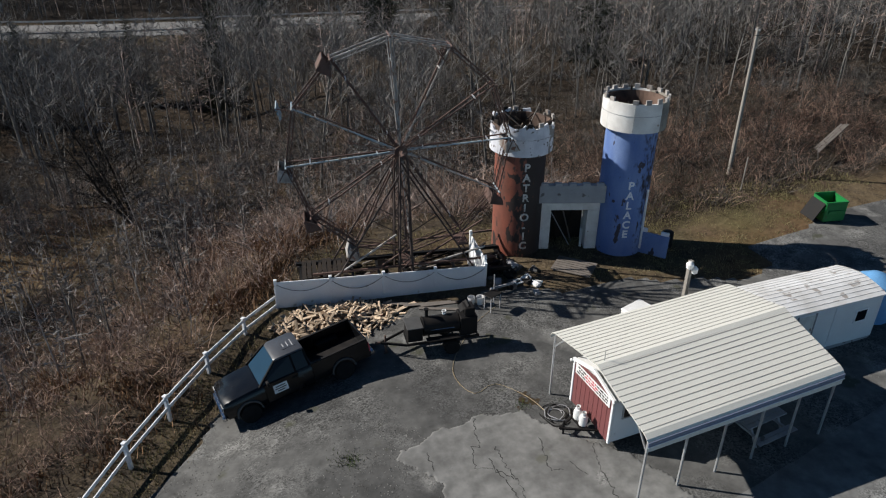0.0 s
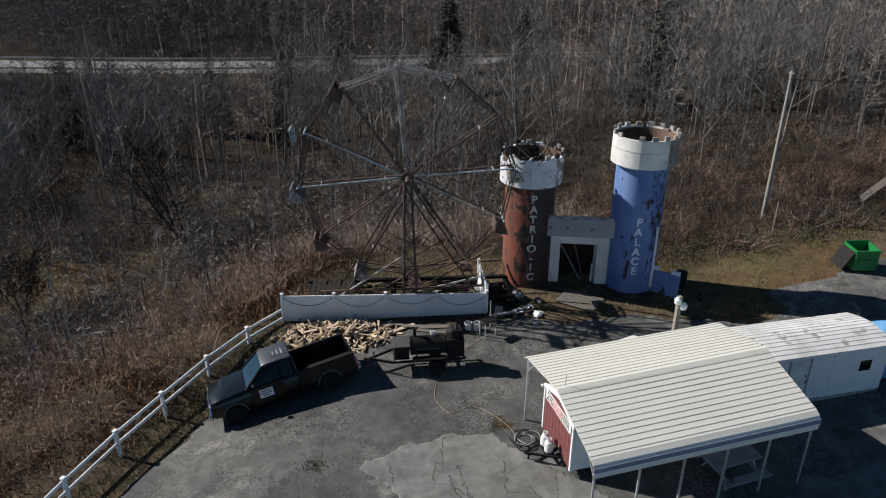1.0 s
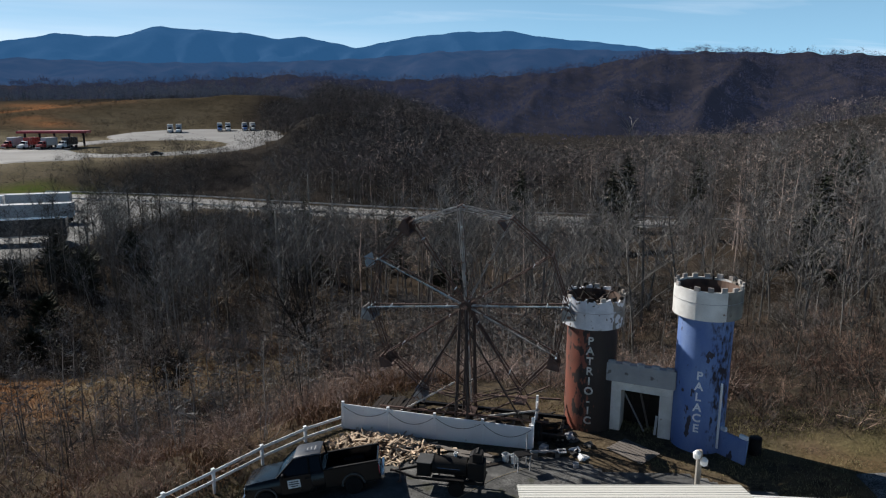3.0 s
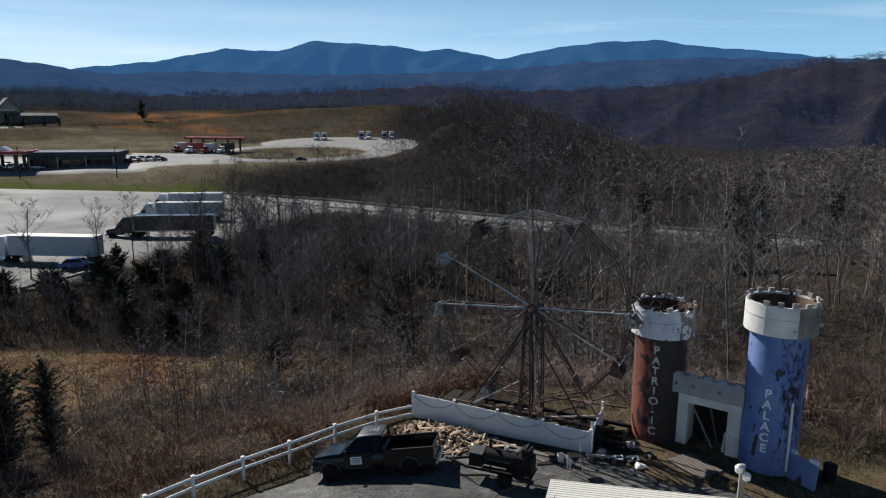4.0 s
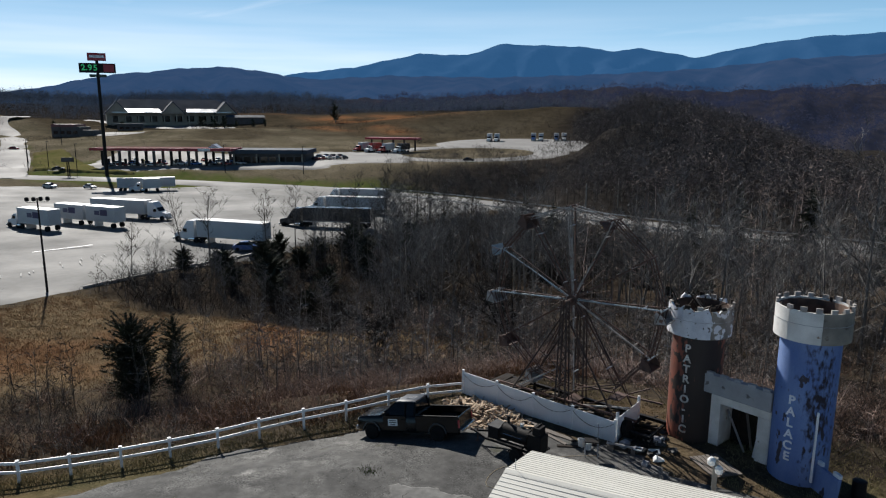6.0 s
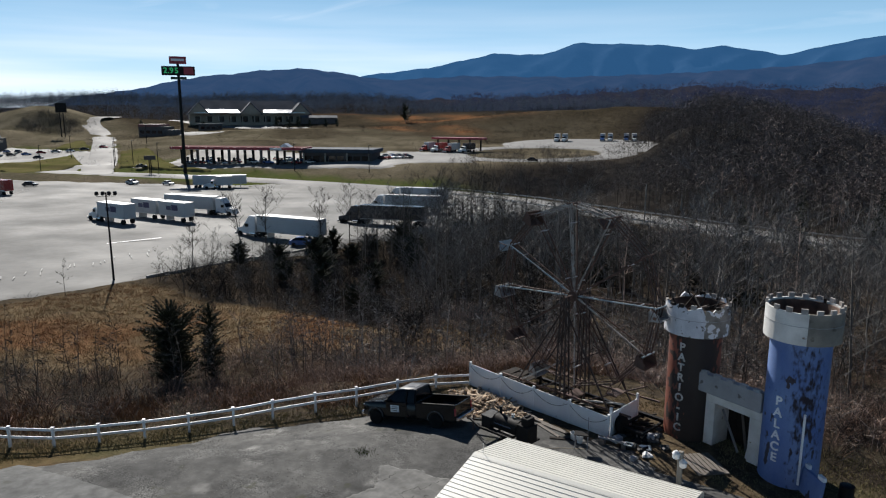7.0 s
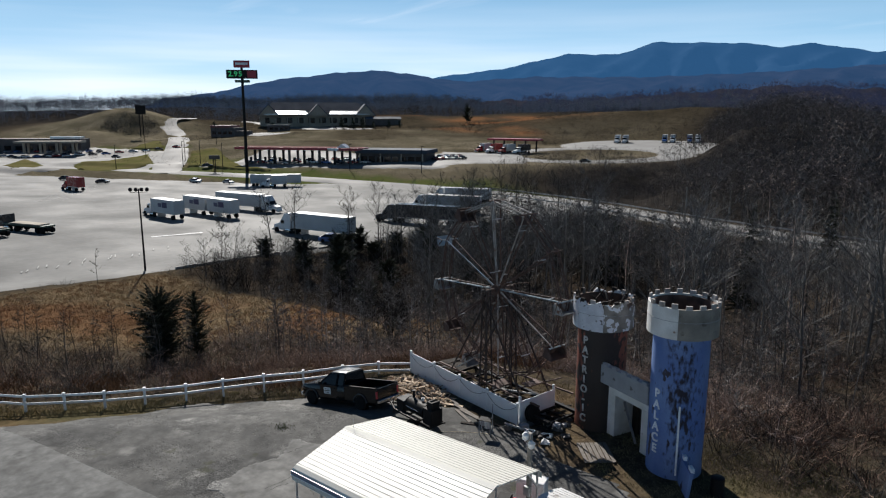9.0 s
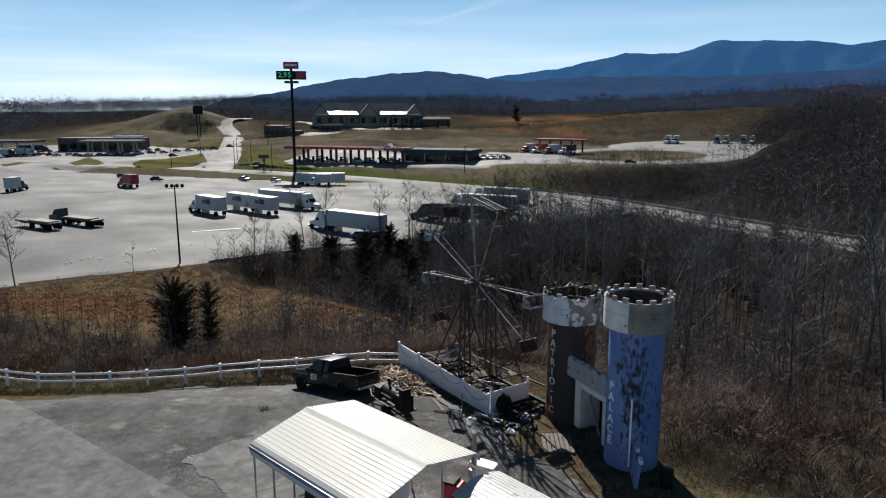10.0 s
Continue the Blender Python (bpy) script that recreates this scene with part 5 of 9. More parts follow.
# ---- the castle front ----
def text_mesh(s, size, deep=0.02):
    cu = bpy.data.curves.new("letter", "FONT")
    cu.body, cu.size, cu.extrude, cu.align_x, cu.align_y = s, size, deep, "CENTER", "CENTER"
    cu.offset = 0.012 * size / 0.56
    ob = bpy.data.objects.new("letter", cu)
    scene.collection.objects.link(ob)
    bpy.context.view_layer.update()
    me = bpy.data.meshes.new_from_object(ob.evaluated_get(bpy.context.evaluated_depsgraph_get()))
    bpy.data.objects.remove(ob)
    return me


def arc_block(r0, r1, z0, z1, a0, a1, n=4, top=None):
    """A curved block between two radii, two heights and two angles."""
    g = Geo()
    pts = []
    for k in range(n + 1):
        a = a0 + (a1 - a0) * k / n
        zt = z1 if top is None else top(a)
        pts += [(r * math.cos(a), r * math.sin(a), z) for r, z in ((r0, z0), (r1, z0), (r1, zt), (r0, zt))]
    f = [(0, 1, 2, 3), tuple(4 * n + k for k in (3, 2, 1, 0))]
    for k in range(n):
        for j in range(4):
            a, b = 4 * k + j, 4 * k + (j + 1) % 4
            f.append((a, a + 4, b + 4, b))
    return g.add(pts, f)


def tower(name, x, y, br, base, band0, band1, body, band, word, word_top, word_gap, word_angle, label, ragged, missing, seam_at, bare):
    t = thing(name, pose(x, y, base), label, "tower")
    h0, h1 = band0 - base, band1 - base
    g = Geo().lathe([(br, -0.25), (br, h0 + 0.02), (br - 0.12, h0 + 0.02), (br - 0.12, -0.25)], 48, close=False)
    part("body", g, body, t, smooth=True)
    part("floor", Geo().lathe([(0.05, h0 - 0.5), (br - 0.12, h0 - 0.55)], 32, close=False), M["char"], t, "burnt dark floor inside the tower top")
    rng = np.random.default_rng(int(x * 10))
    # the white collar, in sheets with a stitched seam
    sheets = 7
    for k in range(sheets):
        a0, a1 = seam_at + 2 * math.pi * k / sheets, seam_at + 2 * math.pi * (k + 1) / sheets
        top = (lambda a: h1 + 0.09 * math.sin(a * 9) - (0.3 if ragged and math.sin(a * 2.3 + 1) > 0.35 else 0) + 0.05 * math.sin(a * 31)) if ragged else None
        part("collar_sheet", arc_block(1.46, 1.56, h0, h1, a0, a1 - 0.006, 8, top), bare if k < 2 else band, t, "weathered bare grey collar sheet" if k < 2 else "", smooth=True)
    seam = h0 + (h1 - h0) * 0.58
    part("collar_seam", Geo().tube([(1.568 * math.cos(a), 1.568 * math.sin(a), seam + 0.012 * math.sin(k * 2.4)) for k, a in enumerate(np.linspace(0, 2 * math.pi, 73))], 0.012, 4, caps=False), M["grey_board"], t)
    part("collar_underside", Geo().lathe([(br, h0 + 0.03), (1.47, h0 + 0.03), (1.47, h0 + 0.09), (br, h0 + 0.09)], 40, close=False), M["char"], t)
    n = 16
    for k in range(n):
        if k in missing:
            continue
        a = 2 * math.pi * (k + 0.3) / n
        up = 0.2 * (rng.uniform(0.5, 1.3) if ragged else rng.uniform(0.85, 1.1))
        part("merlon", arc_block(1.46, 1.56, h1 - 0.02, h1 + up, a - 0.085, a + 0.085, 3), M["char"] if ragged and k % 3 else M["merlon"], t)
    for k in range(7):
        a = 2 * math.pi * k / 7 + 0.2
        part("stud", Geo().beam((1.38 * math.cos(a), 1.38 * math.sin(a), h0 + 0.05), (1.4 * math.cos(a), 1.4 * math.sin(a), h1 - 0.1 + 0.3 * rng.random()), 0.09), M["char"] if k % 3 else M["wood_old"], t)
    part("inner_ring", Geo().lathe([(1.45, h0 + 0.1), (1.43, h1 - 0.08), (1.34, h1 - 0.08), (1.28, h0 + 0.1)], 40, close=False), M["burnt_inside"], t, "scorched brown lining inside the collar")
    for i, ch in enumerate(word):
        if ch == " ":
            continue
        a = word_angle
        me = text_mesh(ch, 0.56)
        me.materials.append(M["letter_dull" if ragged else "letter"])
        share("letter", me, t, Matrix.Translation(((br + 0.02) * math.cos(a), (br + 0.02) * math.sin(a), word_top - base - i * word_gap)) @ Matrix.Rotation(a + math.pi / 2, 4, "Z") @ Matrix.Rotation(math.pi / 2, 4, "X"))
    return t


def with_scorch(m, centre, reach, col, strength=0.22, tall=1.5, grain=4.5, soft=0.03):
    """Adds a burnt, flaked patch of its own shape round a point of the thing."""
    t = m.node_tree
    b = t.nodes["Principled BSDF"]
    src = b.inputs["Base Color"].links[0].from_socket
    co = t.nodes.new("ShaderNodeTexCoord")
    mp = t.nodes.new("ShaderNodeMapping")
    mp.inputs["Scale"].default_value = (1.5, 1.5, tall)
    t.links.new(co.outputs["Object"], mp.inputs[0])
    d = t.nodes.new("ShaderNodeVectorMath")
    d.operation = "DISTANCE"
    t.links.new(mp.outputs[0], d.inputs[0])
    d.inputs[1].default_value = (centre[0] * 1.5, centre[1] * 1.5, centre[2] * tall)
    fall = t.nodes.new("ShaderNodeMapRange")
    t.links.new(d.outputs["Value"], fall.inputs[0])
    for k, v in zip((1, 2, 3, 4), (0, reach, strength, -strength)):
        fall.inputs[k].default_value = v
    n = t.nodes.new("ShaderNodeTexNoise")
    n.inputs["Scale"].default_value, n.inputs["Detail"].default_value = grain, 10
    tall_co = t.nodes.new("ShaderNodeMapping")
    tall_co.inputs["Scale"].default_value = (1, 1, 0.45)
    t.links.new(co.outputs["Object"], tall_co.inputs[0])
    t.links.new(tall_co.outputs[0], n.inputs["Vector"])
    s = t.nodes.new("ShaderNodeMath")
    s.operation = "ADD"
    t.links.new(fall.outputs[0], s.inputs[0])
    t.links.new(n.outputs[0], s.inputs[1])
    cut = t.nodes.new("ShaderNodeMapRange")
    t.links.new(s.outputs[0], cut.inputs[0])
    cut.inputs[1].default_value, cut.inputs[2].default_value = 0.52, 0.52 + soft
    mx = t.nodes.new("ShaderNodeMix")
    mx.data_type = "RGBA"
    t.links.new(cut.outputs[0], mx.inputs[0])
    t.links.new(src, mx.inputs[6])
    mx.inputs[7].default_value = (*col, 1)
    t.links.new(mx.outputs[2], b.inputs["Base Color"])
    return m


# weathered bare board; the blue collar's shadowed half is also in this tone
M["bare_board"] = paint("bare_weathered_collar_board", (0.27, 0.245, 0.205), 0.8, col2=(0.17, 0.155, 0.135), scale=1.3, amount=1.0, dirt=(0.1, 0.085, 0.07), dirt_at=0.6, edge=0.08)
M["bare_peel"] = paint("grey_board_with_flaking_white", (0.26, 0.24, 0.21), 0.8, col2=(0.15, 0.135, 0.12), scale=1.6, amount=1.0, dirt=(0.6, 0.61, 0.64), dirt_at=0.53, edge=0.02)
M["burnt_inside"] = paint("scorched_lining", (0.15, 0.095, 0.07), 0.85, col2=(0.035, 0.026, 0.022), scale=1.2, amount=1.0)
with_scorch(M["blue_tower"], (0.62, -1.08, 4.0), 2.5, (0.024, 0.019, 0.028), 0.19, 0.4, 6.0, 0.2)
with_scorch(M["red_tower"], (0.55, -1.14, 3.0), 3.6, (0.022, 0.014, 0.012), 0.42, 0.2, 5.0, 0.06)
with_scorch(M["yard"], (10.55, 17.2, 0.35), 1.3, (0.045, 0.032, 0.018), 0.25, 1.5, 3.0)
BLUE_XY, RED_XY = (20.98, 26.2), (16.0, 28.26)
blue = tower("castle_tower", *BLUE_XY, 1.25, 0.5, 7.22, 8.6, M["blue_tower"], M["white_paint"], "PALACE", 4.45, 0.53, radians(-113), "blue peeling castle tower with a white crenellated collar", False, (9,), radians(-76), M["bare_board"])
part("downpipe", Geo().box((1.31 * math.cos(radians(-64)), 1.31 * math.sin(radians(-64)), 1.95), (0.1, 0.08, 3.3), Matrix.Rotation(radians(-64), 3, "Z")), M["white"], blue, "white trim strip hanging loose", bevel=0.01)
red = tower("castle_tower", *RED_XY, 1.27, 0.5, 6.05, 7.5, M["red_tower"], M["peel_white"], "PATRIO-IC", 5.4, 0.53, radians(-103), "rust-red burnt castle tower with a ragged white collar", True, (2, 5, 6), radians(-62), M["bare_peel"])
rng = np.random.default_rng(77)
for k in range(22):
    a, r = rng.uniform(0, 6.28), rng.uniform(0.2, 1.5)
    p = Vector((r * math.cos(a), r * math.sin(a), 6.3 + rng.uniform(-0.2, 0.5)))
    part("burnt_stick", Geo().beam(p, p + Vector((rng.uniform(-0.7, 0.7), rng.uniform(-0.7, 0.7), rng.uniform(0.1, 0.9))), 0.05), M["char"] if k % 4 else M["wood_old"], red)

# gate between the towers: local x along the wall, y to the back
GATE = Matrix.Translation((16.58, 27.14, 0.4)) @ Matrix.Rotation(radians(-21.9), 4, "Z")
gate = thing("castle_gate", GATE, "white gate block with a grey crenellated top and an open doorway", "gate")
part("pier", Geo().box((0.435, 1.0, 1.12), (0.61, 1.24, 2.5)), M["white_paint"], gate, bevel=0.015)
part("pier", Geo().box((2.92, 1.0, 1.12), (0.62, 1.24, 2.5)), M["white_paint"], gate, bevel=0.015)
part("lintel", Geo().box((1.68, 1.0, 2.65), (3.1, 1.24, 0.56)), M["white_paint"], gate, bevel=0.015)
part("parapet", Geo().box((1.66, 0.19, 3.4), (3.36, 0.38, 0.96)), M["grey_board"], gate, "grey weathered board parapet", bevel=0.02)
for k in range(5):
    part("merlon", Geo().box((0.25 + k * 0.7, 0.12, 3.93), (0.36, 0.2, 0.13)), M["grey_board"], gate, bevel=0.01)
# added wall: its black stands in for the darkness inside the gateway
part("back_wall", Geo().box((1.68, 1.7, 1.12), (3.0, 0.1, 2.5)), M["char"], gate)
for a, b, m in (((0.85, 0.9, 2.0), (1.95, 0.8, 0.05), "grey_board"), ((1.5, 1.5, 2.1), (2.1, 1.2, 0.05), "wood_old"), ((2.5, 0.8, 1.1), (2.45, 0.6, 0.05), "white_paint"), ((1.1, 1.6, 2.3), (1.3, 1.4, 0.05), "char"), ((2.1, 1.6, 1.9), (1.7, 1.4, 0.05), "char")):
    part("leaning_board", Geo().beam(a, b, 0.12, 0.04), M[m], gate)
side_at = Matrix.Translation((21.62, 25.3, 0.35)) @ Matrix.Rotation(radians(-53), 4, "Z")
side_wall = thing("side_wall", side_at, "low blue crenellated wall leaning beside the tower", "wall")
part("panel", Geo().box((0.75, 0, 0.6), (1.6, 0.16, 1.4), Matrix.Rotation(radians(-6), 3, "X")), M["blue_tower"], side_wall, bevel=0.01)
for k in (0.2, 1.3):
    part("merlon", Geo().box((k, 0.13, 1.38), (0.4, 0.16, 0.2)), M["letter"], side_wall, bevel=0.01)
barrel = thing("oil_drum", pose(23.4, 25.1, gz(23.4, 25.1) - 0.02), "dark rusty oil drum beside the blue wall", "drum")
part("body", Geo().lathe([(0.27, 0), (0.29, 0.02), (0.29, 0.3), (0.3, 0.31), (0.29, 0.33), (0.29, 0.85), (0.26, 0.87)], 20), M["black_metal"], barrel, smooth=True)
pallet_at = pose(17.6, 25.0, gz(17.6, 25.0) + 0.02, 0, 0, -48)
duck = thing("boardwalk", pallet_at, "weathered grey plank duckboard lying on the ground", "boards")
for k in range(7):
    part("plank", Geo().box((0, -0.66 + k * 0.22, 0.06), (2.0, 0.17, 0.035)), M["wood_old"], duck)
for k in (-0.8, 0.8):
    part("bearer", Geo().box((k, 0, 0.02), (0.09, 1.5, 0.06)), M["wood_old"], duck)

# ---- the big wheel ----
WHEEL = Matrix.Translation((9.55, 27.9, 0.0)) @ Matrix.Rotation(radians(-11.8), 4, "Z")
HUB_Z, WR, HALF = 6.92, 5.12, 0.3
wheel = thing("ferris_wheel", WHEEL @ Matrix.Translation((0, 0, 0.4)), "derelict rusted ferris wheel with faded blue spokes", "ferris wheel")
W0 = Matrix.Translation((0, 0, -0.4))


def wp(a, r, y):
    return Vector((r * math.cos(a), y, HUB_Z + r * math.sin(a)))


def wpart(name, geo, mat_name, label="", parent=None):
    ob = part(name, geo, M[mat_name], parent or wheel, label)
    ob.matrix_basis = W0
    return ob


g = Geo()
g.tube([wp(0, 0, -1.05), wp(0, 0, 1.1)], 0.11, 12)
for y in (-HALF, HALF):
    g.tube([Vector((0, y - 0.05, HUB_Z)), Vector((0, y + 0.05, HUB_Z))], 0.3, 16)
wpart("hub", g, "rust")
for k in range(12):
    a = radians(18 + 30 * k)
    wpart("tie_rod", Geo().tube([wp(a, 0.35, -HALF), wp(a + 0.5, 2.6, -HALF)], 0.01, 5).tube([wp(a, 0.35, HALF), wp(a - 0.5, 2.6, HALF)], 0.014, 5), "rust")
angles = [radians(4 + 30 * k) for k in range(12)]
blue_ones = {0: "steel_blue", 3: "steel", 5: "steel_blue", 6: "steel_blue", 2: "steel", 11: "steel", 8: "rust", 7: "rust", 1: "rust", 4: "rust", 9: "steel", 10: "rust"}
for k, a in enumerate(angles):
    side = Vector((-math.sin(a), 0, math.cos(a)))
    # a pair of arms that splay from the hub to the two rims
    for y in (-HALF, HALF):
        g = Geo().beam(wp(a, 0.25, y * 0.4), wp(a, WR, y), 0.065, 0.055)
        g.beam(wp(a, 0.3, y * 0.4) + side * 0.08, wp(a, WR * 0.55, y * 0.72) + side * 0.01, 0.02)
        if k == 3 and y < 0:
            for s in (-1, 1):
                g.beam(wp(a, 0.5, y * 0.5) + side * 0.05 * s, wp(a, WR, y) + side * 0.13 * s, 0.04)
            for j in range(9):
                g.beam(wp(a, 0.8 + 0.47 * j, y * (0.5 + 0.052 * j)) + side * 0.1 * (-1) ** j, wp(a, 1.27 + 0.47 * j, y * (0.552 + 0.052 * j)) - side * 0.1 * (-1) ** j, 0.02)
        # rear arms all take dark rust, which also stands in for their shade
        wpart("spoke", g, blue_ones[k] if y < 0 else "rust")
    for r in (1.05, 4.05):
        h = HALF * (0.4 + 0.6 * r / WR) + 0.04
        wpart("spreader", Geo().tube([wp(a, r, -h), wp(a, r, h)], 0.035, 6), "galv" if (k + int(r)) % 3 else "steel")
    # outer bars, joining one spoke's end to the next
    b = angles[(k + 1) % 12]
    g = Geo()
    for y in (-HALF, HALF):
        g.beam(wp(a, WR, y), wp(b if k < 11 else b + 2 * math.pi, WR, y), 0.055)
        g.beam(wp(a, WR - 0.16, y), wp(b if k < 11 else b + 2 * math.pi, WR - 0.16, y), 0.03)
        for j in range(8):
            p, q = wp(a, WR, y).lerp(wp(b, WR, y), j / 8), wp(a, WR - 0.16, y).lerp(wp(b, WR - 0.16, y), (j + 1) / 8)
            g.beam(p, q, 0.016)
    wpart("rim_bar", g, "steel" if k in (2, 3) else "rust")
    wpart("axle_pin", Geo().tube([wp(a, WR, -0.6), wp(a, WR, 0.6)], 0.045, 8), "steel_blue" if k in (5, 6, 0, 11) else "rust")


def seat(a, tilt, mat_name, kept):
    """A hanging two-seat car: floor, back, sides, foot bar."""
    m = Matrix.Translation(wp(a, WR, 0)) @ Matrix.Rotation(tilt, 4, "Y")
    sm = part("seat", Geo().add([m @ Vector(v) for v in ((-0.3, -0.55, -0.62), (0.3, -0.55, -0.62), (0.3, 0.55, -0.62), (-0.3, 0.55, -0.62), (-0.32, -0.55, -0.56), (0.3, -0.55, -0.56), (0.3, 0.55, -0.56), (-0.32, 0.55, -0.56))],
              [(3, 2, 1, 0), (4, 5, 6, 7), (0, 1, 5, 4), (1, 2, 6, 5), (2, 3, 7, 6), (3, 0, 4, 7)]), M[mat_name], wheel)
    sm.matrix_basis = W0
    if kept > 0:
        g = Geo().box((0, 0, 0), (0.05, 1.1, 0.55))
        g.v = [tuple(m @ (Vector(v) + Vector((-0.33, 0, -0.32)))) for v in g.v]
        ob = part("backrest", g, M[mat_name], sm)
        for s in (-1, 1):
            g = Geo().add([(-0.36, 0.55 * s, -0.62), (0.34, 0.55 * s, -0.62), (0.2, 0.55 * s, -0.3), (-0.3, 0.55 * s, 0.02), (-0.36, 0.59 * s, -0.62), (0.34, 0.59 * s, -0.62), (0.2, 0.59 * s, -0.3), (-0.3, 0.59 * s, 0.02)],
                          [(0, 1, 2, 3), (7, 6, 5, 4), (0, 4, 5, 1), (1, 5, 6, 2), (2, 6, 7, 3), (3, 7, 4, 0)])
            g.v = [tuple(m @ Vector(v)) for v in g.v]
            part("side_panel", g, M[mat_name], sm)
    for s in (-1, 1):
        part("hanger", Geo().beam(m @ Vector((0, 0.6 * s, 0)), m @ Vector((-0.28, 0.58 * s, -0.6)), 0.035).beam(m @ Vector((0, 0.6 * s, 0)), m @ Vector((0.28, 0.58 * s, -0.6)), 0.035), M["rust"], sm)


for k, tilt, mn, kept in ((4, 0.5, "rust", 1), (6, 0.1, "steel", 1), (7, -0.2, "rust", 1), (8, 0.3, "steel", 1), (10, 0.0, "rust", 0), (11, 0.2, "rust", 1), (0, -0.1, "steel", 1), (2, 0.9, "rust", 0), (9, 0.2, "rust", 0), (5, 1.3, "steel_blue", 0)):
    seat(angles[k], tilt, mn, kept)
for y in (-0.95, 1.0):
    g = Geo()
    for s in (-0.26, 0.26):
        for dy in (-0.22, 0.22):
            g.beam((s * 1.3, y + dy, 0.5), (s * 0.6, y + dy * 0.6, HUB_Z + 0.1), 0.075)
    for j in range(12):
        z0, z1 = 0.7 + j * 0.55, 0.7 + (j + 1) * 0.55
        w0, w1 = 0.26 * (1.3 - 0.7 * z0 / HUB_Z), 0.26 * (1.3 - 0.7 * z1 / HUB_Z)
        for dy in (-0.19, 0.19):
            g.beam((-w0 if j % 2 else w0, y + dy, z0), (w1 if j % 2 else -w1, y + dy, z1), 0.035)
        g.beam((-w0, y + (0.19 if j % 2 else -0.19), z0), (-w1, y + (-0.19 if j % 2 else 0.19), z1), 0.03)
    wpart("lattice_post", g, "rust_dark")
    for s in (-1, 1):
        wpart("stay", Geo().beam((0.05 * s, y, HUB_Z - 0.6), (3.4 * s, y * 1.1, 0.9), 0.07).beam((1.6 * s, y, 4.0), (0, y, 3.0), 0.035), "rust_dark")
g = Geo()
for y in (-1.05, 1.15):
    g.beam((-5.2, y, 0.85), (5.2, y, 0.85), 0.2, 0.16)
for x in np.linspace(-5, 5, 9):
    g.beam((x, -1.15, 0.72), (x, 1.6, 0.72), 0.12)
wpart("base_frame", g, "black_metal")
for k in range(6):
    wpart("foot", Geo().box((-5 + 2 * k, -0.95 if k % 2 else 1.15, 0.55), (0.34, 0.34, 0.5)), "wood_old")
for p, q, w, mn in (((-3.6, -0.9, 1.0), (-0.4, -0.9, 3.1), 0.07, "steel"), ((-2.2, -1.0, 0.9), (0.2, -0.95, 2.4), 0.07, "rust"), ((-4.4, -0.95, 1.4), (4.4, -1.0, 1.5), 0.09, "rust"), ((-3.0, 1.5, 1.3), (4.8, 1.2, 1.8), 0.09, "rust"), ((0.6, -0.95, 1.3), (3.9, -0.8, 2.0), 0.07, "steel"), ((1.0, 0.4, 1.0), (4.2, 0.9, 2.6), 0.07, "rust")):
    wpart("loose_bar", Geo().beam(p, q, w), mn)
# the boarding deck behind the wall, half collapsed
deck = thing("boarding_deck", WHEEL @ Matrix.Translation((-3.9, -0.1, 0.35)), "charred half-collapsed wooden boarding deck", "deck")
for k in range(9):
    part("plank", Geo().box((-0.9 + k * 0.24, 0, 0.85 + 0.02 * (k % 3)), (0.2, 1.9 - 0.2 * (k % 4), 0.04), Matrix.Rotation(0.04 * (k % 3 - 1), 3, "X")), M["char"], deck)
for x in (-0.9, 1.1):
    for y in (-0.8, 0.8):
        part("leg", Geo().box((x, y, 0.4), (0.12, 0.12, 0.9)), M["char"], deck)
rng = np.random.default_rng(19)
for k in range(46):
    p = WHEEL @ Vector((rng.uniform(-4.6, 4.2), rng.uniform(-0.75, 1.6), 0))
    scrap = thing("scrap_timber", Matrix.Translation((p.x, p.y, gz(p.x, p.y) + 0.02)) @ Matrix.Rotation(radians(-11.8) + rng.normal(0, 0.3), 4, "Z"), "charred scrap timber lying under the wheel", "timber", "scrap timber under the wheel")
    part("timber", Geo().beam((0, 0, 0.05), (rng.uniform(0.5, 1.9), 0, rng.uniform(0.05, 0.55)), 0.1, 0.06), M["char"] if k % 5 else M["wood_old"], scrap)

# ---- white panel wall before the wheel ----
WALL = Matrix.Translation((3.17, 27.19, 0.4)) @ Matrix.Rotation(math.atan2(25.28 - 27.19, 12.73 - 3.17), 4, "Z") @ Matrix.Rotation(radians(1.3), 4, "Y")
wall = thing("panel_wall", WALL, "white vinyl privacy panels in a row with a drooping dark cable", "fence")
L = 9.75
for k in range(4):
    x0, x1 = k * L / 4, (k + 1) * L / 4
    part("panel", Geo().box(((x0 + x1) / 2, 0, 0.71), (L / 4 - 0.1, 0.05, 1.36)), M["white"], wall, bevel=0.006)
for k in range(5):
    post = part("post", Geo().box((k * L / 4, 0, 0.74), (0.12, 0.12, 1.48)), M["white"], wall, bevel=0.008)
    part("cap", Geo().box((k * L / 4, 0, 1.5), (0.15, 0.15, 0.05)), M["white"], post, bevel=0.012)
for k in range(4):
    pts = [((k + t) * L / 4, -0.05, 1.32 - 2.0 * t * (1 - t) * (0.9 + 0.2 * (k % 2))) for t in np.linspace(0.02, 0.98, 12)]
    part("cable", Geo().tube(pts, 0.012, 5), M["black_metal"], wall)
RET = Matrix.Translation((12.8, 25.36, 0.3)) @ Matrix.Rotation(radians(80), 4, "Z")
ret = thing("panel_wall", RET, "short white panel return beside the big wheel", "fence")
part("panel", Geo().box((1.4, 0, 0.75), (2.7, 0.06, 1.4), Matrix.Rotation(radians(3), 3, "X")), M["white"], ret, bevel=0.006)
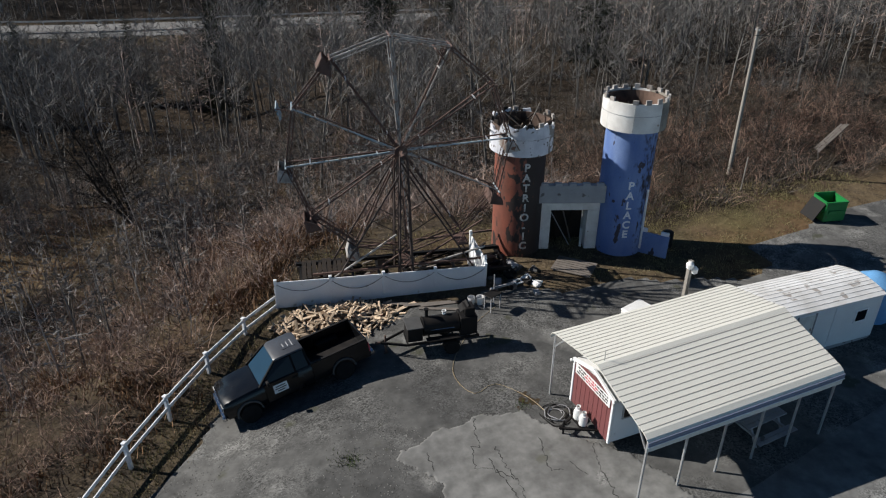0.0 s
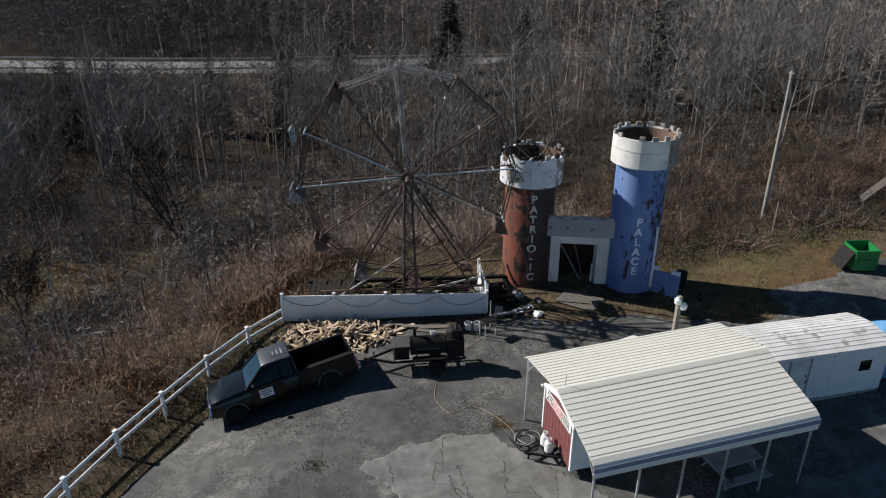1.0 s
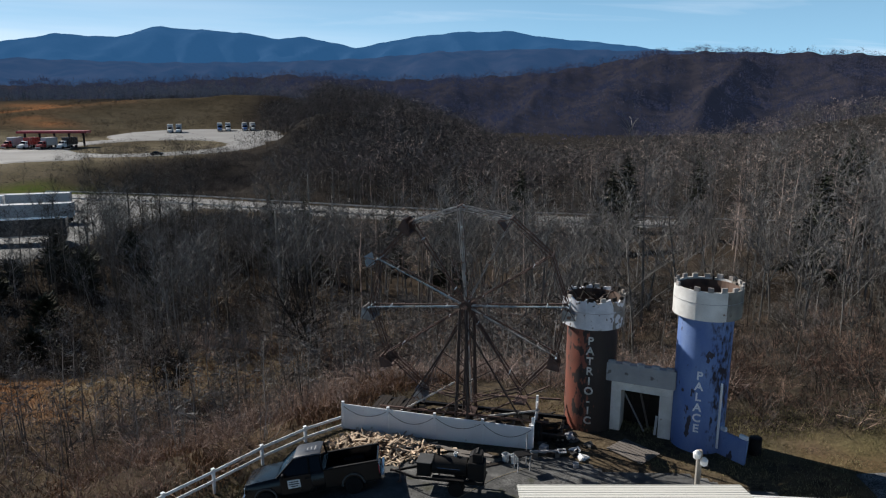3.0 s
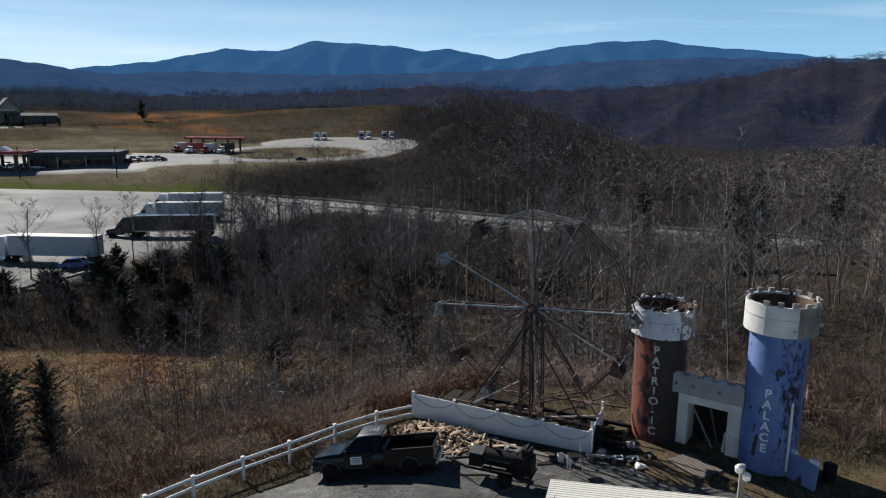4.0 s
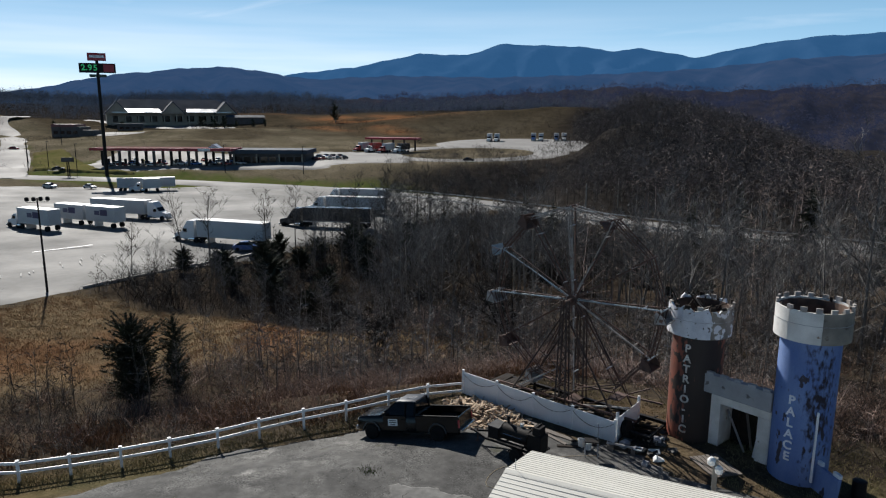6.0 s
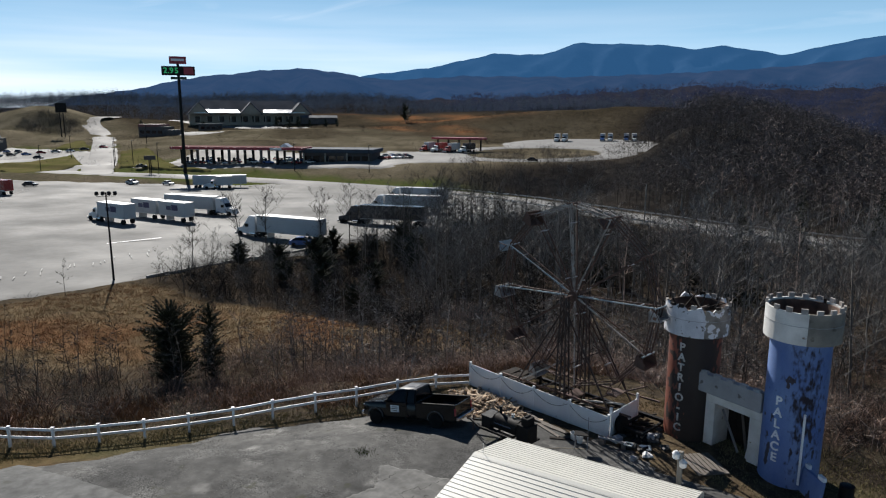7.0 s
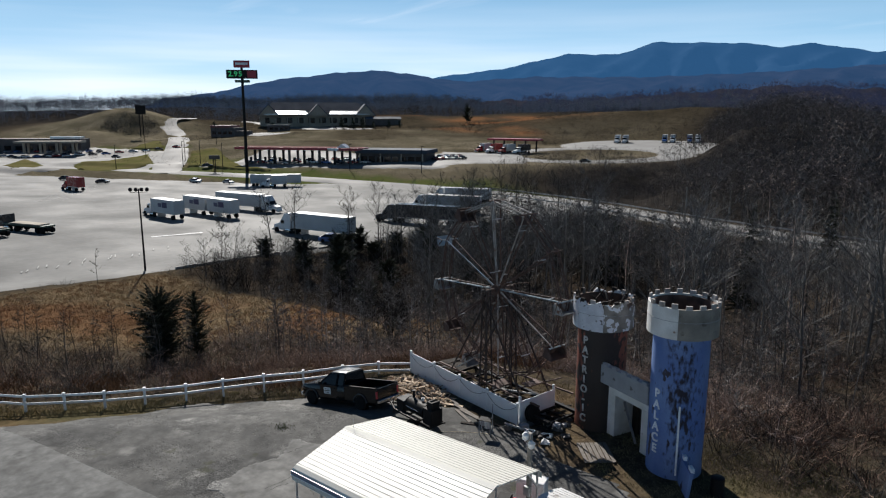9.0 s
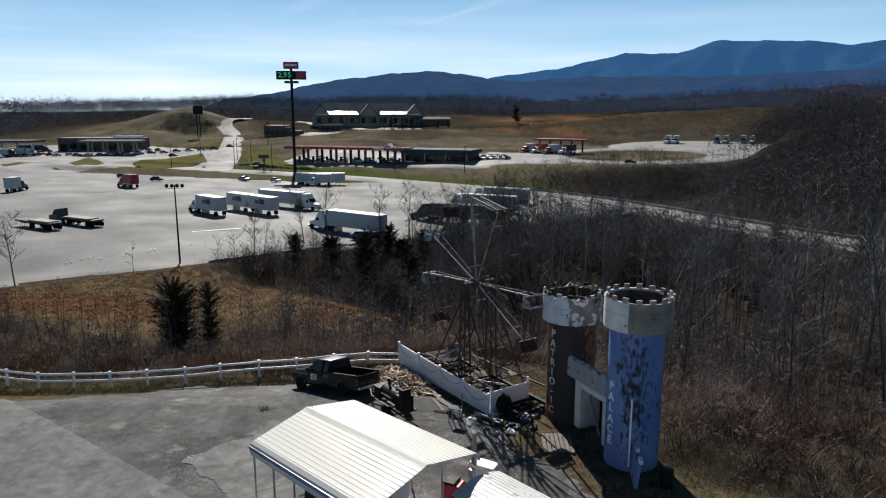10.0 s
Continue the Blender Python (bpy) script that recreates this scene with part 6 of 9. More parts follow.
for k in (0.08, 2.75):
    part("post", Geo().box((k, 0, 0.85), (0.13, 0.13, 1.75)), M["white"], ret, bevel=0.008)


def wheel_tyre(parent_thing, c, r, w, axis="Y", rim="chrome"):
    """A wheel as tyre and rim, its axle along y."""
    def spin(prof, n=24):
        g = Geo().lathe(prof, n, close=True)
        g.v = [(c[0] + x, c[1] + z, c[2] + y) for x, y, z in g.v]
        g.f = [tuple(reversed(f)) for f in g.f]
        return g
    t = part("wheel", spin([(r * 0.62, -w / 2), (r * 0.93, -w / 2), (r, -w * 0.32), (r, w * 0.32), (r * 0.93, w / 2), (r * 0.62, w / 2)]), M["rubber"], parent_thing, "black rubber tyre", smooth=True)
    part("rim", spin([(r * 0.2, -w * 0.47), (r * 0.6, -w * 0.5), (r * 0.64, -w * 0.42), (r * 0.64, w * 0.42), (r * 0.6, w * 0.5), (r * 0.2, w * 0.47)]), M[rim], t, smooth=True)
    return t


leaning = thing("tyre", Matrix.Translation((13.25, 26.1, gz(13.25, 26.1))) @ Matrix.Rotation(radians(80), 4, "Z") @ Matrix.Rotation(radians(-14), 4, "X"), "black lorry tyre leaning on the white panel", "tyre")
wheel_tyre(leaning, (0, -0.05, 0.48), 0.5, 0.28, rim="rust")

# ---- white two-rail fence ----
POSTS = [(-19.6, 5.6), (-17.6, 6.3), (-15.6, 7.1), (-13.5, 8.15), (-11.55, 9.45), (-10.1, 11.1), (-8.6, 12.8), (-7.25, 14.62), (-5.88, 16.55), (-4.75, 18.42), (-3.4, 20.5), (-1.95, 22.5), (-0.25, 24.35), (1.5, 25.9), (3.1, 27.15)]
fence = thing("rail_fence", Matrix(), "white vinyl two-rail fence along the yard's edge", "fence")
TOP = 0.62
for k, (x, y) in enumerate(POSTS):
    top = TOP + 0.55 * float(sstep(22, 27, y)) - 0.12 * float(sstep(21, 15, y)) + 0.1 * float(sstep(11, 7, y))
    z0 = min(gz(x, y), top - 0.95) - 0.2
    a = math.atan2(POSTS[min(k + 1, 14)][1] - POSTS[max(k - 1, 0)][1], POSTS[min(k + 1, 14)][0] - POSTS[max(k - 1, 0)][0])
    if k < 14:
        p = part("post", Geo().box((0, 0, 0), (0.13, 0.13, top - z0)), M["white"], fence, bevel=0.01, at=Matrix.Translation((x, y, (top + z0) / 2)) @ Matrix.Rotation(a, 4, "Z"))
        part("cap", Geo().box((0, 0, (top - z0) / 2 + 0.02), (0.17, 0.17, 0.05)), M["white"], p, bevel=0.015)
        x2, y2 = POSTS[k + 1]
        top2 = TOP + 0.55 * float(sstep(22, 27, y2)) - 0.12 * float(sstep(21, 15, y2)) + 0.1 * float(sstep(11, 7, y2))
        for dz in (0.12, 0.58):
            part("rail", Geo().beam((x, y, top - dz), (x2, y2, top2 - dz), 0.05, 0.14), M["white"], fence, bevel=0.006)


# ---- pickup: local x forward, y to its left, z up from the ground ----
def loft(sections):
    """Joins outlines of equal length into a closed skin."""
    n = len(sections[0])
    g = Geo()
    f = [tuple(range(n - 1, -1, -1)), tuple((len(sections) - 1) * n + k for k in range(n))]
    for i in range(len(sections) - 1):
        for k in range(n):
            a, b = i * n + k, i * n + (k + 1) % n
            f.append((a, b, b + n, a + n))
    return g.add([p for s in sections for p in s], f)


def build_pickup(at):
    t = thing("pickup_truck", at, "black extended-cab pickup truck parked beside the woodpile", "truck")
    black = M["black_paint"]

    def ring(x, half, z0, z1, crown=0.0, tuck=0.06):
        return [(x, -half + tuck, z0), (x, -half, z0 + 0.16), (x, -half, z1 - 0.14), (x, -half + 0.1, z1), (x, 0, z1 + crown), (x, half - 0.1, z1), (x, half, z1 - 0.14), (x, half, z0 + 0.16), (x, half - tuck, z0)]

    part("bonnet", loft([ring(2.78, 0.86, 0.5, 0.98, 0.02), ring(2.7, 0.92, 0.42, 1.05, 0.03), ring(2.2, 0.96, 0.4, 1.12, 0.04), ring(1.4, 0.97, 0.4, 1.17, 0.04)]), black, t, smooth=True)
    part("cab_lower", loft([ring(1.4, 0.97, 0.36, 1.17, 0.0), ring(-0.55, 0.98, 0.36, 1.2, 0.0)]), black, t, smooth=True)

    def roof_ring(x, half, z):
        return [(x, -half, z), (x, -half * 0.96, z + 0.05), (x, -half * 0.8, z + 0.08), (x, half * 0.8, z + 0.08), (x, half * 0.96, z + 0.05), (x, half, z)]

    part("roof", loft([roof_ring(0.62, 0.66, 1.74), roof_ring(0.5, 0.72, 1.79), roof_ring(-0.35, 0.74, 1.8), roof_ring(-0.5, 0.7, 1.76)]), M["roof_paint"], t, "sun-bleached dull black roof", smooth=True)
    # glass and pillars
    part("windscreen", Geo().add([(1.36, -0.84, 1.17), (1.36, 0.84, 1.17), (0.62, 0.66, 1.76), (0.62, -0.66, 1.76), (1.3, -0.82, 1.15), (1.3, 0.82, 1.15), (0.58, 0.64, 1.73), (0.58, -0.64, 1.73)],
         [(0, 1, 2, 3), (7, 6, 5, 4), (0, 4, 5, 1), (1, 5, 6, 2), (2, 6, 7, 3), (3, 7, 4, 0)]), M["glass_blue"], t)
    part("rear_window", Geo().add([(-0.52, -0.82, 1.2), (-0.52, 0.82, 1.2), (-0.48, 0.68, 1.76), (-0.48, -0.68, 1.76), (-0.48, -0.8, 1.2), (-0.48, 0.8, 1.2), (-0.44, 0.66, 1.74), (-0.44, -0.66, 1.74)],
         [(3, 2, 1, 0), (4, 5, 6, 7), (1, 5, 4, 0), (2, 6, 5, 1), (3, 7, 6, 2), (0, 4, 7, 3)]), M["glass_dark"], t)
    for s in (-1, 1):
        door = part("door", Geo().box((0.62, 0.985 * s, 0.82), (1.28, 0.03, 0.72)), black, t, bevel=0.012)
        part("handle", Geo().box((0.12, 1.01 * s, 1.02), (0.2, 0.03, 0.05)), M["black_metal"], door)
        for x0, x1, u0, u1 in ((1.28, 0.05, 0.58, 0.05), (0.0, -0.46, 0.0, -0.44)):
            part("side_window", Geo().add([(x0, 0.93 * s, 1.2), (x1, 0.95 * s, 1.2), (u1, 0.73 * s, 1.76), (u0, 0.71 * s, 1.76), (x0, 0.89 * s, 1.2), (x1, 0.91 * s, 1.2), (u1, 0.69 * s, 1.76), (u0, 0.67 * s, 1.76)],
                 [(0, 1, 2, 3), (7, 6, 5, 4), (0, 4, 5, 1), (1, 5, 6, 2), (2, 6, 7, 3), (3, 7, 4, 0)]), M["glass_dark"], t)
        for a, b in (((1.4, 0.92 * s, 1.16), (0.6, 0.68 * s, 1.78)), ((0.03, 0.95 * s, 1.18), (0.03, 0.72 * s, 1.79)), ((-0.52, 0.92 * s, 1.18), (-0.48, 0.7 * s, 1.79))):
            part("pillar", Geo().beam(a, b, 0.07), M["matt_black"], t)
        part("mirror", Geo().box((1.1, 1.12 * s, 1.28), (0.1, 0.22, 0.18)), M["black_metal"], t, bevel=0.02)
        part("bed_side", Geo().box((-1.68, 0.94 * s, 0.82), (2.26, 0.08, 0.76)), black, t, bevel=0.02)
        part("bed_rail", Geo().box((-1.68, 0.94 * s, 1.215), (2.26, 0.12, 0.04)), M["black_metal"], t, bevel=0.01)
        for x in (1.95, -1.7):
            g = Geo()
            for k in range(9):
                a0, a1 = math.pi * k / 9, math.pi * (k + 1) / 9
                g.add([(x + r * math.cos(a), y * s, 0.4 + r * math.sin(a)) for a in (a0, a1) for r in (0.43, 0.49) for y in (0.95, 1.03)], [(0, 2, 6, 4), (1, 5, 7, 3), (2, 3, 7, 6), (0, 4, 5, 1)])
            part("arch_trim", g, M["arch"], t, "grey wheel-arch trim")
            wheel_tyre(t, (x, 0.92 * s, 0.36), 0.38, 0.25)
        head = part("headlight", Geo().box((2.77, 0.68 * s, 0.86), (0.06, 0.3, 0.18)), M["lens"], t, "clear headlight lens", bevel=0.01)
        part("tail_light", Geo().box((-2.83, 0.9 * s, 0.85), (0.04, 0.14, 0.36)), M["red_plastic"], t, "red tail lamp")
    part("grille", Geo().box((2.79, 0, 0.83), (0.05, 1.0, 0.26)), M["chrome"], t, bevel=0.01)
    part("front_bumper", Geo().box((2.85, 0, 0.52), (0.16, 1.86, 0.2)), M["chrome"], t, bevel=0.04)
    part("rear_bumper", Geo().box((-2.92, 0, 0.5), (0.16, 1.8, 0.18)), M["chrome"], t, bevel=0.03)
    part("bed_floor", Geo().box((-1.68, 0, 0.56), (2.26, 1.84, 0.08)), M["black_metal"], t)
    part("bed_front", Geo().box((-0.58, 0, 0.85), (0.06, 1.84, 0.7)), black, t, bevel=0.01)
    part("tailgate", Geo().box((-2.8, 0, 0.84), (0.07, 1.8, 0.68)), black, t, bevel=0.015)
    part("chassis", Geo().box((-0.1, 0, 0.36), (5.2, 1.2, 0.2)), M["black_metal"], t)
    for x in (-1.68, 1.95):
        for s in (-1, 1):
            part("wheel_tub", Geo().box((x, 0.78 * s, 0.72), (0.9, 0.3, 0.3)), M["black_metal"], t, bevel=0.04)
    part("bed_board", Geo().box((-1.5, 0.45, 0.64), (1.7, 0.5, 0.05), Matrix.Rotation(0.1, 3, "Z")), M["wood_old"], t, "grey board lying in the bed")
    sign = part("door_sign", Geo().box((0.7, 1.005, 0.86), (0.52, 0.012, 0.34)), M["plastic_white"], t, "white door sign with dark lines")
    for k, w in enumerate((0.36, 0.42, 0.28)):
        part("writing_bar", Geo().box((0.7, 1.015, 0.95 - 0.09 * k), (w, 0.008, 0.035)), M["black_metal"], sign)
    sticker = part("roof_sticker", Geo().box((-0.1, 0.1, 1.884), (0.5, 0.55, 0.006)), M["roof_paint"], t, "faded pale patch on the roof")
    for k in range(3):
        part("writing_bar", Geo().box((-0.25 + 0.16 * k, 0.1, 1.888), (0.035, 0.46 - 0.1 * k, 0.006)), M["grey_board"], sticker)
    return t


# roof black is paler and slightly bluer than the body's
M["roof_paint"] = paint("dulled_black_paint", (0.035, 0.038, 0.046), 0.4, col2=(0.06, 0.064, 0.075), scale=1.2, bump=0.02, spec=0.4)
M["arch"] = paint("grey_trim", (0.07, 0.07, 0.07), 0.7, scale=3, spec=0.2)
M["lens"] = paint("headlight_lens", (0.5, 0.5, 0.5), 0.1, scale=2, bump=0, spec=0.8)
TRUCK_A = math.atan2(-0.46, -3.83)
TRUCK_AT = Vector((2.9, 22.1))
fwd, left = Vector((math.cos(TRUCK_A), math.sin(TRUCK_A))), Vector((-math.sin(TRUCK_A), math.cos(TRUCK_A)))
wheel_z = [[gz(*(TRUCK_AT + fwd * u + left * v)) for v in (-0.92, 0.92)] for u in (-1.78, 2.05)]
pitch = math.atan2(sum(wheel_z[1]) / 2 - sum(wheel_z[0]) / 2, 3.83)
roll = math.atan2((wheel_z[0][1] + wheel_z[1][1] - wheel_z[0][0] - wheel_z[1][0]) / 2, 1.84)
truck_z = sum(map(sum, wheel_z)) / 4 - 0.135 * math.tan(pitch)
pickup = build_pickup(Matrix.Translation((*TRUCK_AT, truck_z + 0.055)) @ Matrix.Rotation(TRUCK_A, 4, "Z") @ Matrix.Rotation(-pitch, 4, "Y") @ Matrix.Rotation(roll, 4, "X") @ Matrix.Diagonal((1.05, 1.03, 1.07, 1)))

# ---- smoker on a small trailer ----
SM_AT = Matrix.Translation((8.9, 21.7, gz(8.9, 21.7) + 0.06)) @ Matrix.Rotation(radians(-9), 4, "Z")
smoker = thing("smoker_trailer", SM_AT, "black barrel smoker on a two-wheel trailer", "smoker")
g = Geo().tube([(-0.75, 0, 1.05), (-0.73, 0, 1.05), (0.73, 0, 1.05), (0.75, 0, 1.05)], [0.36, 0.4, 0.4, 0.36], 20)
drum = part("drum", g, M["black_metal"], smoker, smooth=True)
part("drum_handle", Geo().tube([(-0.5, -0.4, 1.12), (-0.5, -0.46, 1.12), (0.5, -0.46, 1.12), (0.5, -0.4, 1.12)], 0.016, 6), M["chrome"], drum, "thin steel handle")
for x in (-0.73, 0.73):
    part("end_band", Geo().tube([(x - 0.02, 0, 1.05), (x + 0.02, 0, 1.05)], 0.415, 20), M["black_metal"], drum)
part("firebox", Geo().box((1.15, 0, 1.0), (0.72, 0.75, 0.85)), M["black_metal"], smoker, bevel=0.02)
part("firebox_tower", Geo().box((1.2, 0, 1.55), (0.42, 0.55, 0.5)), M["black_metal"], smoker, bevel=0.02)
part("lid_flap", Geo().box((1.02, 0.1, 1.72), (0.45, 0.5, 0.03), Matrix.Rotation(radians(-35), 3, "Y")), M["black_metal"], smoker)
part("chimney", Geo().tube([(-0.55, 0.1, 1.35), (-0.55, 0.1, 1.78)], 0.07, 12).tube([(-0.55, 0.1, 1.76), (-0.55, 0.1, 1.82)], 0.1, 12), M["black_metal"], smoker, smooth=True)
part("store_box", Geo().box((-1.12, 0, 0.92), (0.62, 0.8, 0.62)), M["black_metal"], smoker, bevel=0.02)
part("box_lid", Geo().box((-1.12, 0, 1.25), (0.68, 0.86, 0.04)), M["arch"], smoker, bevel=0.01)
g = Geo()
for y in (-0.5, 0.5):
    g.beam((-1.5, y, 0.58), (1.55, y, 0.58), 0.06, 0.1)
for x in (-1.45, -0.5, 0.5, 1.5):
    g.beam((x, -0.5, 0.58), (x, 0.5, 0.58), 0.06, 0.08)
g.beam((-1.5, -0.5, 0.58), (-2.5, 0, 0.52), 0.06, 0.1).beam((-1.5, 0.5, 0.58), (-2.5, 0, 0.52), 0.06, 0.1)
part("frame", g, M["black_metal"], smoker)
part("grate_shelf", Geo().box((0.0, -0.62, 0.78), (1.4, 0.3, 0.03)), M["black_metal"], smoker)
part("jack", Geo().tube([(-2.3, 0.0, 0.05), (-2.3, 0, 0.85)], 0.035, 8).box((-2.3, 0, 0.03), (0.18, 0.18, 0.03)), M["rust"], smoker)
part("coupler", Geo().tube([(-2.5, 0, 0.52), (-2.72, 0, 0.52)], [0.05, 0.07], 8), M["rust"], smoker)
for y in (-0.68, 0.68):
    wheel_tyre(smoker, (0.35, y, 0.32), 0.33, 0.2)
    part("mudguard", arc_block(0.37, 0.4, -0.12, 0.12, radians(15), radians(165), 8), M["black_metal"], smoker, at=Matrix.Translation((0.35, y, 0.32)) @ Matrix.Rotation(math.pi / 2, 4, "X"))
pot = thing("bucket", SM_AT @ Matrix.Translation((0.2, 0.12, 1.45)), "white bucket standing on the smoker's drum", "bucket")
part("pail", Geo().lathe([(0.08, 0), (0.1, 0.16), (0.085, 0.16), (0.07, 0.02)], 14), M["plastic_white"], pot, smooth=True)

# ---- woodpile ----
pile = thing("woodpile", Matrix.Translation((0, 0, 0)), "loose heap of pale split firewood and board ends", "woodpile")
rng = np.random.default_rng(31)
log_kinds = []
for k in range(6):
    a, b, c = ((0.55, 0.1, 0.045), (0.6, 0.12, 0.035), (0.48, 0.1, 0.06), (0.75, 0.1, 0.03), (0.5, 0.13, 0.04), (0.68, 0.08, 0.05))[k]
    gg = Geo().prism([(-b / 2, 0), (b / 2, 0), (b * 0.45, c * 0.7), (0, c), (-b * 0.4, c * 0.8)], -a / 2, a / 2)
    me = mesh_of("log", gg)
    me.materials.append(M["wood_cut"])
    log_kinds.append(me)


def heap(u, v):
    """Height of the heap at -1..1 across it."""
    r = math.hypot(u, v)
    return 0.62 * max(0.0, 1 - r ** 1.6) * (0.85 + 0.25 * math.sin(u * 5 + 1) * math.cos(v * 4))


for k in range(298):
    rr, aa = math.sqrt(rng.random()) * 1.02, rng.uniform(0, 6.28)
    u, v = rr * math.cos(aa), rr * math.sin(aa)
    x, y = 5.45 + u * 2.75 + 0.25 * v, 25.2 + v * 1.35 - u * 0.45
    z = gz(x, y) + heap(u, v) * rng.uniform(0.75, 1.0) + 0.03
    s = rng.uniform(0.8, 1.25)
    share("log", log_kinds[k % 6], pile, Matrix.Translation((x, y, z)) @ Matrix.Rotation(rng.uniform(0, 3.14), 4, "Z") @ Matrix.Rotation(rng.normal(0, 0.3), 4, "X") @ Matrix.Rotation(rng.normal(0, 0.4), 4, "Y") @ Matrix.Diagonal((s, s, s, 1)))
core = Geo()
for i in range(13):
    for j in range(13):
        u, v = -0.95 + 1.9 * i / 12, -0.95 + 1.9 * j / 12
        x, y = 5.45 + u * 2.75 + 0.25 * v, 25.2 + v * 1.35 - u * 0.45
        core.v.append((x, y, gz(x, y) + heap(u, v) * 0.82 - 0.04))
for i in range(12):
    for j in range(12):
        core.f.append((i * 13 + j, (i + 1) * 13 + j, (i + 1) * 13 + j + 1, i * 13 + j + 1))
part("chip_bed", core, paint("bark_and_chips", (0.2, 0.13, 0.075), 0.9, col2=(0.07, 0.045, 0.03), scale=6, amount=1.0, bump=0.6), pile, "dark bark and chips under the heap")
for k, (x, y, a, ln, mt) in enumerate(((8.3, 25.4, -0.5, 1.3, "wood_old"), (8.6, 25.0, 0.3, 1.1, "wood_cut"), (3.2, 25.9, 0.1, 1.2, "wood_old"), (7.4, 24.5, -0.9, 1.0, "wood_cut"), (9.6, 24.8, -0.25, 2.2, "wood_old"), (10.4, 24.5, -0.2, 2.4, "wood_old"), (9.9, 24.2, -0.45, 1.8, "wood_old"), (11.5, 24.4, 0.1, 1.4, "char"), (10.9, 23.7, 0.4, 1.2, "char"))):
    b = thing("board", Matrix.Translation((x, y, gz(x, y) + 0.06)) @ Matrix.Rotation(a, 4, "Z"), "loose weathered board lying on the asphalt", "board", "loose boards by the woodpile")
    part("plank", Geo().box((0, 0, 0.02), (ln, 0.2, 0.035)), M[mt], b, bevel=0.005)

# ---- odds and ends before the wall's end ----
for x, y, s in ((11.43, 24.0, 1.0), (11.82, 23.88, 1.0)):
    bk = thing("bucket", pose(x, y, gz(x, y) + 0.05), "white plastic bucket standing on the asphalt", "bucket", "white buckets")
    part("pail", Geo().lathe([(0.14, 0), (0.175, 0.38), (0.16, 0.38), (0.13, 0.03)], 18), M["plastic_white"], bk, smooth=True)
    part("rim", Geo().lathe([(0.17, 0.35), (0.19, 0.35), (0.19, 0.39), (0.17, 0.39)], 18, close=False), M["plastic_white"], bk)
hitch = thing("tow_hitch", Matrix.Translation((13.5, 24.45, gz(13.5, 24.45) + 0.05)) @ Matrix.Rotation(radians(4), 4, "Z"), "pale steel tow frame lying on blocks", "tow bar")
part("bar", Geo().beam((-0.9, 0, 0.3), (0.5, 0, 0.3), 0.09), M["grey_board"], hitch)
part("loop", Geo().beam((0.45, -0.16, 0.3), (0.45, 0.16, 0.3), 0.05).beam((0.8, -0.16, 0.3), (0.8, 0.16, 0.3), 0.05).beam((0.45, -0.16, 0.3), (0.8, -0.16, 0.3), 0.05).beam((0.45, 0.16, 0.3), (0.8, 0.16, 0.3), 0.05), M["plastic_white"], hitch)
part("block", Geo().box((-0.7, 0, 0.12), (0.3, 0.3, 0.26)), M["wood_old"], hitch)
part("block", Geo().box((0.4, 0, 0.12), (0.2, 0.3, 0.26)), M["wood_old"], hitch)
gen = thing("pipe_rack", pose(12.15, 23.3, gz(12.15, 23.3) + 0.05, 0, 0, 20), "small steel frame on legs on the asphalt", "frame")
for a, b in (((-0.3, -0.2, 0), (-0.3, -0.2, 0.8)), ((0.3, -0.2, 0), (0.3, -0.2, 0.8)), ((0.3, 0.2, 0), (0.3, 0.2, 1.6)), ((-0.3, 0.2, 0), (-0.3, 0.2, 0.8))):
    part("leg", Geo().beam(a, b, 0.04), M["grey_board"], gen)
part("top", Geo().box((0, 0, 0.8), (0.7, 0.5, 0.04)), M["black_metal"], gen, bevel=0.008)
rng = np.random.default_rng(55)
for k in range(26):
    x, y = 14.2 + rng.normal(0, 0.55), 26.0 + rng.normal(0, 0.8)
    s = rng.uniform(0.14, 0.34)
    j = thing("rubbish_bag" if k % 3 else "box", pose(x, y, gz(x, y) - 0.02, 0, 0, rng.uniform(0, 360)), ("black plastic rubbish bag on the heap" if k % 2 else "pale crumpled rubbish bag on the heap" if k % 5 == 0 else "dark grey rubbish bag on the heap") if k % 3 else "small battered carton on the rubbish heap", "rubbish", "rubbish by the wheel")
    if k % 3:
        g = Geo().lathe([(s * 0.6, 0), (s, s * 0.3), (s * 0.95, s * 0.5), (s * 0.5, s * 0.75), (s * 0.12, s * 0.85)], 9)
        g.v = [(a + 0.3 * s * math.sin(b * 23 / s * 0.2 + c * 9), b + 0.3 * s * math.cos(a * 21 / s * 0.2 + c * 7), c + 0.15 * s * math.sin(a * 3 / s + b * 4 / s)) for a, b, c in g.v]
        part("bag", g, M["black_metal"] if k % 2 else M["plastic_white"] if k % 5 == 0 else M["arch"], j, smooth=True)
    else:
        part("carton", Geo().box((0, 0, s * 0.6), (s * 1.8, s * 1.4, s * 1.2)), M["grey_board"] if k % 6 == 0 else M["char"], j, bevel=0.02)

# ---- carport: local x along the ridge, y across ----
CP = Matrix.Translation((11.4, 14.46, 0.35)) @ Matrix.Rotation(radians(-0.6), 4, "Z")
CPL, CPW, EAVE, RIDGE = 7.95, 2.83, 2.9, 3.5
carport = thing("carport", CP, "white metal carport with a ribbed gable roof on thin posts", "carport")


def roof_z(y):
    return RIDGE - (RIDGE - EAVE) * abs(y) / CPW


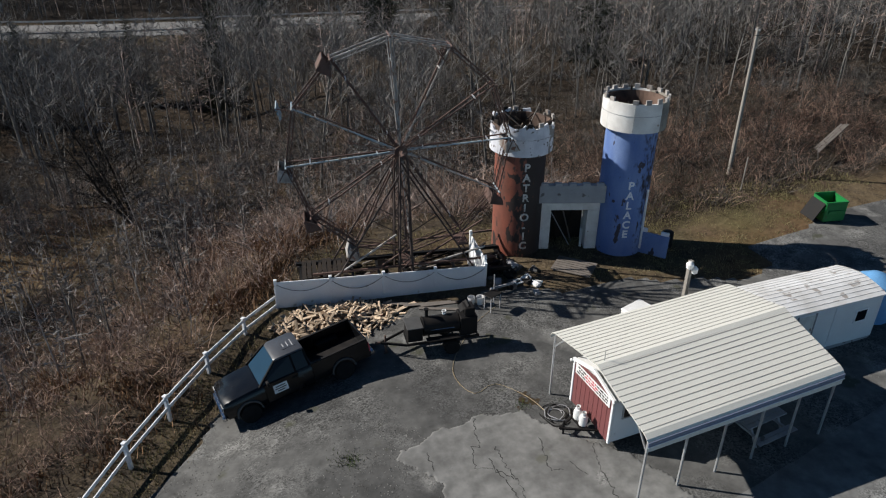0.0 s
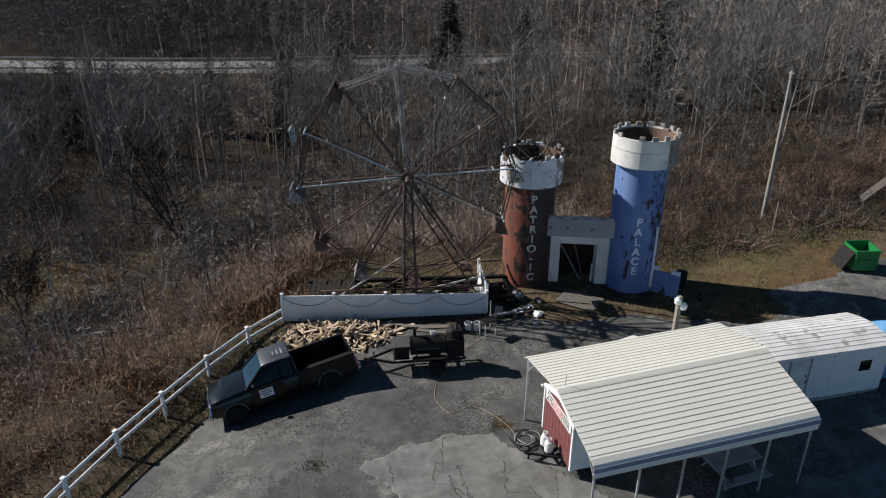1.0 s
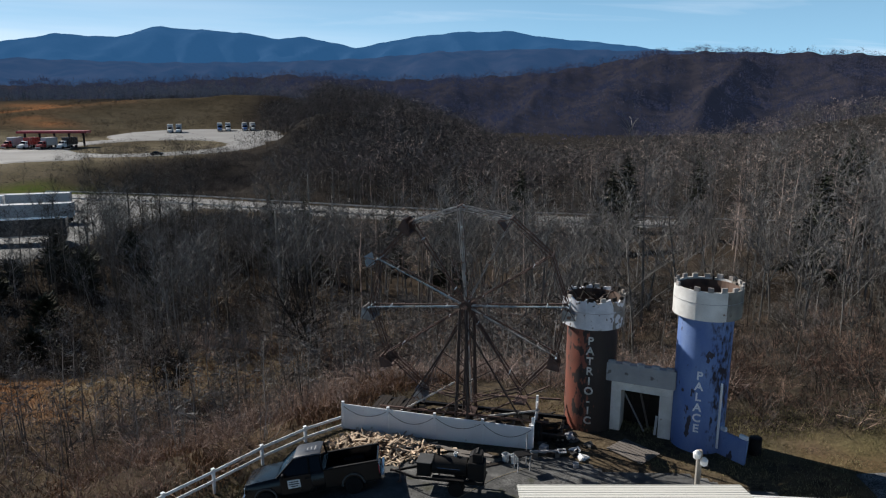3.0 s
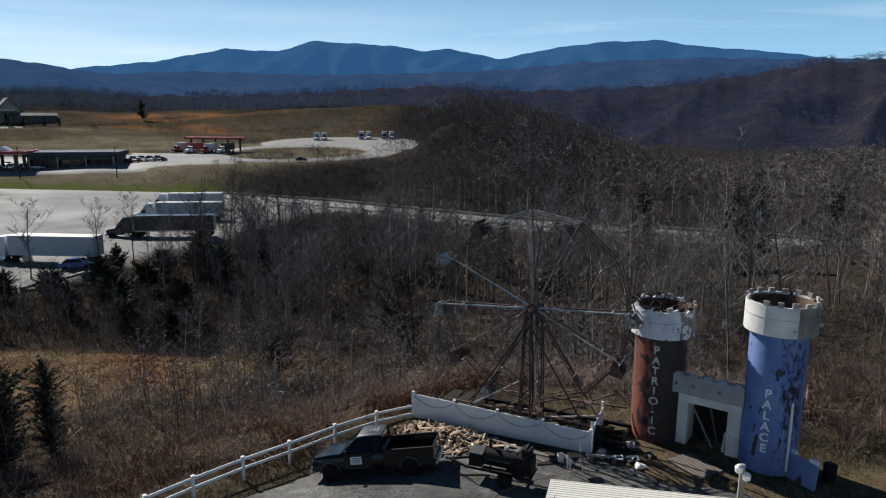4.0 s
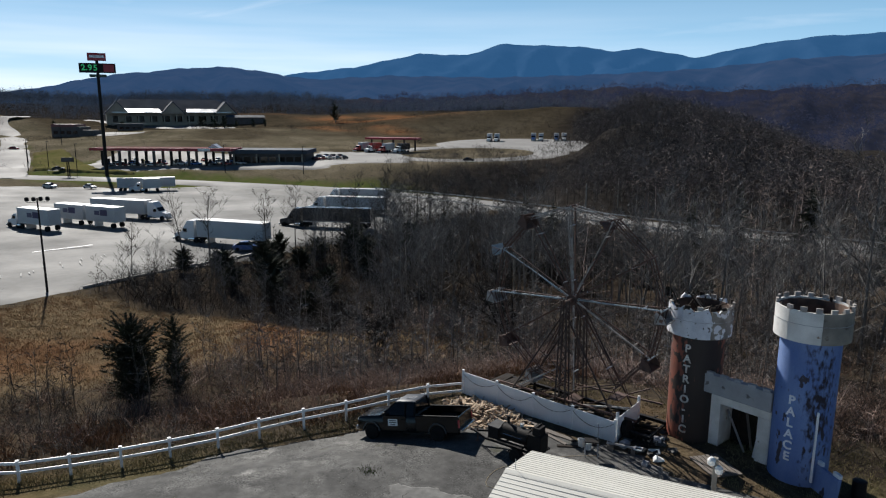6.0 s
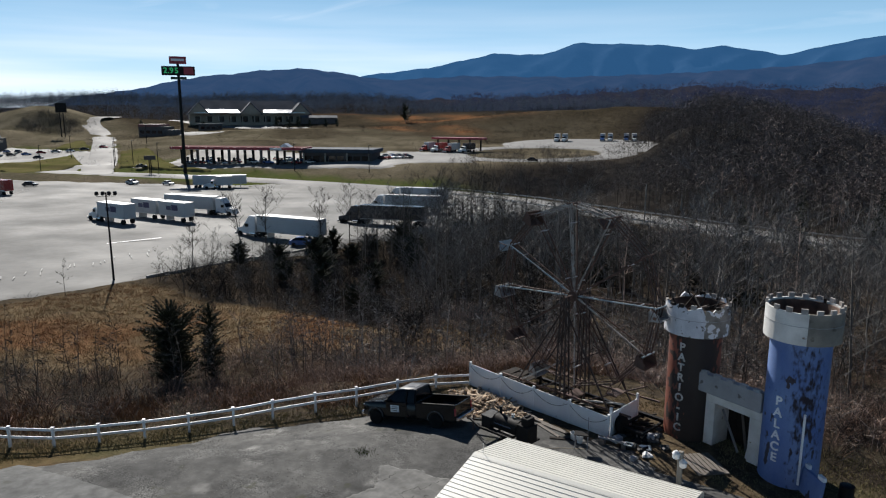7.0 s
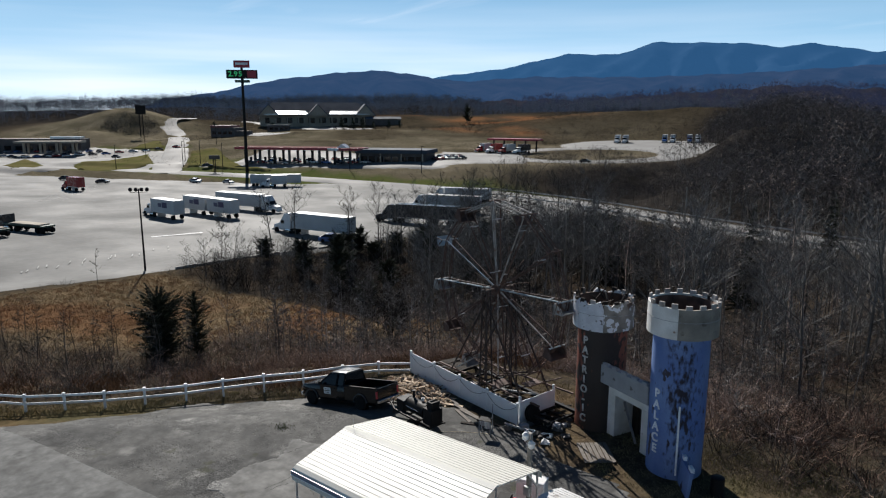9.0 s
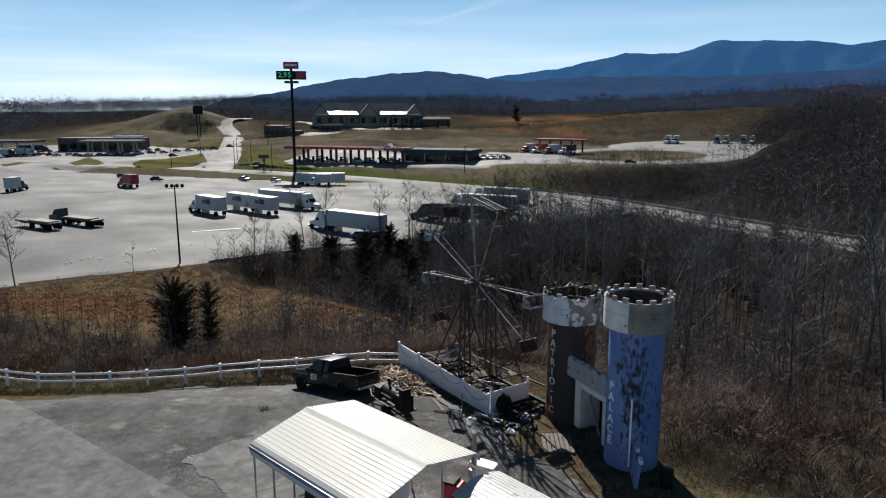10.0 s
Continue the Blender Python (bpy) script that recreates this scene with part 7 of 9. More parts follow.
for s in (-1, 1):
    prof = [(0.0, RIDGE)] + [(CPW * t, roof_z(CPW * t)) for t in (0.5, 0.93)] + [(CPW * 0.985, EAVE - 0.05), (CPW + 0.02, EAVE - 0.14)] + ([(CPW + 0.03, EAVE - 0.5)] if s < 0 else [(CPW + 0.03, EAVE - 0.3)])
    g = Geo()
    for x in (0.0, CPL):
        for y, z in prof:
            g.v += [(x, s * y, z), (x, s * y, z - 0.03)]
    n = len(prof) * 2
    for k in range(len(prof) - 1):
        a, b = 2 * k, 2 * k + 2
        g.f += [(a, b, b + n, a + n), (a + 1, a + 1 + n, b + 1 + n, b + 1), (a, a + 1, b + 1, b), (a + n, b + n, b + 1 + n, a + 1 + n)]
    g.f += [(0, n, n + 1, 1), (n - 2, n - 1, 2 * n - 1, 2 * n - 2)]
    if s > 0:
        g.f = [tuple(reversed(f)) for f in g.f]
    part("roof_sheet", g, M["roof_metal"], carport, smooth=False)
    for k in range(1, 13):
        y = CPW * 0.97 * k / 13
        part("roof_rib", Geo().prism([(-0.013, -0.005), (0.013, -0.005), (0.011, 0.012), (-0.011, 0.012)], 0.0, CPL), M["rib"], carport, at=Matrix.Translation((0, s * y, roof_z(y))) @ Matrix.Rotation(-math.pi / 2, 4, "Z"))
    for k in range(6 if s < 0 else 5):
        x = 0.12 + (CPL - 0.24) * k / (5 if s < 0 else 4)
        part("post", Geo().beam((x, s * (CPW - 0.1), 0), (x, s * (CPW - 0.1), EAVE - 0.1), 0.06), M["galv"], carport)
        part("brace", Geo().beam((x, s * (CPW - 0.1), EAVE - 0.65), (x, s * (CPW - 0.75), roof_z(CPW - 0.75) - 0.06), 0.05), M["galv"], carport)
    part("base_rail", Geo().beam((0.1, s * (CPW - 0.1), 0.04), (CPL - 0.1, s * (CPW - 0.1), 0.04), 0.06), M["galv"], carport)
# added strip that carries the bend's bluish shade as colour
part("eave_trim", Geo().box((CPL / 2, -CPW - 0.045, EAVE - 0.2), (CPL, 0.025, 0.17)), M["eave_trim"], carport, "slate-blue trim along the eave")
part("drip_edge", Geo().box((CPL / 2, -CPW - 0.055, EAVE - 0.3), (CPL, 0.04, 0.03)), M["white"], carport)
part("ridge_cap", Geo().prism([(-0.16, -0.04), (0, 0.012), (0.16, -0.04), (0, -0.02)], 0.0, CPL), M["roof_metal"], carport, at=Matrix.Translation((0, 0, RIDGE + 0.012)) @ Matrix.Rotation(-math.pi / 2, 4, "Z"))
for k in range(5):
    x = 0.12 + (CPL - 0.24) * k / 4
    part("rafter", Geo().beam((x, -CPW + 0.1, EAVE - 0.06), (x, 0, RIDGE - 0.07), 0.05).beam((x, CPW - 0.1, EAVE - 0.06), (x, 0, RIDGE - 0.07), 0.05), M["galv"], carport)
part("antenna", Geo().tube([(0.35, 0.1, RIDGE), (0.35, 0.1, RIDGE + 0.42)], 0.012, 6), M["galv"], carport)

# the ground rises to the east and north, and the roof with it
for ob in carport.children:
    base = ob.matrix_basis.copy()
    back = base.inverted()
    for vert in ob.data.vertices:
        p = base @ vert.co
        p.z *= 1 + (0.031 * p.x + 0.045 * p.y) / 3.2
        vert.co = back @ p

# ---- food trailer under the carport's end ----
FT = Matrix.Translation((11.92, 15.15, 0.38)) @ Matrix.Rotation(radians(-0.6), 4, "Z")
food = thing("food_trailer", FT, "red and white food trailer with a banner under the carport", "trailer")
part("body", Geo().prism([(-1.2, 0.35), (1.2, 0.35), (1.2, 2.2), (0, 2.55), (-1.2, 2.2)], 0.0, 4.2), M["siding_white"], food, at=Matrix.Rotation(math.pi / 2, 4, "Z") @ Matrix.Translation((0, -4.25, 0)))
for k in range(9):
    y = -1.04 + k * 0.26
    part("siding_board", Geo().box((-0.012, y, 1.3 + 0.03 * (4 - abs(k - 4))), (0.03, 0.245, 1.9)), M["siding_red"], food, bevel=0.006)
for y in (-1.19, 1.19):
    part("corner_trim", Geo().box((-0.02, y, 1.28), (0.08, 0.1, 1.86)), M["white"], food, bevel=0.01)
for s in (-1, 1):
    part("gable_trim", Geo().beam((-0.03, 1.25 * s, 2.22), (-0.03, 0, 2.6), 0.08, 0.12), M["white"], food)
part("roof", Geo().prism([(-1.28, 2.2), (0, 2.58), (1.28, 2.2), (1.28, 2.16), (0, 2.53), (-1.28, 2.16)], -0.05, 4.3), M["roof_metal_old"], food, at=Matrix.Rotation(math.pi / 2, 4, "Z") @ Matrix.Translation((0, -4.25, 0)))
banner = part("banner", Geo().box((-0.05, 0.0, 2.0), (0.015, 2.1, 0.42)), M["plastic_white"], food, "white banner with red and dark lettering bars")
rng = np.random.default_rng(3)
for r, z in enumerate((2.12, 2.0, 1.89)):
    y = -0.92
    while y < 0.85:
        w = rng.uniform(0.06, 0.22)
        part("writing_bar", Geo().box((-0.06, y + w / 2, z), (0.008, w, 0.06)), M["red_plastic"] if (abs(y) < 0.35) else M["black_metal"], banner)
        y += w + 0.05
win = part("hatch", Geo().box((0.9, -1.215, 1.65), (0.9, 0.04, 0.6)), M["glass_dark"], food, "dark serving hatch", bevel=0.02)
part("hatch_frame", Geo().box((0.9, -1.225, 1.98), (1.0, 0.04, 0.06)).box((0.9, -1.225, 1.32), (1.0, 0.04, 0.06)).box((0.42, -1.225, 1.65), (0.06, 0.04, 0.7)).box((1.38, -1.225, 1.65), (0.06, 0.04, 0.7)), M["galv"], win)
part("lamp", Geo().lathe([(0.03, 0), (0.06, 0.04), (0.05, 0.09), (0.02, 0.11)], 10), M["plastic_white"], food, "round white lamp", at=Matrix.Translation((-0.1, 1.3, 2.1)))
part("lamp", Geo().lathe([(0.03, 0), (0.06, 0.04), (0.05, 0.09), (0.02, 0.11)], 10), M["plastic_white"], food, "round white lamp", at=Matrix.Translation((0.2, -1.26, 2.05)))
part("drawbar", Geo().beam((0, 0.6, 0.4), (-1.2, 0, 0.4), 0.07).beam((0, -0.6, 0.4), (-1.2, 0, 0.4), 0.07).beam((-0.5, -0.32, 0.4), (-0.5, 0.32, 0.4), 0.06), M["black_metal"], food)
part("jack", Geo().tube([(-1.05, 0, 0.02), (-1.05, 0, 0.7)], 0.035, 8), M["black_metal"], food)
for y in (-1.12, 1.12):
    wheel_tyre(food, (2.3, y, 0.33), 0.33, 0.2)
for k, y in enumerate((0.18, -0.18)):
    tank = thing("gas_bottle", FT @ Matrix.Translation((-0.38, y, 0.44)), "white gas bottle on the food trailer's drawbar", "gas bottle", "gas bottles")
    part("cylinder", Geo().lathe([(0.1, 0), (0.15, 0.03), (0.155, 0.3), (0.12, 0.42), (0.04, 0.46)], 18), M["plastic_white"], tank, smooth=True)
    part("collar", Geo().lathe([(0.08, 0.45), (0.085, 0.56), (0.075, 0.56), (0.07, 0.45)], 14, close=False), M["plastic_white"], tank)
    part("valve", Geo().tube([(0, 0, 0.45), (0, 0, 0.54)], 0.025, 8), M["chrome"], tank)
coil = thing("cable_coil", FT @ Matrix.Translation((-0.75, 0.95, 0.02)), "tangled coil of dark cable on the asphalt", "cable")
rng = np.random.default_rng(8)
for k in range(9):
    r, cx, cy, zz = rng.uniform(0.3, 0.62), rng.uniform(-0.12, 0.12), rng.uniform(-0.12, 0.12), rng.uniform(0.02, 0.16)
    part("loop", Geo().tube([(cx + r * math.cos(a) * (1 + 0.1 * math.sin(3 * a + k)), cy + r * math.sin(a), zz + 0.05 * math.sin(2 * a + k)) for a in np.linspace(0, 2 * math.pi, 25)], 0.016, 5), M["black_metal"] if k % 3 else M["grey_board"], coil)
hose = thing("yellow_cord", Matrix(), "thin pale yellow extension cord across the asphalt", "cord")
line = dense([(10.9, 16.2, 0), (10.7, 17.3, 0), (9.9, 18.5, 0), (8.9, 18.3, 0), (8.6, 19.4, 0), (9.1, 20.6, 0), (10.8, 22.4, 0), (12.4, 23.4, 0)], 0.3)
part("cord", Geo().tube([(x, y, gz(x, y) + 0.07) for x, y, z in line], 0.009, 5), paint("yellow_cord", (0.36, 0.28, 0.16), 0.6, scale=3), hose)

# ---- picnic table ----
pic = thing("picnic_table", CP @ Matrix.Translation((5.9, -1.75, 0.1)) @ Matrix.Rotation(radians(4), 4, "Z"), "grey picnic table with two benches under the carport", "table")
for k in range(4):
    part("top_plank", Geo().box((0, -0.3 + 0.2 * k, 0.76), (1.85, 0.18, 0.04)), M["grey_board"], pic, bevel=0.005)
for s in (-1, 1):
    for k in range(2):
        part("bench_plank", Geo().box((0, (0.68 + 0.17 * k) * s, 0.45), (1.85, 0.15, 0.04)), M["grey_board"], pic, bevel=0.005)
    part("bench_bearer", Geo().box((0.65 * s, 0, 0.41), (0.07, 1.7, 0.08)), M["grey_board"], pic)
    for q in (-1, 1):
        part("leg", Geo().beam((0.65 * s, 0.62 * q, 0), (0.65 * s, 0.2 * q, 0.74), 0.08, 0.05), M["grey_board"], pic)

# ---- long white trailer house behind ----
TH_A = math.atan2(-0.45, 5.2)
TH = Matrix.Translation((19.85, 15.45, 0.38)) @ Matrix.Rotation(radians(-3), 4, "Z")
house = thing("trailer_house", TH, "long white trailer house with a stained metal roof", "trailer")
HL, HW = 6.1, 1.2
part("wall", Geo().prism([(-HW, 0.3), (HW, 0.3), (HW, 2.35), (0, 2.62), (-HW, 2.35)], 0.0, HL), M["siding_white"], house, at=Matrix.Translation((0, 1.05, 0)) @ Matrix.Rotation(math.pi / 2, 4, "Z") @ Matrix.Translation((0, -HL, 0)))
g = Geo()
n = 12
pts = [(-HW * 1.06 + 2 * HW * 1.06 * k / n) for k in range(n + 1)]
zz = [2.4 + 0.26 * (1 - (abs(p) / (HW * 1.06)) ** 1.6) for p in pts]
part("roof", Geo().prism(list(zip(pts, zz)) + [(p, z - 0.05) for p, z in reversed(list(zip(pts, zz)))], -0.06, HL + 0.06), M["roof_metal_old"], house, at=Matrix.Translation((0, 1.05, 0)) @ Matrix.Rotation(math.pi / 2, 4, "Z") @ Matrix.Translation((0, -HL, 0)))
for k in range(1, n):
    part("roof_seam", Geo().tube([(-0.05, 1.05 + pts[k], zz[k] + 0.004), (HL + 0.05, 1.05 + pts[k], zz[k] + 0.004)], 0.014, 4), M["roof_metal_old"], house)
for x, w, h, z in ((5.1, 0.6, 0.55, 1.55),):
    wn = part("window", Geo().box((x, -0.155, z), (w, 0.04, h)), M["glass_dark"], house, "small dark window")
    part("window_frame", Geo().box((x, -0.165, z + h / 2), (w + 0.1, 0.04, 0.05)).box((x, -0.165, z - h / 2), (w + 0.1, 0.04, 0.05)).box((x - w / 2, -0.165, z), (0.05, 0.04, h)).box((x + w / 2, -0.165, z), (0.05, 0.04, h)), M["white"], wn)
dr = part("door", Geo().box((2.1, -0.16, 1.25), (0.85, 0.04, 1.85)), M["white_paint"], house, "white door with a dark edge", bevel=0.01)
part("door_frame", Geo().box((1.64, -0.165, 1.25), (0.06, 0.05, 1.95)).box((2.56, -0.165, 1.25), (0.06, 0.05, 1.95)), M["grey_board"], dr)
part("handle", Geo().box((2.45, -0.2, 1.2), (0.05, 0.05, 0.12)), M["chrome"], dr)
part("wall_vent", Geo().box((1.2, -0.16, 1.7), (0.3, 0.04, 0.5)), M["black_metal"], house)
part("skirt", Geo().box((HL / 2, -0.1, 0.12), (HL - 0.1, 0.04, 0.4)), M["grey_board"], house)
part("rib_panel", Geo().box((3.6, -0.16, 1.3), (0.03, 0.03, 1.9)), M["white"], house)
pool = thing("tarp_cover", pose(27.3, 16.3, gz(27.3, 16.3) + 0.05), "pale blue tarpaulin over a stack beside the trailer house", "tarp")
g = Geo().lathe([(0.95, 0), (1.0, 0.9), (0.85, 1.7), (0.3, 2.05), (0.05, 2.1)], 14)
g.v = [(a * (1 + 0.06 * math.sin(5 * math.atan2(b, a) + c)), b, c) for a, b, c in g.v]
part("tarp", g, M["blue_plastic"], pool, smooth=True)

# ---- yard lamp, cool box, bins by the carport ----
lamp = thing("lamp_post", pose(18.25, 18.1, gz(18.25, 18.1)), "weathered square wooden post with white flood lamps", "lamp post")
part("post", Geo().box((0, 0, 1.9), (0.17, 0.17, 4.1)), M["pole_wood"], lamp, bevel=0.012)
for s, dz in ((-1, 0.0), (1, -0.28)):
    fl = part("flood_lamp", Geo().lathe([(0.05, 0), (0.13, 0.06), (0.15, 0.24), (0.06, 0.34)], 14), M["plastic_white"], lamp, "white flood lamp", smooth=True, at=Matrix.Translation((0.14 * s, -0.12, 3.65 + dz)))
    part("bracket", Geo().beam((-0.12 * s, 0.1, 0.05), (0, 0, 0.05), 0.04), M["galv"], fl)
part("meter_box", Geo().box((0, -0.14, 1.5), (0.28, 0.14, 0.4)), M["galv"], lamp, bevel=0.01)
frz = thing("chest_freezer", pose(17.35, 19.75, gz(17.35, 19.75) + 0.05, 0, 0, 15), "white chest freezer standing outside", "freezer")
part("cabinet", Geo().box((0, 0, 0.42), (1.25, 0.7, 0.84)), M["plastic_white"], frz, bevel=0.03)
part("lid", Geo().box((0, 0, 0.89), (1.28, 0.73, 0.09)), M["plastic_white"], frz, bevel=0.03)
rb = thing("bin", pose(17.4, 17.8, gz(17.4, 17.8) + 0.05, 0, 0, 20), "red bin with a black lid by the post", "bin")
part("tub", Geo().box((0, 0, 0.4), (0.75, 0.7, 0.8)), M["red_plastic"], rb, bevel=0.04)
part("lid", Geo().box((-0.12, 0, 0.86), (0.55, 0.72, 0.1)), M["black_metal"], rb, bevel=0.03)
tank = thing("water_tank", pose(19.3, 18.7, gz(19.3, 18.7) + 0.05, 0, 0, 10), "white plastic tank beside the trailer house", "tank")
part("shell", Geo().box((0, 0, 0.35), (0.8, 0.55, 0.7)), M["plastic_white"], tank, bevel=0.08)

# ---- dumpster ----
DP = Matrix.Translation((33.3, 23.7, gz(33.3, 23.7) + 0.05)) @ Matrix.Rotation(radians(-14), 4, "Z")
dump = thing("dumpster", DP, "bright green steel dumpster with its dark lid thrown back", "dumpster")
w, d, h = 1.25, 1.15, 1.1
for c, s in (((0, -d / 2, h / 2), (w, 0.06, h)), ((0, d / 2, h / 2 + 0.08), (w, 0.06, h + 0.16)), ((-w / 2, 0, h / 2), (0.06, d, h)), ((w / 2, 0, h / 2), (0.06, d, h))):
    part("side", Geo().box((c[0], c[1], c[2] + 0.08), s), M["green"], dump, bevel=0.01)
part("floor", Geo().box((0, 0, 0.12), (w, d, 0.06)), M["green"], dump)
for y in (-d / 2 - 0.05,):
    part("pocket", Geo().box((0, y, 0.65), (w * 0.7, 0.08, 0.16)), M["green"], dump, bevel=0.01)
for x in (-w / 2 - 0.06, w / 2 + 0.06):
    part("fork_pocket", Geo().box((x, 0, 0.68), (0.1, d * 0.8, 0.16)), M["green"], dump, bevel=0.01)
part("rim", Geo().beam((-w / 2, -d / 2, h + 0.08), (w / 2, -d / 2, h + 0.08), 0.09).beam((-w / 2, -d / 2, h + 0.08), (-w / 2, d / 2, h + 0.12), 0.09).beam((w / 2, -d / 2, h + 0.08), (w / 2, d / 2, h + 0.12), 0.09), M["green"], dump)
part("lid", Geo().box((-w / 2 - 0.3, 0.05, 0.62), (0.05, d, 1.12), Matrix.Rotation(radians(28), 3, "Y")), M["black_metal"], dump, "black plastic lid hanging open")
for x in (-0.42, 0.42):
    part("skid", Geo().box((x, 0, 0.04), (0.12, d, 0.08)), M["black_metal"], dump)

# ---- poles and wire ----
def pole(x, y, top, r, label, lean=(0, 0), arm=None):
    z0 = gz(x, y) - 0.3
    t = thing("utility_pole", Matrix.Translation((x, y, z0)), label, "pole")
    part("shaft", Geo().tube([(0, 0, 0), (lean[0], lean[1], top - z0)], [r, r * 0.7], 12), M["pole_wood"], t, smooth=True)
    if arm:
        for k in range(arm):
            z = top - z0 - 0.4 - 0.7 * k
            a = part("crossarm", Geo().box((lean[0], lean[1], z), (2.2, 0.11, 0.13)), M["wood_old"], t)
            for s in (-0.95, -0.45, 0.45, 0.95):
                part("insulator", Geo().lathe([(0.03, 0), (0.05, 0.05), (0.03, 0.12)], 8), M["grey_board"], a, at=Matrix.Translation((lean[0] + s, lean[1], z + 0.065)))
    else:
        part("cap_bolt", Geo().box((lean[0], lean[1], top - z0 - 0.15), (0.1, 0.34, 0.08)), M["galv"], t)
    return t


pole(32.9, 30.8, 10.05, 0.13, "bleached bare wooden utility pole in the brush", (0.35, 0.45))
pole(-12.8, 73.5, 4.5, 0.15, "thin wooden pole below the road", (-0.2, 0))
pole(-10.6, 74.5, 3.4, 0.13, "dark wooden pole below the road", (-0.3, 0))
pole(-26.6, 149.0, 0.9, 0.17, "tall thin pole beside the road")
pole(-27.0, 180.0, -0.3, 0.2, "wooden power pole with two crossarms", arm=2)
wire = thing("wire", Matrix(), "thin dark overhead wire running to the pole", "wire")
part("strand", Geo().tube([(33.0 + t * 26, 31.2 - t * 6, 9.6 + t * 1.2 - 3.2 * t * (1 - t)) for t in np.linspace(0, 1, 14)], 0.02, 4), M["black_metal"], wire)
stake = thing("marker_stake", pose(31.8, 28.6, gz(31.8, 28.6) - 0.1), "thin pale stake in the brush", "stake")
part("rod", Geo().tube([(0, 0, 0), (0.02, 0, 2.2)], 0.035, 6), M["pole_wood"], stake)
slab_sheet = thing("propped_boards", Matrix.Translation((41.5, 30.8, gz(41.5, 30.8) + 1.35)) @ Matrix.Rotation(radians(18), 4, "Z") @ Matrix.Rotation(radians(-14), 4, "Y"), "pale old board propped in the brush", "sheet")
for k in range(3):
    part("board", Geo().box((0.03 * (k - 1), 0.17 * (k - 1), 0.006 * k), (4.2 - 0.25 * k, 0.155, 0.06)), M["wood_old"], slab_sheet, bevel=0.01)
for x in (-1.7, 1.7):
    part("prop", Geo().beam((x, 0, -0.03), (x * 0.95, 0, -1.55 + 0.42 * (1 if x > 0 else -0.3)), 0.08), M["wood_old"], slab_sheet)
# torn ground in the grass


# ---- beyond the field: lorry park, filling stations, roads ----
def on_land(x, y, a=0.0, up=0.0):
    return Matrix.Translation((x, y, gz(x, y) + up)) @ Matrix.Rotation(a, 4, "Z")


def lot_at(x, y, a):
    return Matrix.Translation((x, y, lot_far_z(y) + 0.1)) @ Matrix.Rotation(a, 4, "Z")


M["van_white"] = paint("white_trailer_skin", (0.44, 0.45, 0.46), 0.5, col2=(0.34, 0.345, 0.35), scale=0.4)
M["cab_white"] = paint("white_cab_paint", (0.7, 0.71, 0.72), 0.3, scale=0.5)
M["dark_green"] = paint("dark_green_paint", (0.03, 0.06, 0.04), 0.5, scale=1)
M["logo_a"] = paint("navy_mark", (0.035, 0.03, 0.1), 0.5, scale=1)
M["logo_b"] = paint("slate_mark", (0.07, 0.07, 0.13), 0.5, scale=1)
M["car_dark"] = paint("dark_car_paint", (0.03, 0.032, 0.038), 0.25, scale=1, bump=0)
M["car_silver"] = paint("silver_car_paint", (0.45, 0.46, 0.48), 0.25, 0.4, scale=1, bump=0)
M["car_red"] = paint("red_car_paint", (0.3, 0.03, 0.03), 0.25, scale=1, bump=0)
M["car_blue"] = paint("blue_car_paint", (0.05, 0.12, 0.32), 0.25, scale=1, bump=0)
M["canopy_red"] = paint("red_fascia", (0.34, 0.03, 0.045), 0.5, scale=0.3)
M["roof_red"] = paint("dull_red_roof_deck", (0.12, 0.03, 0.032), 0.9, col2=(0.09, 0.026, 0.028), scale=0.3, spec=0.05)
M["shop_dark"] = paint("dark_brick_shop", (0.09, 0.075, 0.07), 0.8, col2=(0.06, 0.05, 0.05), scale=0.4)
M["roof_grey"] = paint("slate_grey_roof", (0.07, 0.083, 0.105), 0.8, scale=0.2, spec=0.1)
M["roof_bright"] = paint("bare_metal_roof", (0.7, 0.71, 0.72), 0.25, 0.3, scale=0.2, bump=0)
M["stone_wall"] = paint("tan_stone_wall", (0.34, 0.29, 0.23), 0.85, col2=(0.24, 0.2, 0.16), scale=0.5)


def wheels_at(t, xs, half, r, w):
    for x in xs:
        for s in (-1, 1):
            part("wheel", Geo().tube([(x, s * (half - w), r), (x, s * half, r)], r, 12), M["rubber"], t)


def van_body(t, x0, x1, half, z0, z1, mat, mark=0):
    body = part("trailer_box", Geo().box(((x0 + x1) / 2, 0, (z0 + z1) / 2), (abs(x1 - x0), 2 * half, z1 - z0)), mat, t, bevel=0.05)
    part("side_rail", Geo().box(((x0 + x1) / 2, half + 0.01, z0 + 0.12), (abs(x1 - x0) - 0.1, 0.03, 0.2)), M["galv"], t)
    part("side_rail", Geo().box(((x0 + x1) / 2, -half - 0.01, z0 + 0.12), (abs(x1 - x0) - 0.1, 0.03, 0.2)), M["galv"], t)
    if mark:
        c = (x0 + x1) / 2
        for s in (-1, 1):
            part("mark", Geo().box((c - 1.0, s * (half + 0.015), 2.95), (1.9, 0.02, 1.15)), M["logo_a"], body)
            part("mark", Geo().box((c + 0.85, s * (half + 0.015), 2.85), (1.4, 0.02, 0.85)), M["logo_b"], body)
    return body


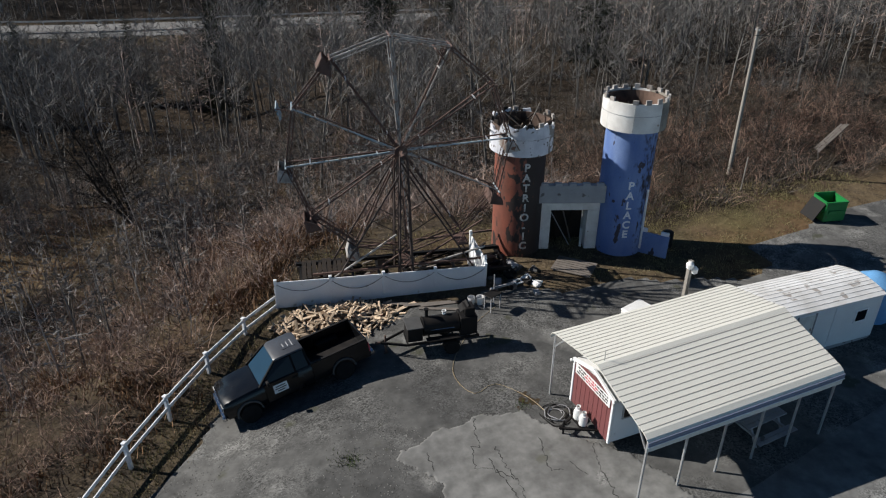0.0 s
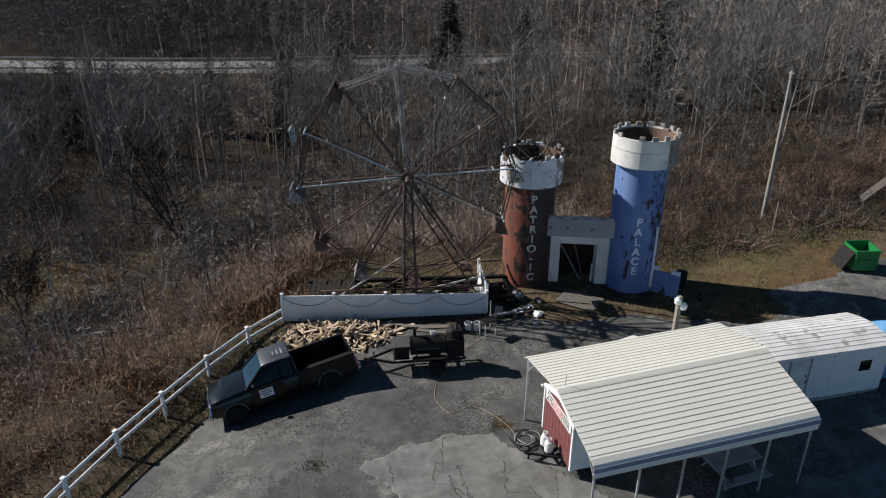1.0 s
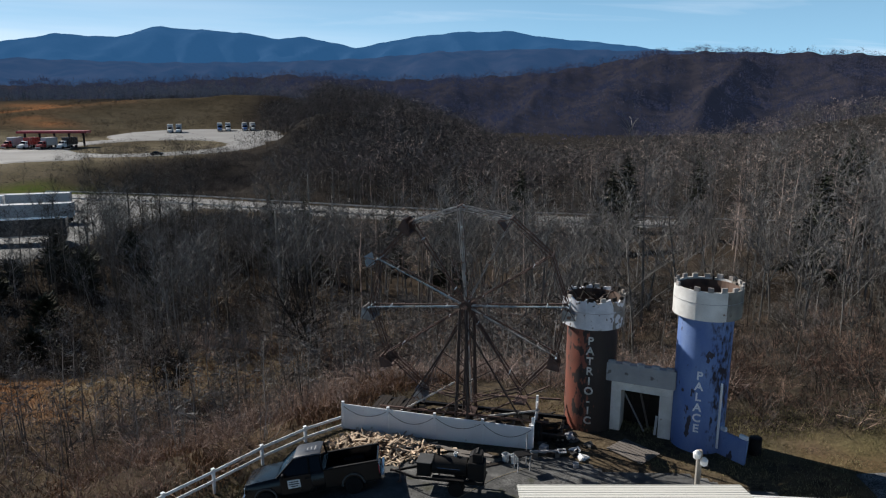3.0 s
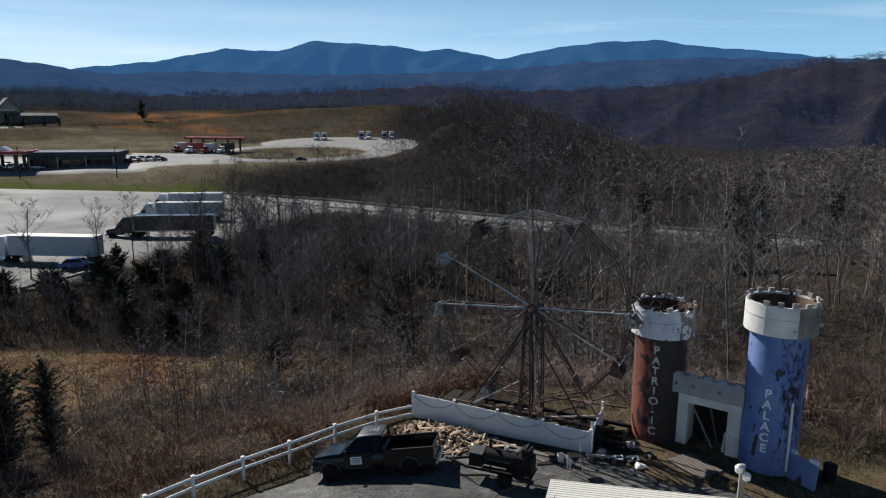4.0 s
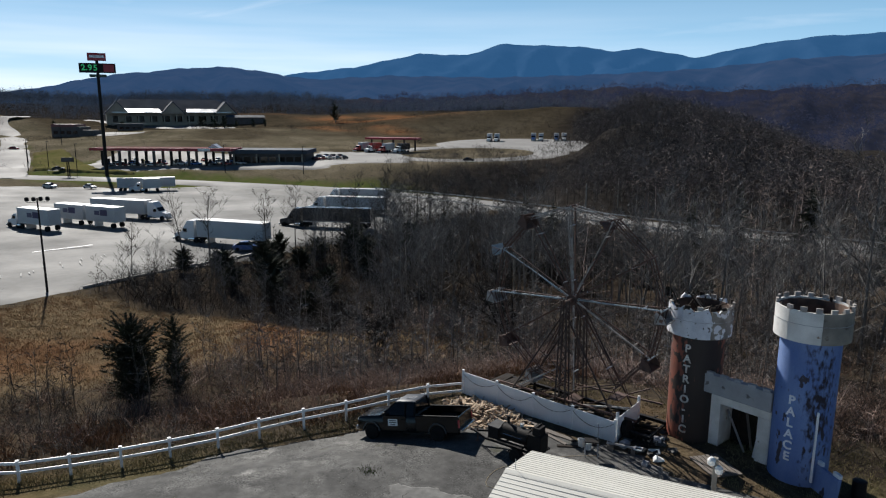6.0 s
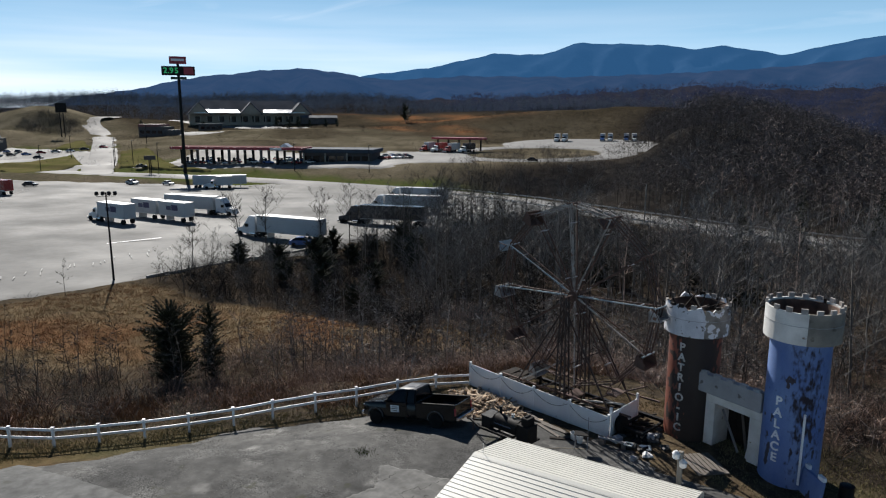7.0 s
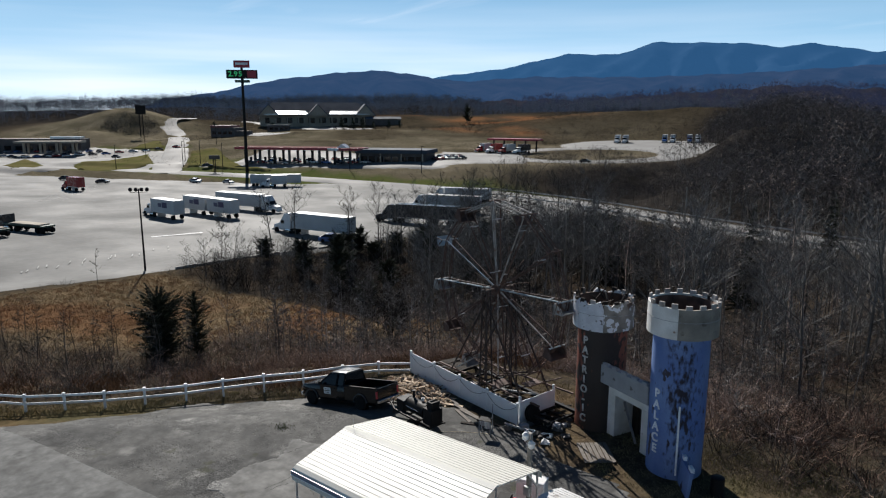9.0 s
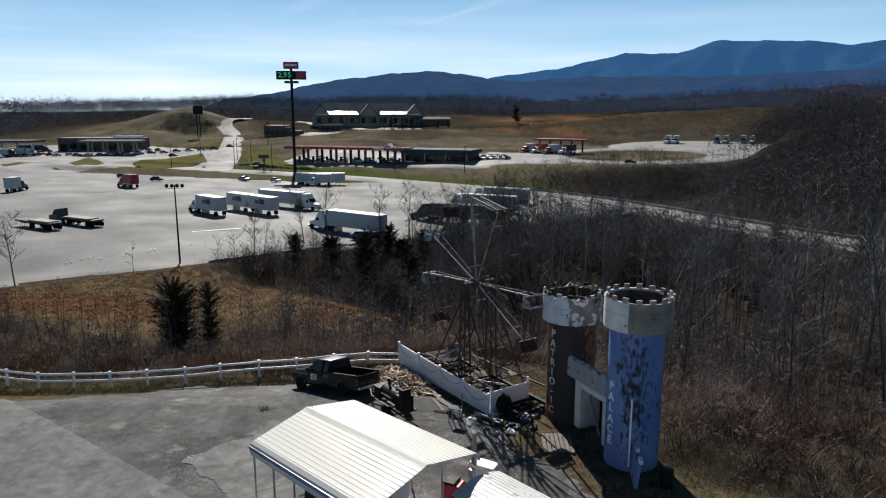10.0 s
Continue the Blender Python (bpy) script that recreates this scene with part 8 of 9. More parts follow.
def tractor(t, nose, mat, day=False):
    """A cab whose bumper is at x = nose, facing +x."""
    ln = 5.4 if day else 6.6
    back = nose - ln
    part("bonnet", loft([[(nose, -0.85, 0.55), (nose, 0.85, 0.55), (nose, 0.8, 1.45), (nose, -0.8, 1.45)], [(nose - 1.7, -1.0, 0.55), (nose - 1.7, 1.0, 0.55), (nose - 1.7, 0.98, 1.85), (nose - 1.7, -0.98, 1.85)]]), mat, t, bevel=0.08)
    top = 2.9 if day else 3.85
    cb = nose - (3.3 if day else 4.6)
    part("cab", loft([[(nose - 1.6, -1.15, 0.6), (nose - 1.6, 1.15, 0.6), (nose - 1.75, 1.12, 1.9), (nose - 1.75, -1.12, 1.9)], [(nose - 2.0, -1.2, 0.6), (nose - 2.0, 1.2, 0.6), (nose - 2.35, 1.1, 2.75), (nose - 2.35, -1.1, 2.75)], [(nose - 3.1, -1.22, 0.6), (nose - 3.1, 1.22, 0.6), (nose - 3.2, 1.15, top), (nose - 3.2, -1.15, top)], [(cb, -1.22, 0.6), (cb, 1.22, 0.6), (cb, 1.15, top), (cb, -1.15, top)]]), mat, t, bevel=0.06)
    part("windscreen", Geo().add([(nose - 1.72, -1.05, 1.92), (nose - 1.72, 1.05, 1.92), (nose - 2.3, 1.02, 2.72), (nose - 2.3, -1.02, 2.72)], [(0, 1, 2, 3)]), M["glass_dark"], t)
    for s in (-1, 1):
        part("side_window", Geo().box((nose - 2.65, 1.2 * s, 2.15), (0.8, 0.06, 0.6)), M["glass_dark"], t)
        part("tank", Geo().tube([(nose - 3.4, 1.0 * s, 0.7), (nose - 4.6, 1.0 * s, 0.7)], 0.3, 10), M["chrome"], t)
    part("bumper", Geo().box((nose + 0.05, 0, 0.55), (0.2, 2.2, 0.4)), M["galv"], t, bevel=0.04)
    part("chassis", Geo().box(((nose + back) / 2 - 0.5, 0, 0.85), (ln - 1, 0.9, 0.25)), M["black_metal"], t)
    wheels_at(t, [nose - 1.0, back + 0.6, back + 1.8], 1.22, 0.5, 0.35)


def semi(at, length, label, cab="cab_white", box="van_white", mark=0, day=False, dolly=False, bare=False):
    t = thing("lorry", at, label, "lorry", "parked lorries")
    h = length / 2
    if bare:
        xs = [(-h, h)]
    elif dolly:
        xs = [(-h, -0.4), (0.4, h)]
    else:
        tractor(t, h, M[cab], day)
        xs = [(-h, h - (3.9 if day else 5.2))]
    for x0, x1 in xs:
        van_body(t, x0, x1, 1.28, 1.15, 4.1, M[box], mark)
        wheels_at(t, [x0 + 0.9, x0 + 2.1] if x1 - x0 > 10 else [x0 + 0.9], 1.25, 0.5, 0.5)
        part("landing_leg", Geo().box((x1 - 2.0, 0, 0.55), (0.15, 1.9, 1.1)), M["galv"], t)
    return t


def toward(a, b):
    return math.atan2(b[1] - a[1], b[0] - a[0])


def place(rear, nose, up=0.0):
    return lot_at((rear[0] + nose[0]) / 2, (rear[1] + nose[1]) / 2, toward(rear, nose))


semi(place((-104.0, 69.8), (-117.0, 69.2)), 13.0, "white lorry with a short marked trailer on the lorry park", mark=1, day=True)
semi(place((-98.6, 79.6), (-115.4, 78.2)), 17.0, "pair of short white marked trailers coupled together", mark=1, dolly=True)
semi(place((-120.0, 89.2), (-101.0, 93.0)), 19.6, "long white articulated lorry on the lorry park")
semi(place((-60.5, 78.6), (-77.6, 75.8)), 18.5, "white articulated lorry behind bare trees")
semi(place((-172.5, 133.0), (-161.0, 146.5)), 17.0, "white trailer parked beside the road", bare=True)
semi(place((-160.0, 140.0), (-166.0, 132.0)), 9.0, "white tractor unit by the trailer", day=True)
semi(place((-58.5, 108.5), (-77.8, 101.5)), 19.5, "dark lorry in the shade of the trees", cab="car_dark", box="car_dark")
semi(place((-71.0, 131.0), (-89.5, 125.0)), 19.5, "white articulated lorry in a row by the trees")
semi(place((-84.0, 152.0), (-101.0, 146.5)), 18.5, "white articulated lorry in a row by the trees")


def flatbed(at, length, label, cab=True):
    t = thing("flatbed_lorry", at, label, "lorry", "flatbed lorries")
    h = length / 2
    part("deck", Geo().box((-1.5 if cab else 0, 0, 1.25), (length - (3.4 if cab else 0), 2.5, 0.28)), M["dark_green"], t, bevel=0.03)
    part("load", Geo().box((-1.8, 0.1, 1.5), (length * 0.55, 2.2, 0.2)), M["stone_wall"], t, bevel=0.03)
    part("chassis", Geo().box((0, 0, 0.9), (length - 0.6, 0.9, 0.4)), M["black_metal"], t)
    wheels_at(t, [-h + 0.8, -h + 2.0, 0.5], 1.22, 0.5, 0.5)
    if cab:
        tractor(t, h, M["car_dark"], True)
    return t


flatbed(place((-100.3, 43.2), (-114.0, 38.9)), 14.0, "dark flatbed lorry with a low load")
flatbed(place((-100.5, 36.0), (-111.5, 32.8)), 11.0, "dark low flatbed trailer on the lorry park", cab=False)
semi(place((-180.8, 81.0), (-190.5, 80.0)), 9.5, "dark red box lorry on the lorry park", cab="car_red", box="car_red", day=True)
semi(place((-183.0, 47.5), (-189.0, 53.0)), 8.0, "small dark lorry with a pale box", cab="car_dark", box="van_white", day=True)

# lorry park lines
rng = np.random.default_rng(41)
for k in range(26):
    t = k / 25
    x, y = -68.5 - 5.5 * t + rng.uniform(-1.4, 1.4), 27 + 37 * t + rng.uniform(-0.8, 0.8)
    tagged(part("line", Geo().box((0, 0, 0), (0.13, rng.uniform(0.7, 2.2), 0.02)), M["faded_line"], at=lot_at(x, y, radians(62 + rng.uniform(-4, 4))) @ Matrix.Translation((0, 0, 0.115))), "worn white bay mark on the asphalt", "line", "bay marks", "structure")
for k in range(12):
    x, y = -158 - 3.4 * k, 64 + 2.3 * k
    tagged(part("line", Geo().box((0, 0, 0), (7.0, 0.2, 0.02)), M["faded_line"], at=lot_at(x, y, radians(62)) @ Matrix.Translation((0, 0, 0.115))), "faded white parking line on the asphalt", "line", "parking lines", "structure")
tagged(part("line", Geo().box((0, 0, 0), (9.0, 0.35, 0.02)), M["letter"], at=lot_at(-84.7, 58.6, radians(73)) @ Matrix.Translation((0, 0, 0.115))), "long pale painted line on the asphalt", "line", "parking lines", "structure")

# light mast at the lorry park's edge
mast = thing("light_mast", on_land(-58.2, 39.6), "tall dark light mast with four flood lamps", "light mast")
part("pole", Geo().tube([(0, 0, -0.2), (0, 0, 11.4)], [0.14, 0.08], 10), M["black_metal"], mast, smooth=True)
part("crossbar", Geo().box((0, 0, 10.9), (0.06, 2.2, 0.06), Matrix.Rotation(radians(-38), 3, "Z")), M["black_metal"], mast)
for k in range(4):
    o = -1.05 + 0.7 * k
    part("flood_lamp", Geo().lathe([(0.1, 0), (0.24, 0.1), (0.22, 0.42), (0.1, 0.52)], 10), M["black_metal"], mast, at=Matrix.Translation((o * math.sin(radians(38)), o * math.cos(radians(38)), 11.0)))
rail = thing("kerb_rail", Matrix(), "low pale barrier along the lorry park's edge", "barrier")
for k in range(9):
    y = 45 + 3.6 * k
    part("log", Geo().box((0, 0, 0), (0.3, 3.3, 0.35)), M["concrete"], rail, at=Matrix.Translation((-57.0 + 0.04 * (y - 45) - 0.9 * math.sin((y - 45) / 12), y, lot_far_z(y) + 0.15)))


# ---- cars ----
def car_meshes():
    g = loft([[(x, -w, z0), (x, w, z0), (x, w, z1), (x, -w, z1)] for x, w, z0, z1 in ((2.2, 0.75, 0.35, 0.7), (2.05, 0.86, 0.25, 0.82), (0.9, 0.9, 0.22, 0.95), (-1.2, 0.9, 0.22, 1.0), (-2.0, 0.87, 0.28, 0.95), (-2.2, 0.78, 0.4, 0.85))])
    body = mesh_of("body", g, bevel=0.05)
    g = loft([[(x, -w, z0), (x, w, z0), (x, w * k, z1), (x, -w * k, z1)] for x, w, k, z0, z1 in ((1.0, 0.82, 0.95, 0.9, 0.95), (0.35, 0.82, 0.82, 0.9, 1.42), (-1.0, 0.82, 0.82, 0.9, 1.45), (-1.75, 0.8, 0.9, 0.9, 1.0))])
    glass = mesh_of("glasshouse", g, bevel=0.04)
    glass.materials.append(M["glass_dark"])
    roof = mesh_of("roof", Geo().box((-0.35, 0, 1.45), (1.3, 1.3, 0.05)), bevel=0.02)
    tyre = mesh_of("wheel", Geo().tube([(0, -0.1, 0), (0, 0.1, 0)], 0.32, 14))
    tyre.materials.append(M["rubber"])
    return body, glass, roof, tyre


CAR = car_meshes()
COLOURS = ["car_dark", "car_silver", "van_white", "car_red", "car_blue", "car_dark", "car_silver"]
CAR_BY = {}
for c in set(COLOURS):
    b, r = CAR[0].copy(), CAR[2].copy()
    b.materials.append(M[c])
    r.materials.append(M[c])
    CAR_BY[c] = (b, r)
CAR_WORDS = {"car_dark": "dark", "car_silver": "silver", "van_white": "white", "car_red": "red", "car_blue": "blue"}


def car(at, c, where="parked at the filling station"):
    t = thing("car", at, CAR_WORDS[c] + " car " + where + " on pale asphalt", "car", "parked cars")
    share("body", CAR_BY[c][0], t, Matrix())
    share("glasshouse", CAR[1], t, Matrix())
    share("roof", CAR_BY[c][1], t, Matrix())
    for x in (1.35, -1.35):
        for y in (-0.82, 0.82):
            share("wheel", CAR[3], t, Matrix.Translation((x, y, 0.32)))
    return t


# ---- paved ground of the stations, side road and turning loop ----
STN_A, STN_B = (-233.0, 168.0), (-162.0, 202.0)
SU = Vector((STN_B[0] - STN_A[0], STN_B[1] - STN_A[1], 0)).normalized()
SV = Vector((-SU.y, SU.x, 0))


def stn(u, v):
    return STN_A[0] + SU.x * u + SV.x * v, STN_A[1] + SU.y * u + SV.y * v


def in_station(x, y):
    u = (x - STN_A[0]) * SU.x + (y - STN_A[1]) * SU.y
    v = (x - STN_A[0]) * SV.x + (y - STN_A[1]) * SV.y
    a = (u > -12) & (u < 95) & (v > -9 + 0.05 * u) & (v < 42)
    loop = (np.hypot(x + 117, y - 272) < 43) | (np.hypot((x + 124) / 40, (y - 334) / 40) < 1) | (np.hypot((x + 96) / 22, (y - 312) / 26) < 1)
    island = np.hypot((x + 118) / 29, (y - 270) / 31) < 1.0
    link = (u > 80) & (u < 125) & (v > -2) & (v < 50)
    return np.where((a | loop | link) & ~island, 1, 0)


sheet("forecourt", in_station, (-262, 135, -60, 390), 2.0, 0.3, M["road"], "pale concrete forecourt and turning loop", "pavement")
SIDE = dense([(-233, 133, 0), (-250, 144.5, 0), (-302, 177, 0), (-355, 208, 0), (-402, 232, 0), (-424, 238, 0), (-438, 247, 0), (-452, 264, 0), (-466, 278, 0)], 6)
SIDE[:, 2] = ground_z(SIDE[:, 0], SIDE[:, 1])
strip("road", SIDE, 10.5, 0.4, M["road"], "pale side road climbing to the shops", "road")
APRON = [(-262, 72), (-258, 112), (-252, 148), (-300, 178), (-338, 172), (-400, 150), (-420, 110), (-412, 60), (-345, 40), (-300, 52)]
sheet("forecourt", lambda x, y: in_outline(APRON, x, y), (-425, 35, -245, 185), 2.5, 0.33, M["road"], "wide pale apron of the second filling station", "pavement")
ISLES = ([(-308, 100), (-338, 119), (-298, 113), (-269, 91)], [(-291, 122), (-296, 142), (-313, 168), (-262, 145), (-256, 111)], [(-247, 152), (-300, 184), (-296, 196), (-226, 166), (-205, 166)], [(-296, 71), (-316, 93), (-280, 68)], [(-340, 172), (-374, 205), (-326, 183)])
for pts in ISLES:
    xs, ys = [p[0] for p in pts], [p[1] for p in pts]
    sheet("lawn", lambda x, y, pts=pts: in_outline(pts, x, y), (min(xs) - 2, min(ys) - 2, max(xs) + 2, max(ys) + 2), 1.2, 0.5, M["lawn"], "green and tan lawn island between the drives", "lawn")
sheet("forecourt", lambda x, y: np.where((np.hypot((x + 350) / 46, (y - 122) / 38) < 1) | (np.hypot((x + 345) / 32, (y - 72) / 30) < 1), 1, 0), (-410, 40, -290, 175), 3.0, 0.35, M["road"], "pale forecourt of the second filling station", "pavement")
sheet("forecourt", lambda x, y: np.where((np.hypot((x + 395) / 75, (y - 330) / 16) < 1) | (np.hypot((x + 355) / 36, (y - 258) / 12) < 1), 1, 0), (-480, 240, -310, 350), 3.0, 0.35, M["road"], "pale car park before the shops", "pavement")

# ---- first filling station ----
def level(u, v):
    return gz(*stn(u, v)) + 0.3


base_z = level(35, 8)
ST = Matrix.Translation((STN_A[0], STN_A[1], base_z)) @ Matrix.Rotation(math.atan2(SU.y, SU.x), 4, "Z")
canopy = thing("station_canopy", ST, "long red filling station canopy on dark columns", "canopy")
part("roof", Geo().box((26, 9, 6.2), (58, 13, 1.0)), M["canopy_red"], canopy, bevel=0.08)
part("soffit", Geo().box((26, 9, 5.65), (57, 12.4, 0.1)), M["siding_white"], canopy)
part("roof_top", Geo().box((26, 9, 6.73), (57, 12.2, 0.06)), M["roof_red"], canopy, "dull dark red roof deck")
part("skylight", Geo().prism([(-2.4, 6.76), (2.4, 6.76), (0, 8.3)], 7.0, 11.0), M["roof_bright"], canopy, at=Matrix.Translation((46, 0, 0)))
for k in range(8):
    x = 1 + 7.1 * k
    for y in (5.0, 13.0):
        part("column", Geo().box((x, y, 2.6), (0.9, 0.9, 6.0)), M["shop_dark"] if k % 2 else M["black_metal"], canopy, bevel=0.03)
    pump = thing("fuel_pump", ST @ Matrix.Translation((x + 0.2, 9, 0)), "dark fuel pump on a raised island", "fuel pump", "fuel pumps")
    part("island", Geo().box((0, 0, 0.1), (1.4, 6.5, 0.5)), M["concrete"], pump, bevel=0.04)
    part("cabinet", Geo().box((0, 0, 1.2), (0.9, 0.7, 1.8)), M["black_metal"], pump, bevel=0.04)
part("sign_panel", Geo().box((44, 2.4, 6.2), (5, 0.12, 0.9)), M["siding_white"], canopy)
shop = thing("station_shop", ST @ Matrix.Translation((68, 16, 0)), "low dark shop with a grey roof at the filling station", "shop")
part("wall", Geo().box((0, 0, 2.2), (30, 14, 5.2)), M["shop_dark"], shop, bevel=0.05)
part("roof", Geo().box((0, -0.5, 5.3), (32, 17, 1.6)), M["roof_grey"], shop, bevel=0.15)
for k in range(8):
    part("window", Geo().box((-12.5 + 3.5 * k, -7.05, 1.9), (2.8, 0.12, 2.6)), M["glass_dark"], shop)
for k in range(4):
    part("column", Geo().box((-14 + 9.3 * k, -8.2, 2.2), (0.5, 0.5, 5.0)), M["stone_wall"], shop)
rng = np.random.default_rng(21)
for k in range(30):
    u = 2 + 2.05 * k + rng.uniform(-0.4, 0.4)
    v = (6.5, 11.5, 21.0)[k % 3] + rng.uniform(-0.5, 0.5)
    x, y = stn(u, v)
    if k % 7 == 5:
        continue
    car(Matrix.Translation((x, y, level(u, v) + 0.02)) @ Matrix.Rotation(math.atan2(SU.y, SU.x) + (0 if k % 3 < 2 else 1.5) + rng.uniform(-0.1, 0.1), 4, "Z"), COLOURS[k % 7])
for k in range(9):
    u, v = 86 + 2.9 * (k % 5), 14 + 7 * (k // 5)
    x, y = stn(u, v)
    car(Matrix.Translation((x, y, level(u, v) + 0.02)) @ Matrix.Rotation(math.atan2(SU.y, SU.x) + 1.2, 4, "Z"), COLOURS[(k * 3) % 7])

# the second, far canopy by the loop, with lorries
c2 = thing("station_canopy", on_land(-156, 268, radians(10), 0.3), "low red lorry fuel canopy by the loop", "canopy")
part("roof", Geo().box((0, 0, 5.6), (26, 6, 0.9)), M["canopy_red"], c2, bevel=0.06)
for k in range(5):
    part("column", Geo().box((-11 + 5.5 * k, 0, 2.6), (0.6, 0.6, 5.4)), M["black_metal"], c2)
for k, (x, y, mt) in enumerate(((-167, 258, "van_white"), (-160, 257, "car_red"), (-153, 257, "van_white"), (-146, 259, "car_dark"))):
    semi(on_land(x, y, radians(-95), 0.35), 10.0, "lorry queuing at the fuel canopy", cab="cab_white" if k % 2 else "car_red", box=mt, day=True)
for k, (x, y) in enumerate(((-142, 345), (-121, 358), (-109, 362))):
    v = semi(on_land(x, y, radians(-70), 0.3), 11.0, "white box lorry parked at the end of the loop", cab="car_blue" if k else "cab_white", day=True)
    semi(on_land(x + 4.0, y + 1.0, radians(-70), 0.3), 11.0, "white box lorry parked at the end of the loop", cab="cab_white", day=True)
gator = car(on_land(-99, 233, 0.4, 0.35), "car_dark", "standing by the loop")

# ---- tall price sign ----
SIGN_XY = (-215.0, 160.5)
S0 = 36.0 - 37.9 / 1.1 + gz(*SIGN_XY) / 1.1
sign = thing("price_sign", on_land(*SIGN_XY, radians(53)) @ Matrix.Scale(1.1, 4), "tall dark pole with stacked price and name boards", "sign")
part("pole", Geo().tube([(0, 0, -0.5), (0, 0, 36.0 - S0)], [0.6, 0.45], 14), M["black_metal"], sign, smooth=True)
b1 = part("top_board", Geo().box((0, 0, 34.8 - S0), (5.6, 0.9, 2.5)), M["canopy_red"], sign, "red name board with a pale band", bevel=0.05)
for s in (-1, 1):
    part("writing_bar", Geo().box((0, 0.47 * s, 34.9 - S0), (4.4, 0.05, 0.8)), M["letter"], b1)
b2 = part("price_board", Geo().box((0, 0, 31.2 - S0), (11.0, 0.9, 3.1)), M["black_metal"], sign, "dark board with a green price display", bevel=0.05)
b3 = part("lower_board", Geo().box((0, 0, 28.7 - S0), (5.2, 0.8, 0.9)), M["dark_green"], sign, bevel=0.04)
led = bpy.data.materials.new("green_display")
led.use_nodes = True
led.node_tree.nodes["Principled BSDF"].inputs["Base Color"].default_value = (0.02, 0.3, 0.1, 1)
led.node_tree.nodes["Principled BSDF"].inputs["Emission Color"].default_value = (0.08, 0.9, 0.35, 1)
led.node_tree.nodes["Principled BSDF"].inputs["Emission Strength"].default_value = 0.14
for ch, x in (("2", -4.2), (".", -3.2), ("9", -2.2), ("5", -0.6)):
    me = text_mesh(ch, 2.6, 0.05)
    me.materials.append(led)
    share("digit", me, b2, Matrix.Translation((x, -0.5, 31.2 - S0)) @ Matrix.Rotation(math.pi / 2, 4, "X"))
part("red_panel", Geo().box((3.4, -0.47, 31.2 - S0), (3.2, 0.06, 2.4)), M["canopy_red"], b2)
low = thing("price_sign", on_land(-222, 150, radians(50)), "low dark sign on two posts by the road", "sign")
part("board", Geo().box((0, 0, 6.5), (4.2, 0.4, 1.6)), M["shop_dark"], low, bevel=0.04)
for x in (-0.3, 0.3):
    part("post", Geo().box((x, 0, 3.0), (0.35, 0.35, 7.0)), M["black_metal"], low)
sg2 = thing("tall_sign", on_land(-400, 208, radians(60)), "dark square sign on a lattice of two posts", "sign")
part("board", Geo().box((0, 0, 17.5), (6, 0.8, 5.5)), M["black_metal"], sg2, bevel=0.05)
for x in (-0.9, 0.9):
    part("post", Geo().box((x, 0, 8.5), (0.5, 0.5, 18)), M["black_metal"], sg2)

# ---- shops with the bright roof ----
ML = on_land(-402, 345, math.atan2(379 - 314, -380 + 425), 0.0) @ Matrix.Translation((3.5, 0, 0)) @ Matrix.Diagonal((1.09, 1.0, 1.26, 1.0))
mall = thing("long_store", ML, "long tan store with a grey hip roof and bright lower roofs", "store")
part("wall", Geo().box((0, 0, 3.0), (78, 30, 9.0)), M["stone_wall"], mall, bevel=0.1)
part("main_roof", loft([[(-37, -13, 8.0), (37, -13, 8.0), (37, 15, 8.0), (-37, 15, 8.0)], [(-30, -1, 14.0), (30, -1, 14.0), (30, 3, 14.0), (-30, 3, 14.0)]]), M["roof_grey"], mall, "slate-grey hipped roof")
for x0, x1 in ((-36, -7), (8, 36)):
    part("lower_roof", loft([[(x0, -22, 6.6), (x1, -22, 6.6), (x1, -22, 6.9), (x0, -22, 6.9)], [(x0 + 1, -12, 8.5), (x1 - 1, -12, 8.5), (x1 - 1, -12, 8.8), (x0 + 1, -12, 8.8)]]), M["roof_bright"], mall, "bright bare metal lower roof")
for x in (-33, 0, 33):
    part("gable", Geo().prism([(-7, 6.0), (7, 6.0), (0, 12.5)], -21.0, -10.0), M["stone_wall"], mall, at=Matrix.Translation((x, 0, 0)))
    part("gable_roof", Geo().prism([(-7.6, 5.8), (0, 12.9), (7.6, 5.8), (7.2, 5.6), (0, 12.3), (-7.2, 5.6)], -21.6, -9.5), M["roof_grey"], mall, at=Matrix.Translation((x, 0, 0)))
for k in range(20):
    part("column", Geo().box((-36 + 3.8 * k, -19.4, 3.0), (0.7, 0.7, 6.6)), M["stone_wall"], mall)
for k in range(10):
    part("window", Geo().box((-34 + 7.5 * k, -15.1, 3.2), (4.5, 0.2, 3.2)), M["glass_dark"], mall)
annex = thing("low_shed", on_land(-350, 372, 0.9), "long low grey shed beyond the store", "shed")
part("wall", Geo().box((0, 0, 2.0), (26, 9, 5.0)), M["shop_dark"], annex, bevel=0.05)
part("roof", Geo().prism([(-5.2, 4.3), (0, 6.0), (5.2, 4.3), (0, 5.7)], -13.5, 13.5), M["roof_grey"], annex, at=Matrix.Rotation(math.pi / 2, 4, "Z"))
diner = thing("diner", on_land(-362, 245, 0.4), "low dark red-brown restaurant with a flat roof", "restaurant")
part("wall", Geo().box((0, 0, 2.6), (17, 11, 6.0)), M["shop_dark"], diner, bevel=0.05)
part("parapet", Geo().box((-1.5, 0, 6.2), (14, 11.5, 1.6)), M["siding_red"], diner, bevel=0.05)
for k in range(4):
    part("window", Geo().box((-6 + 4 * k, -5.56, 2.4), (2.6, 0.1, 1.8)), M["glass_dark"], diner)
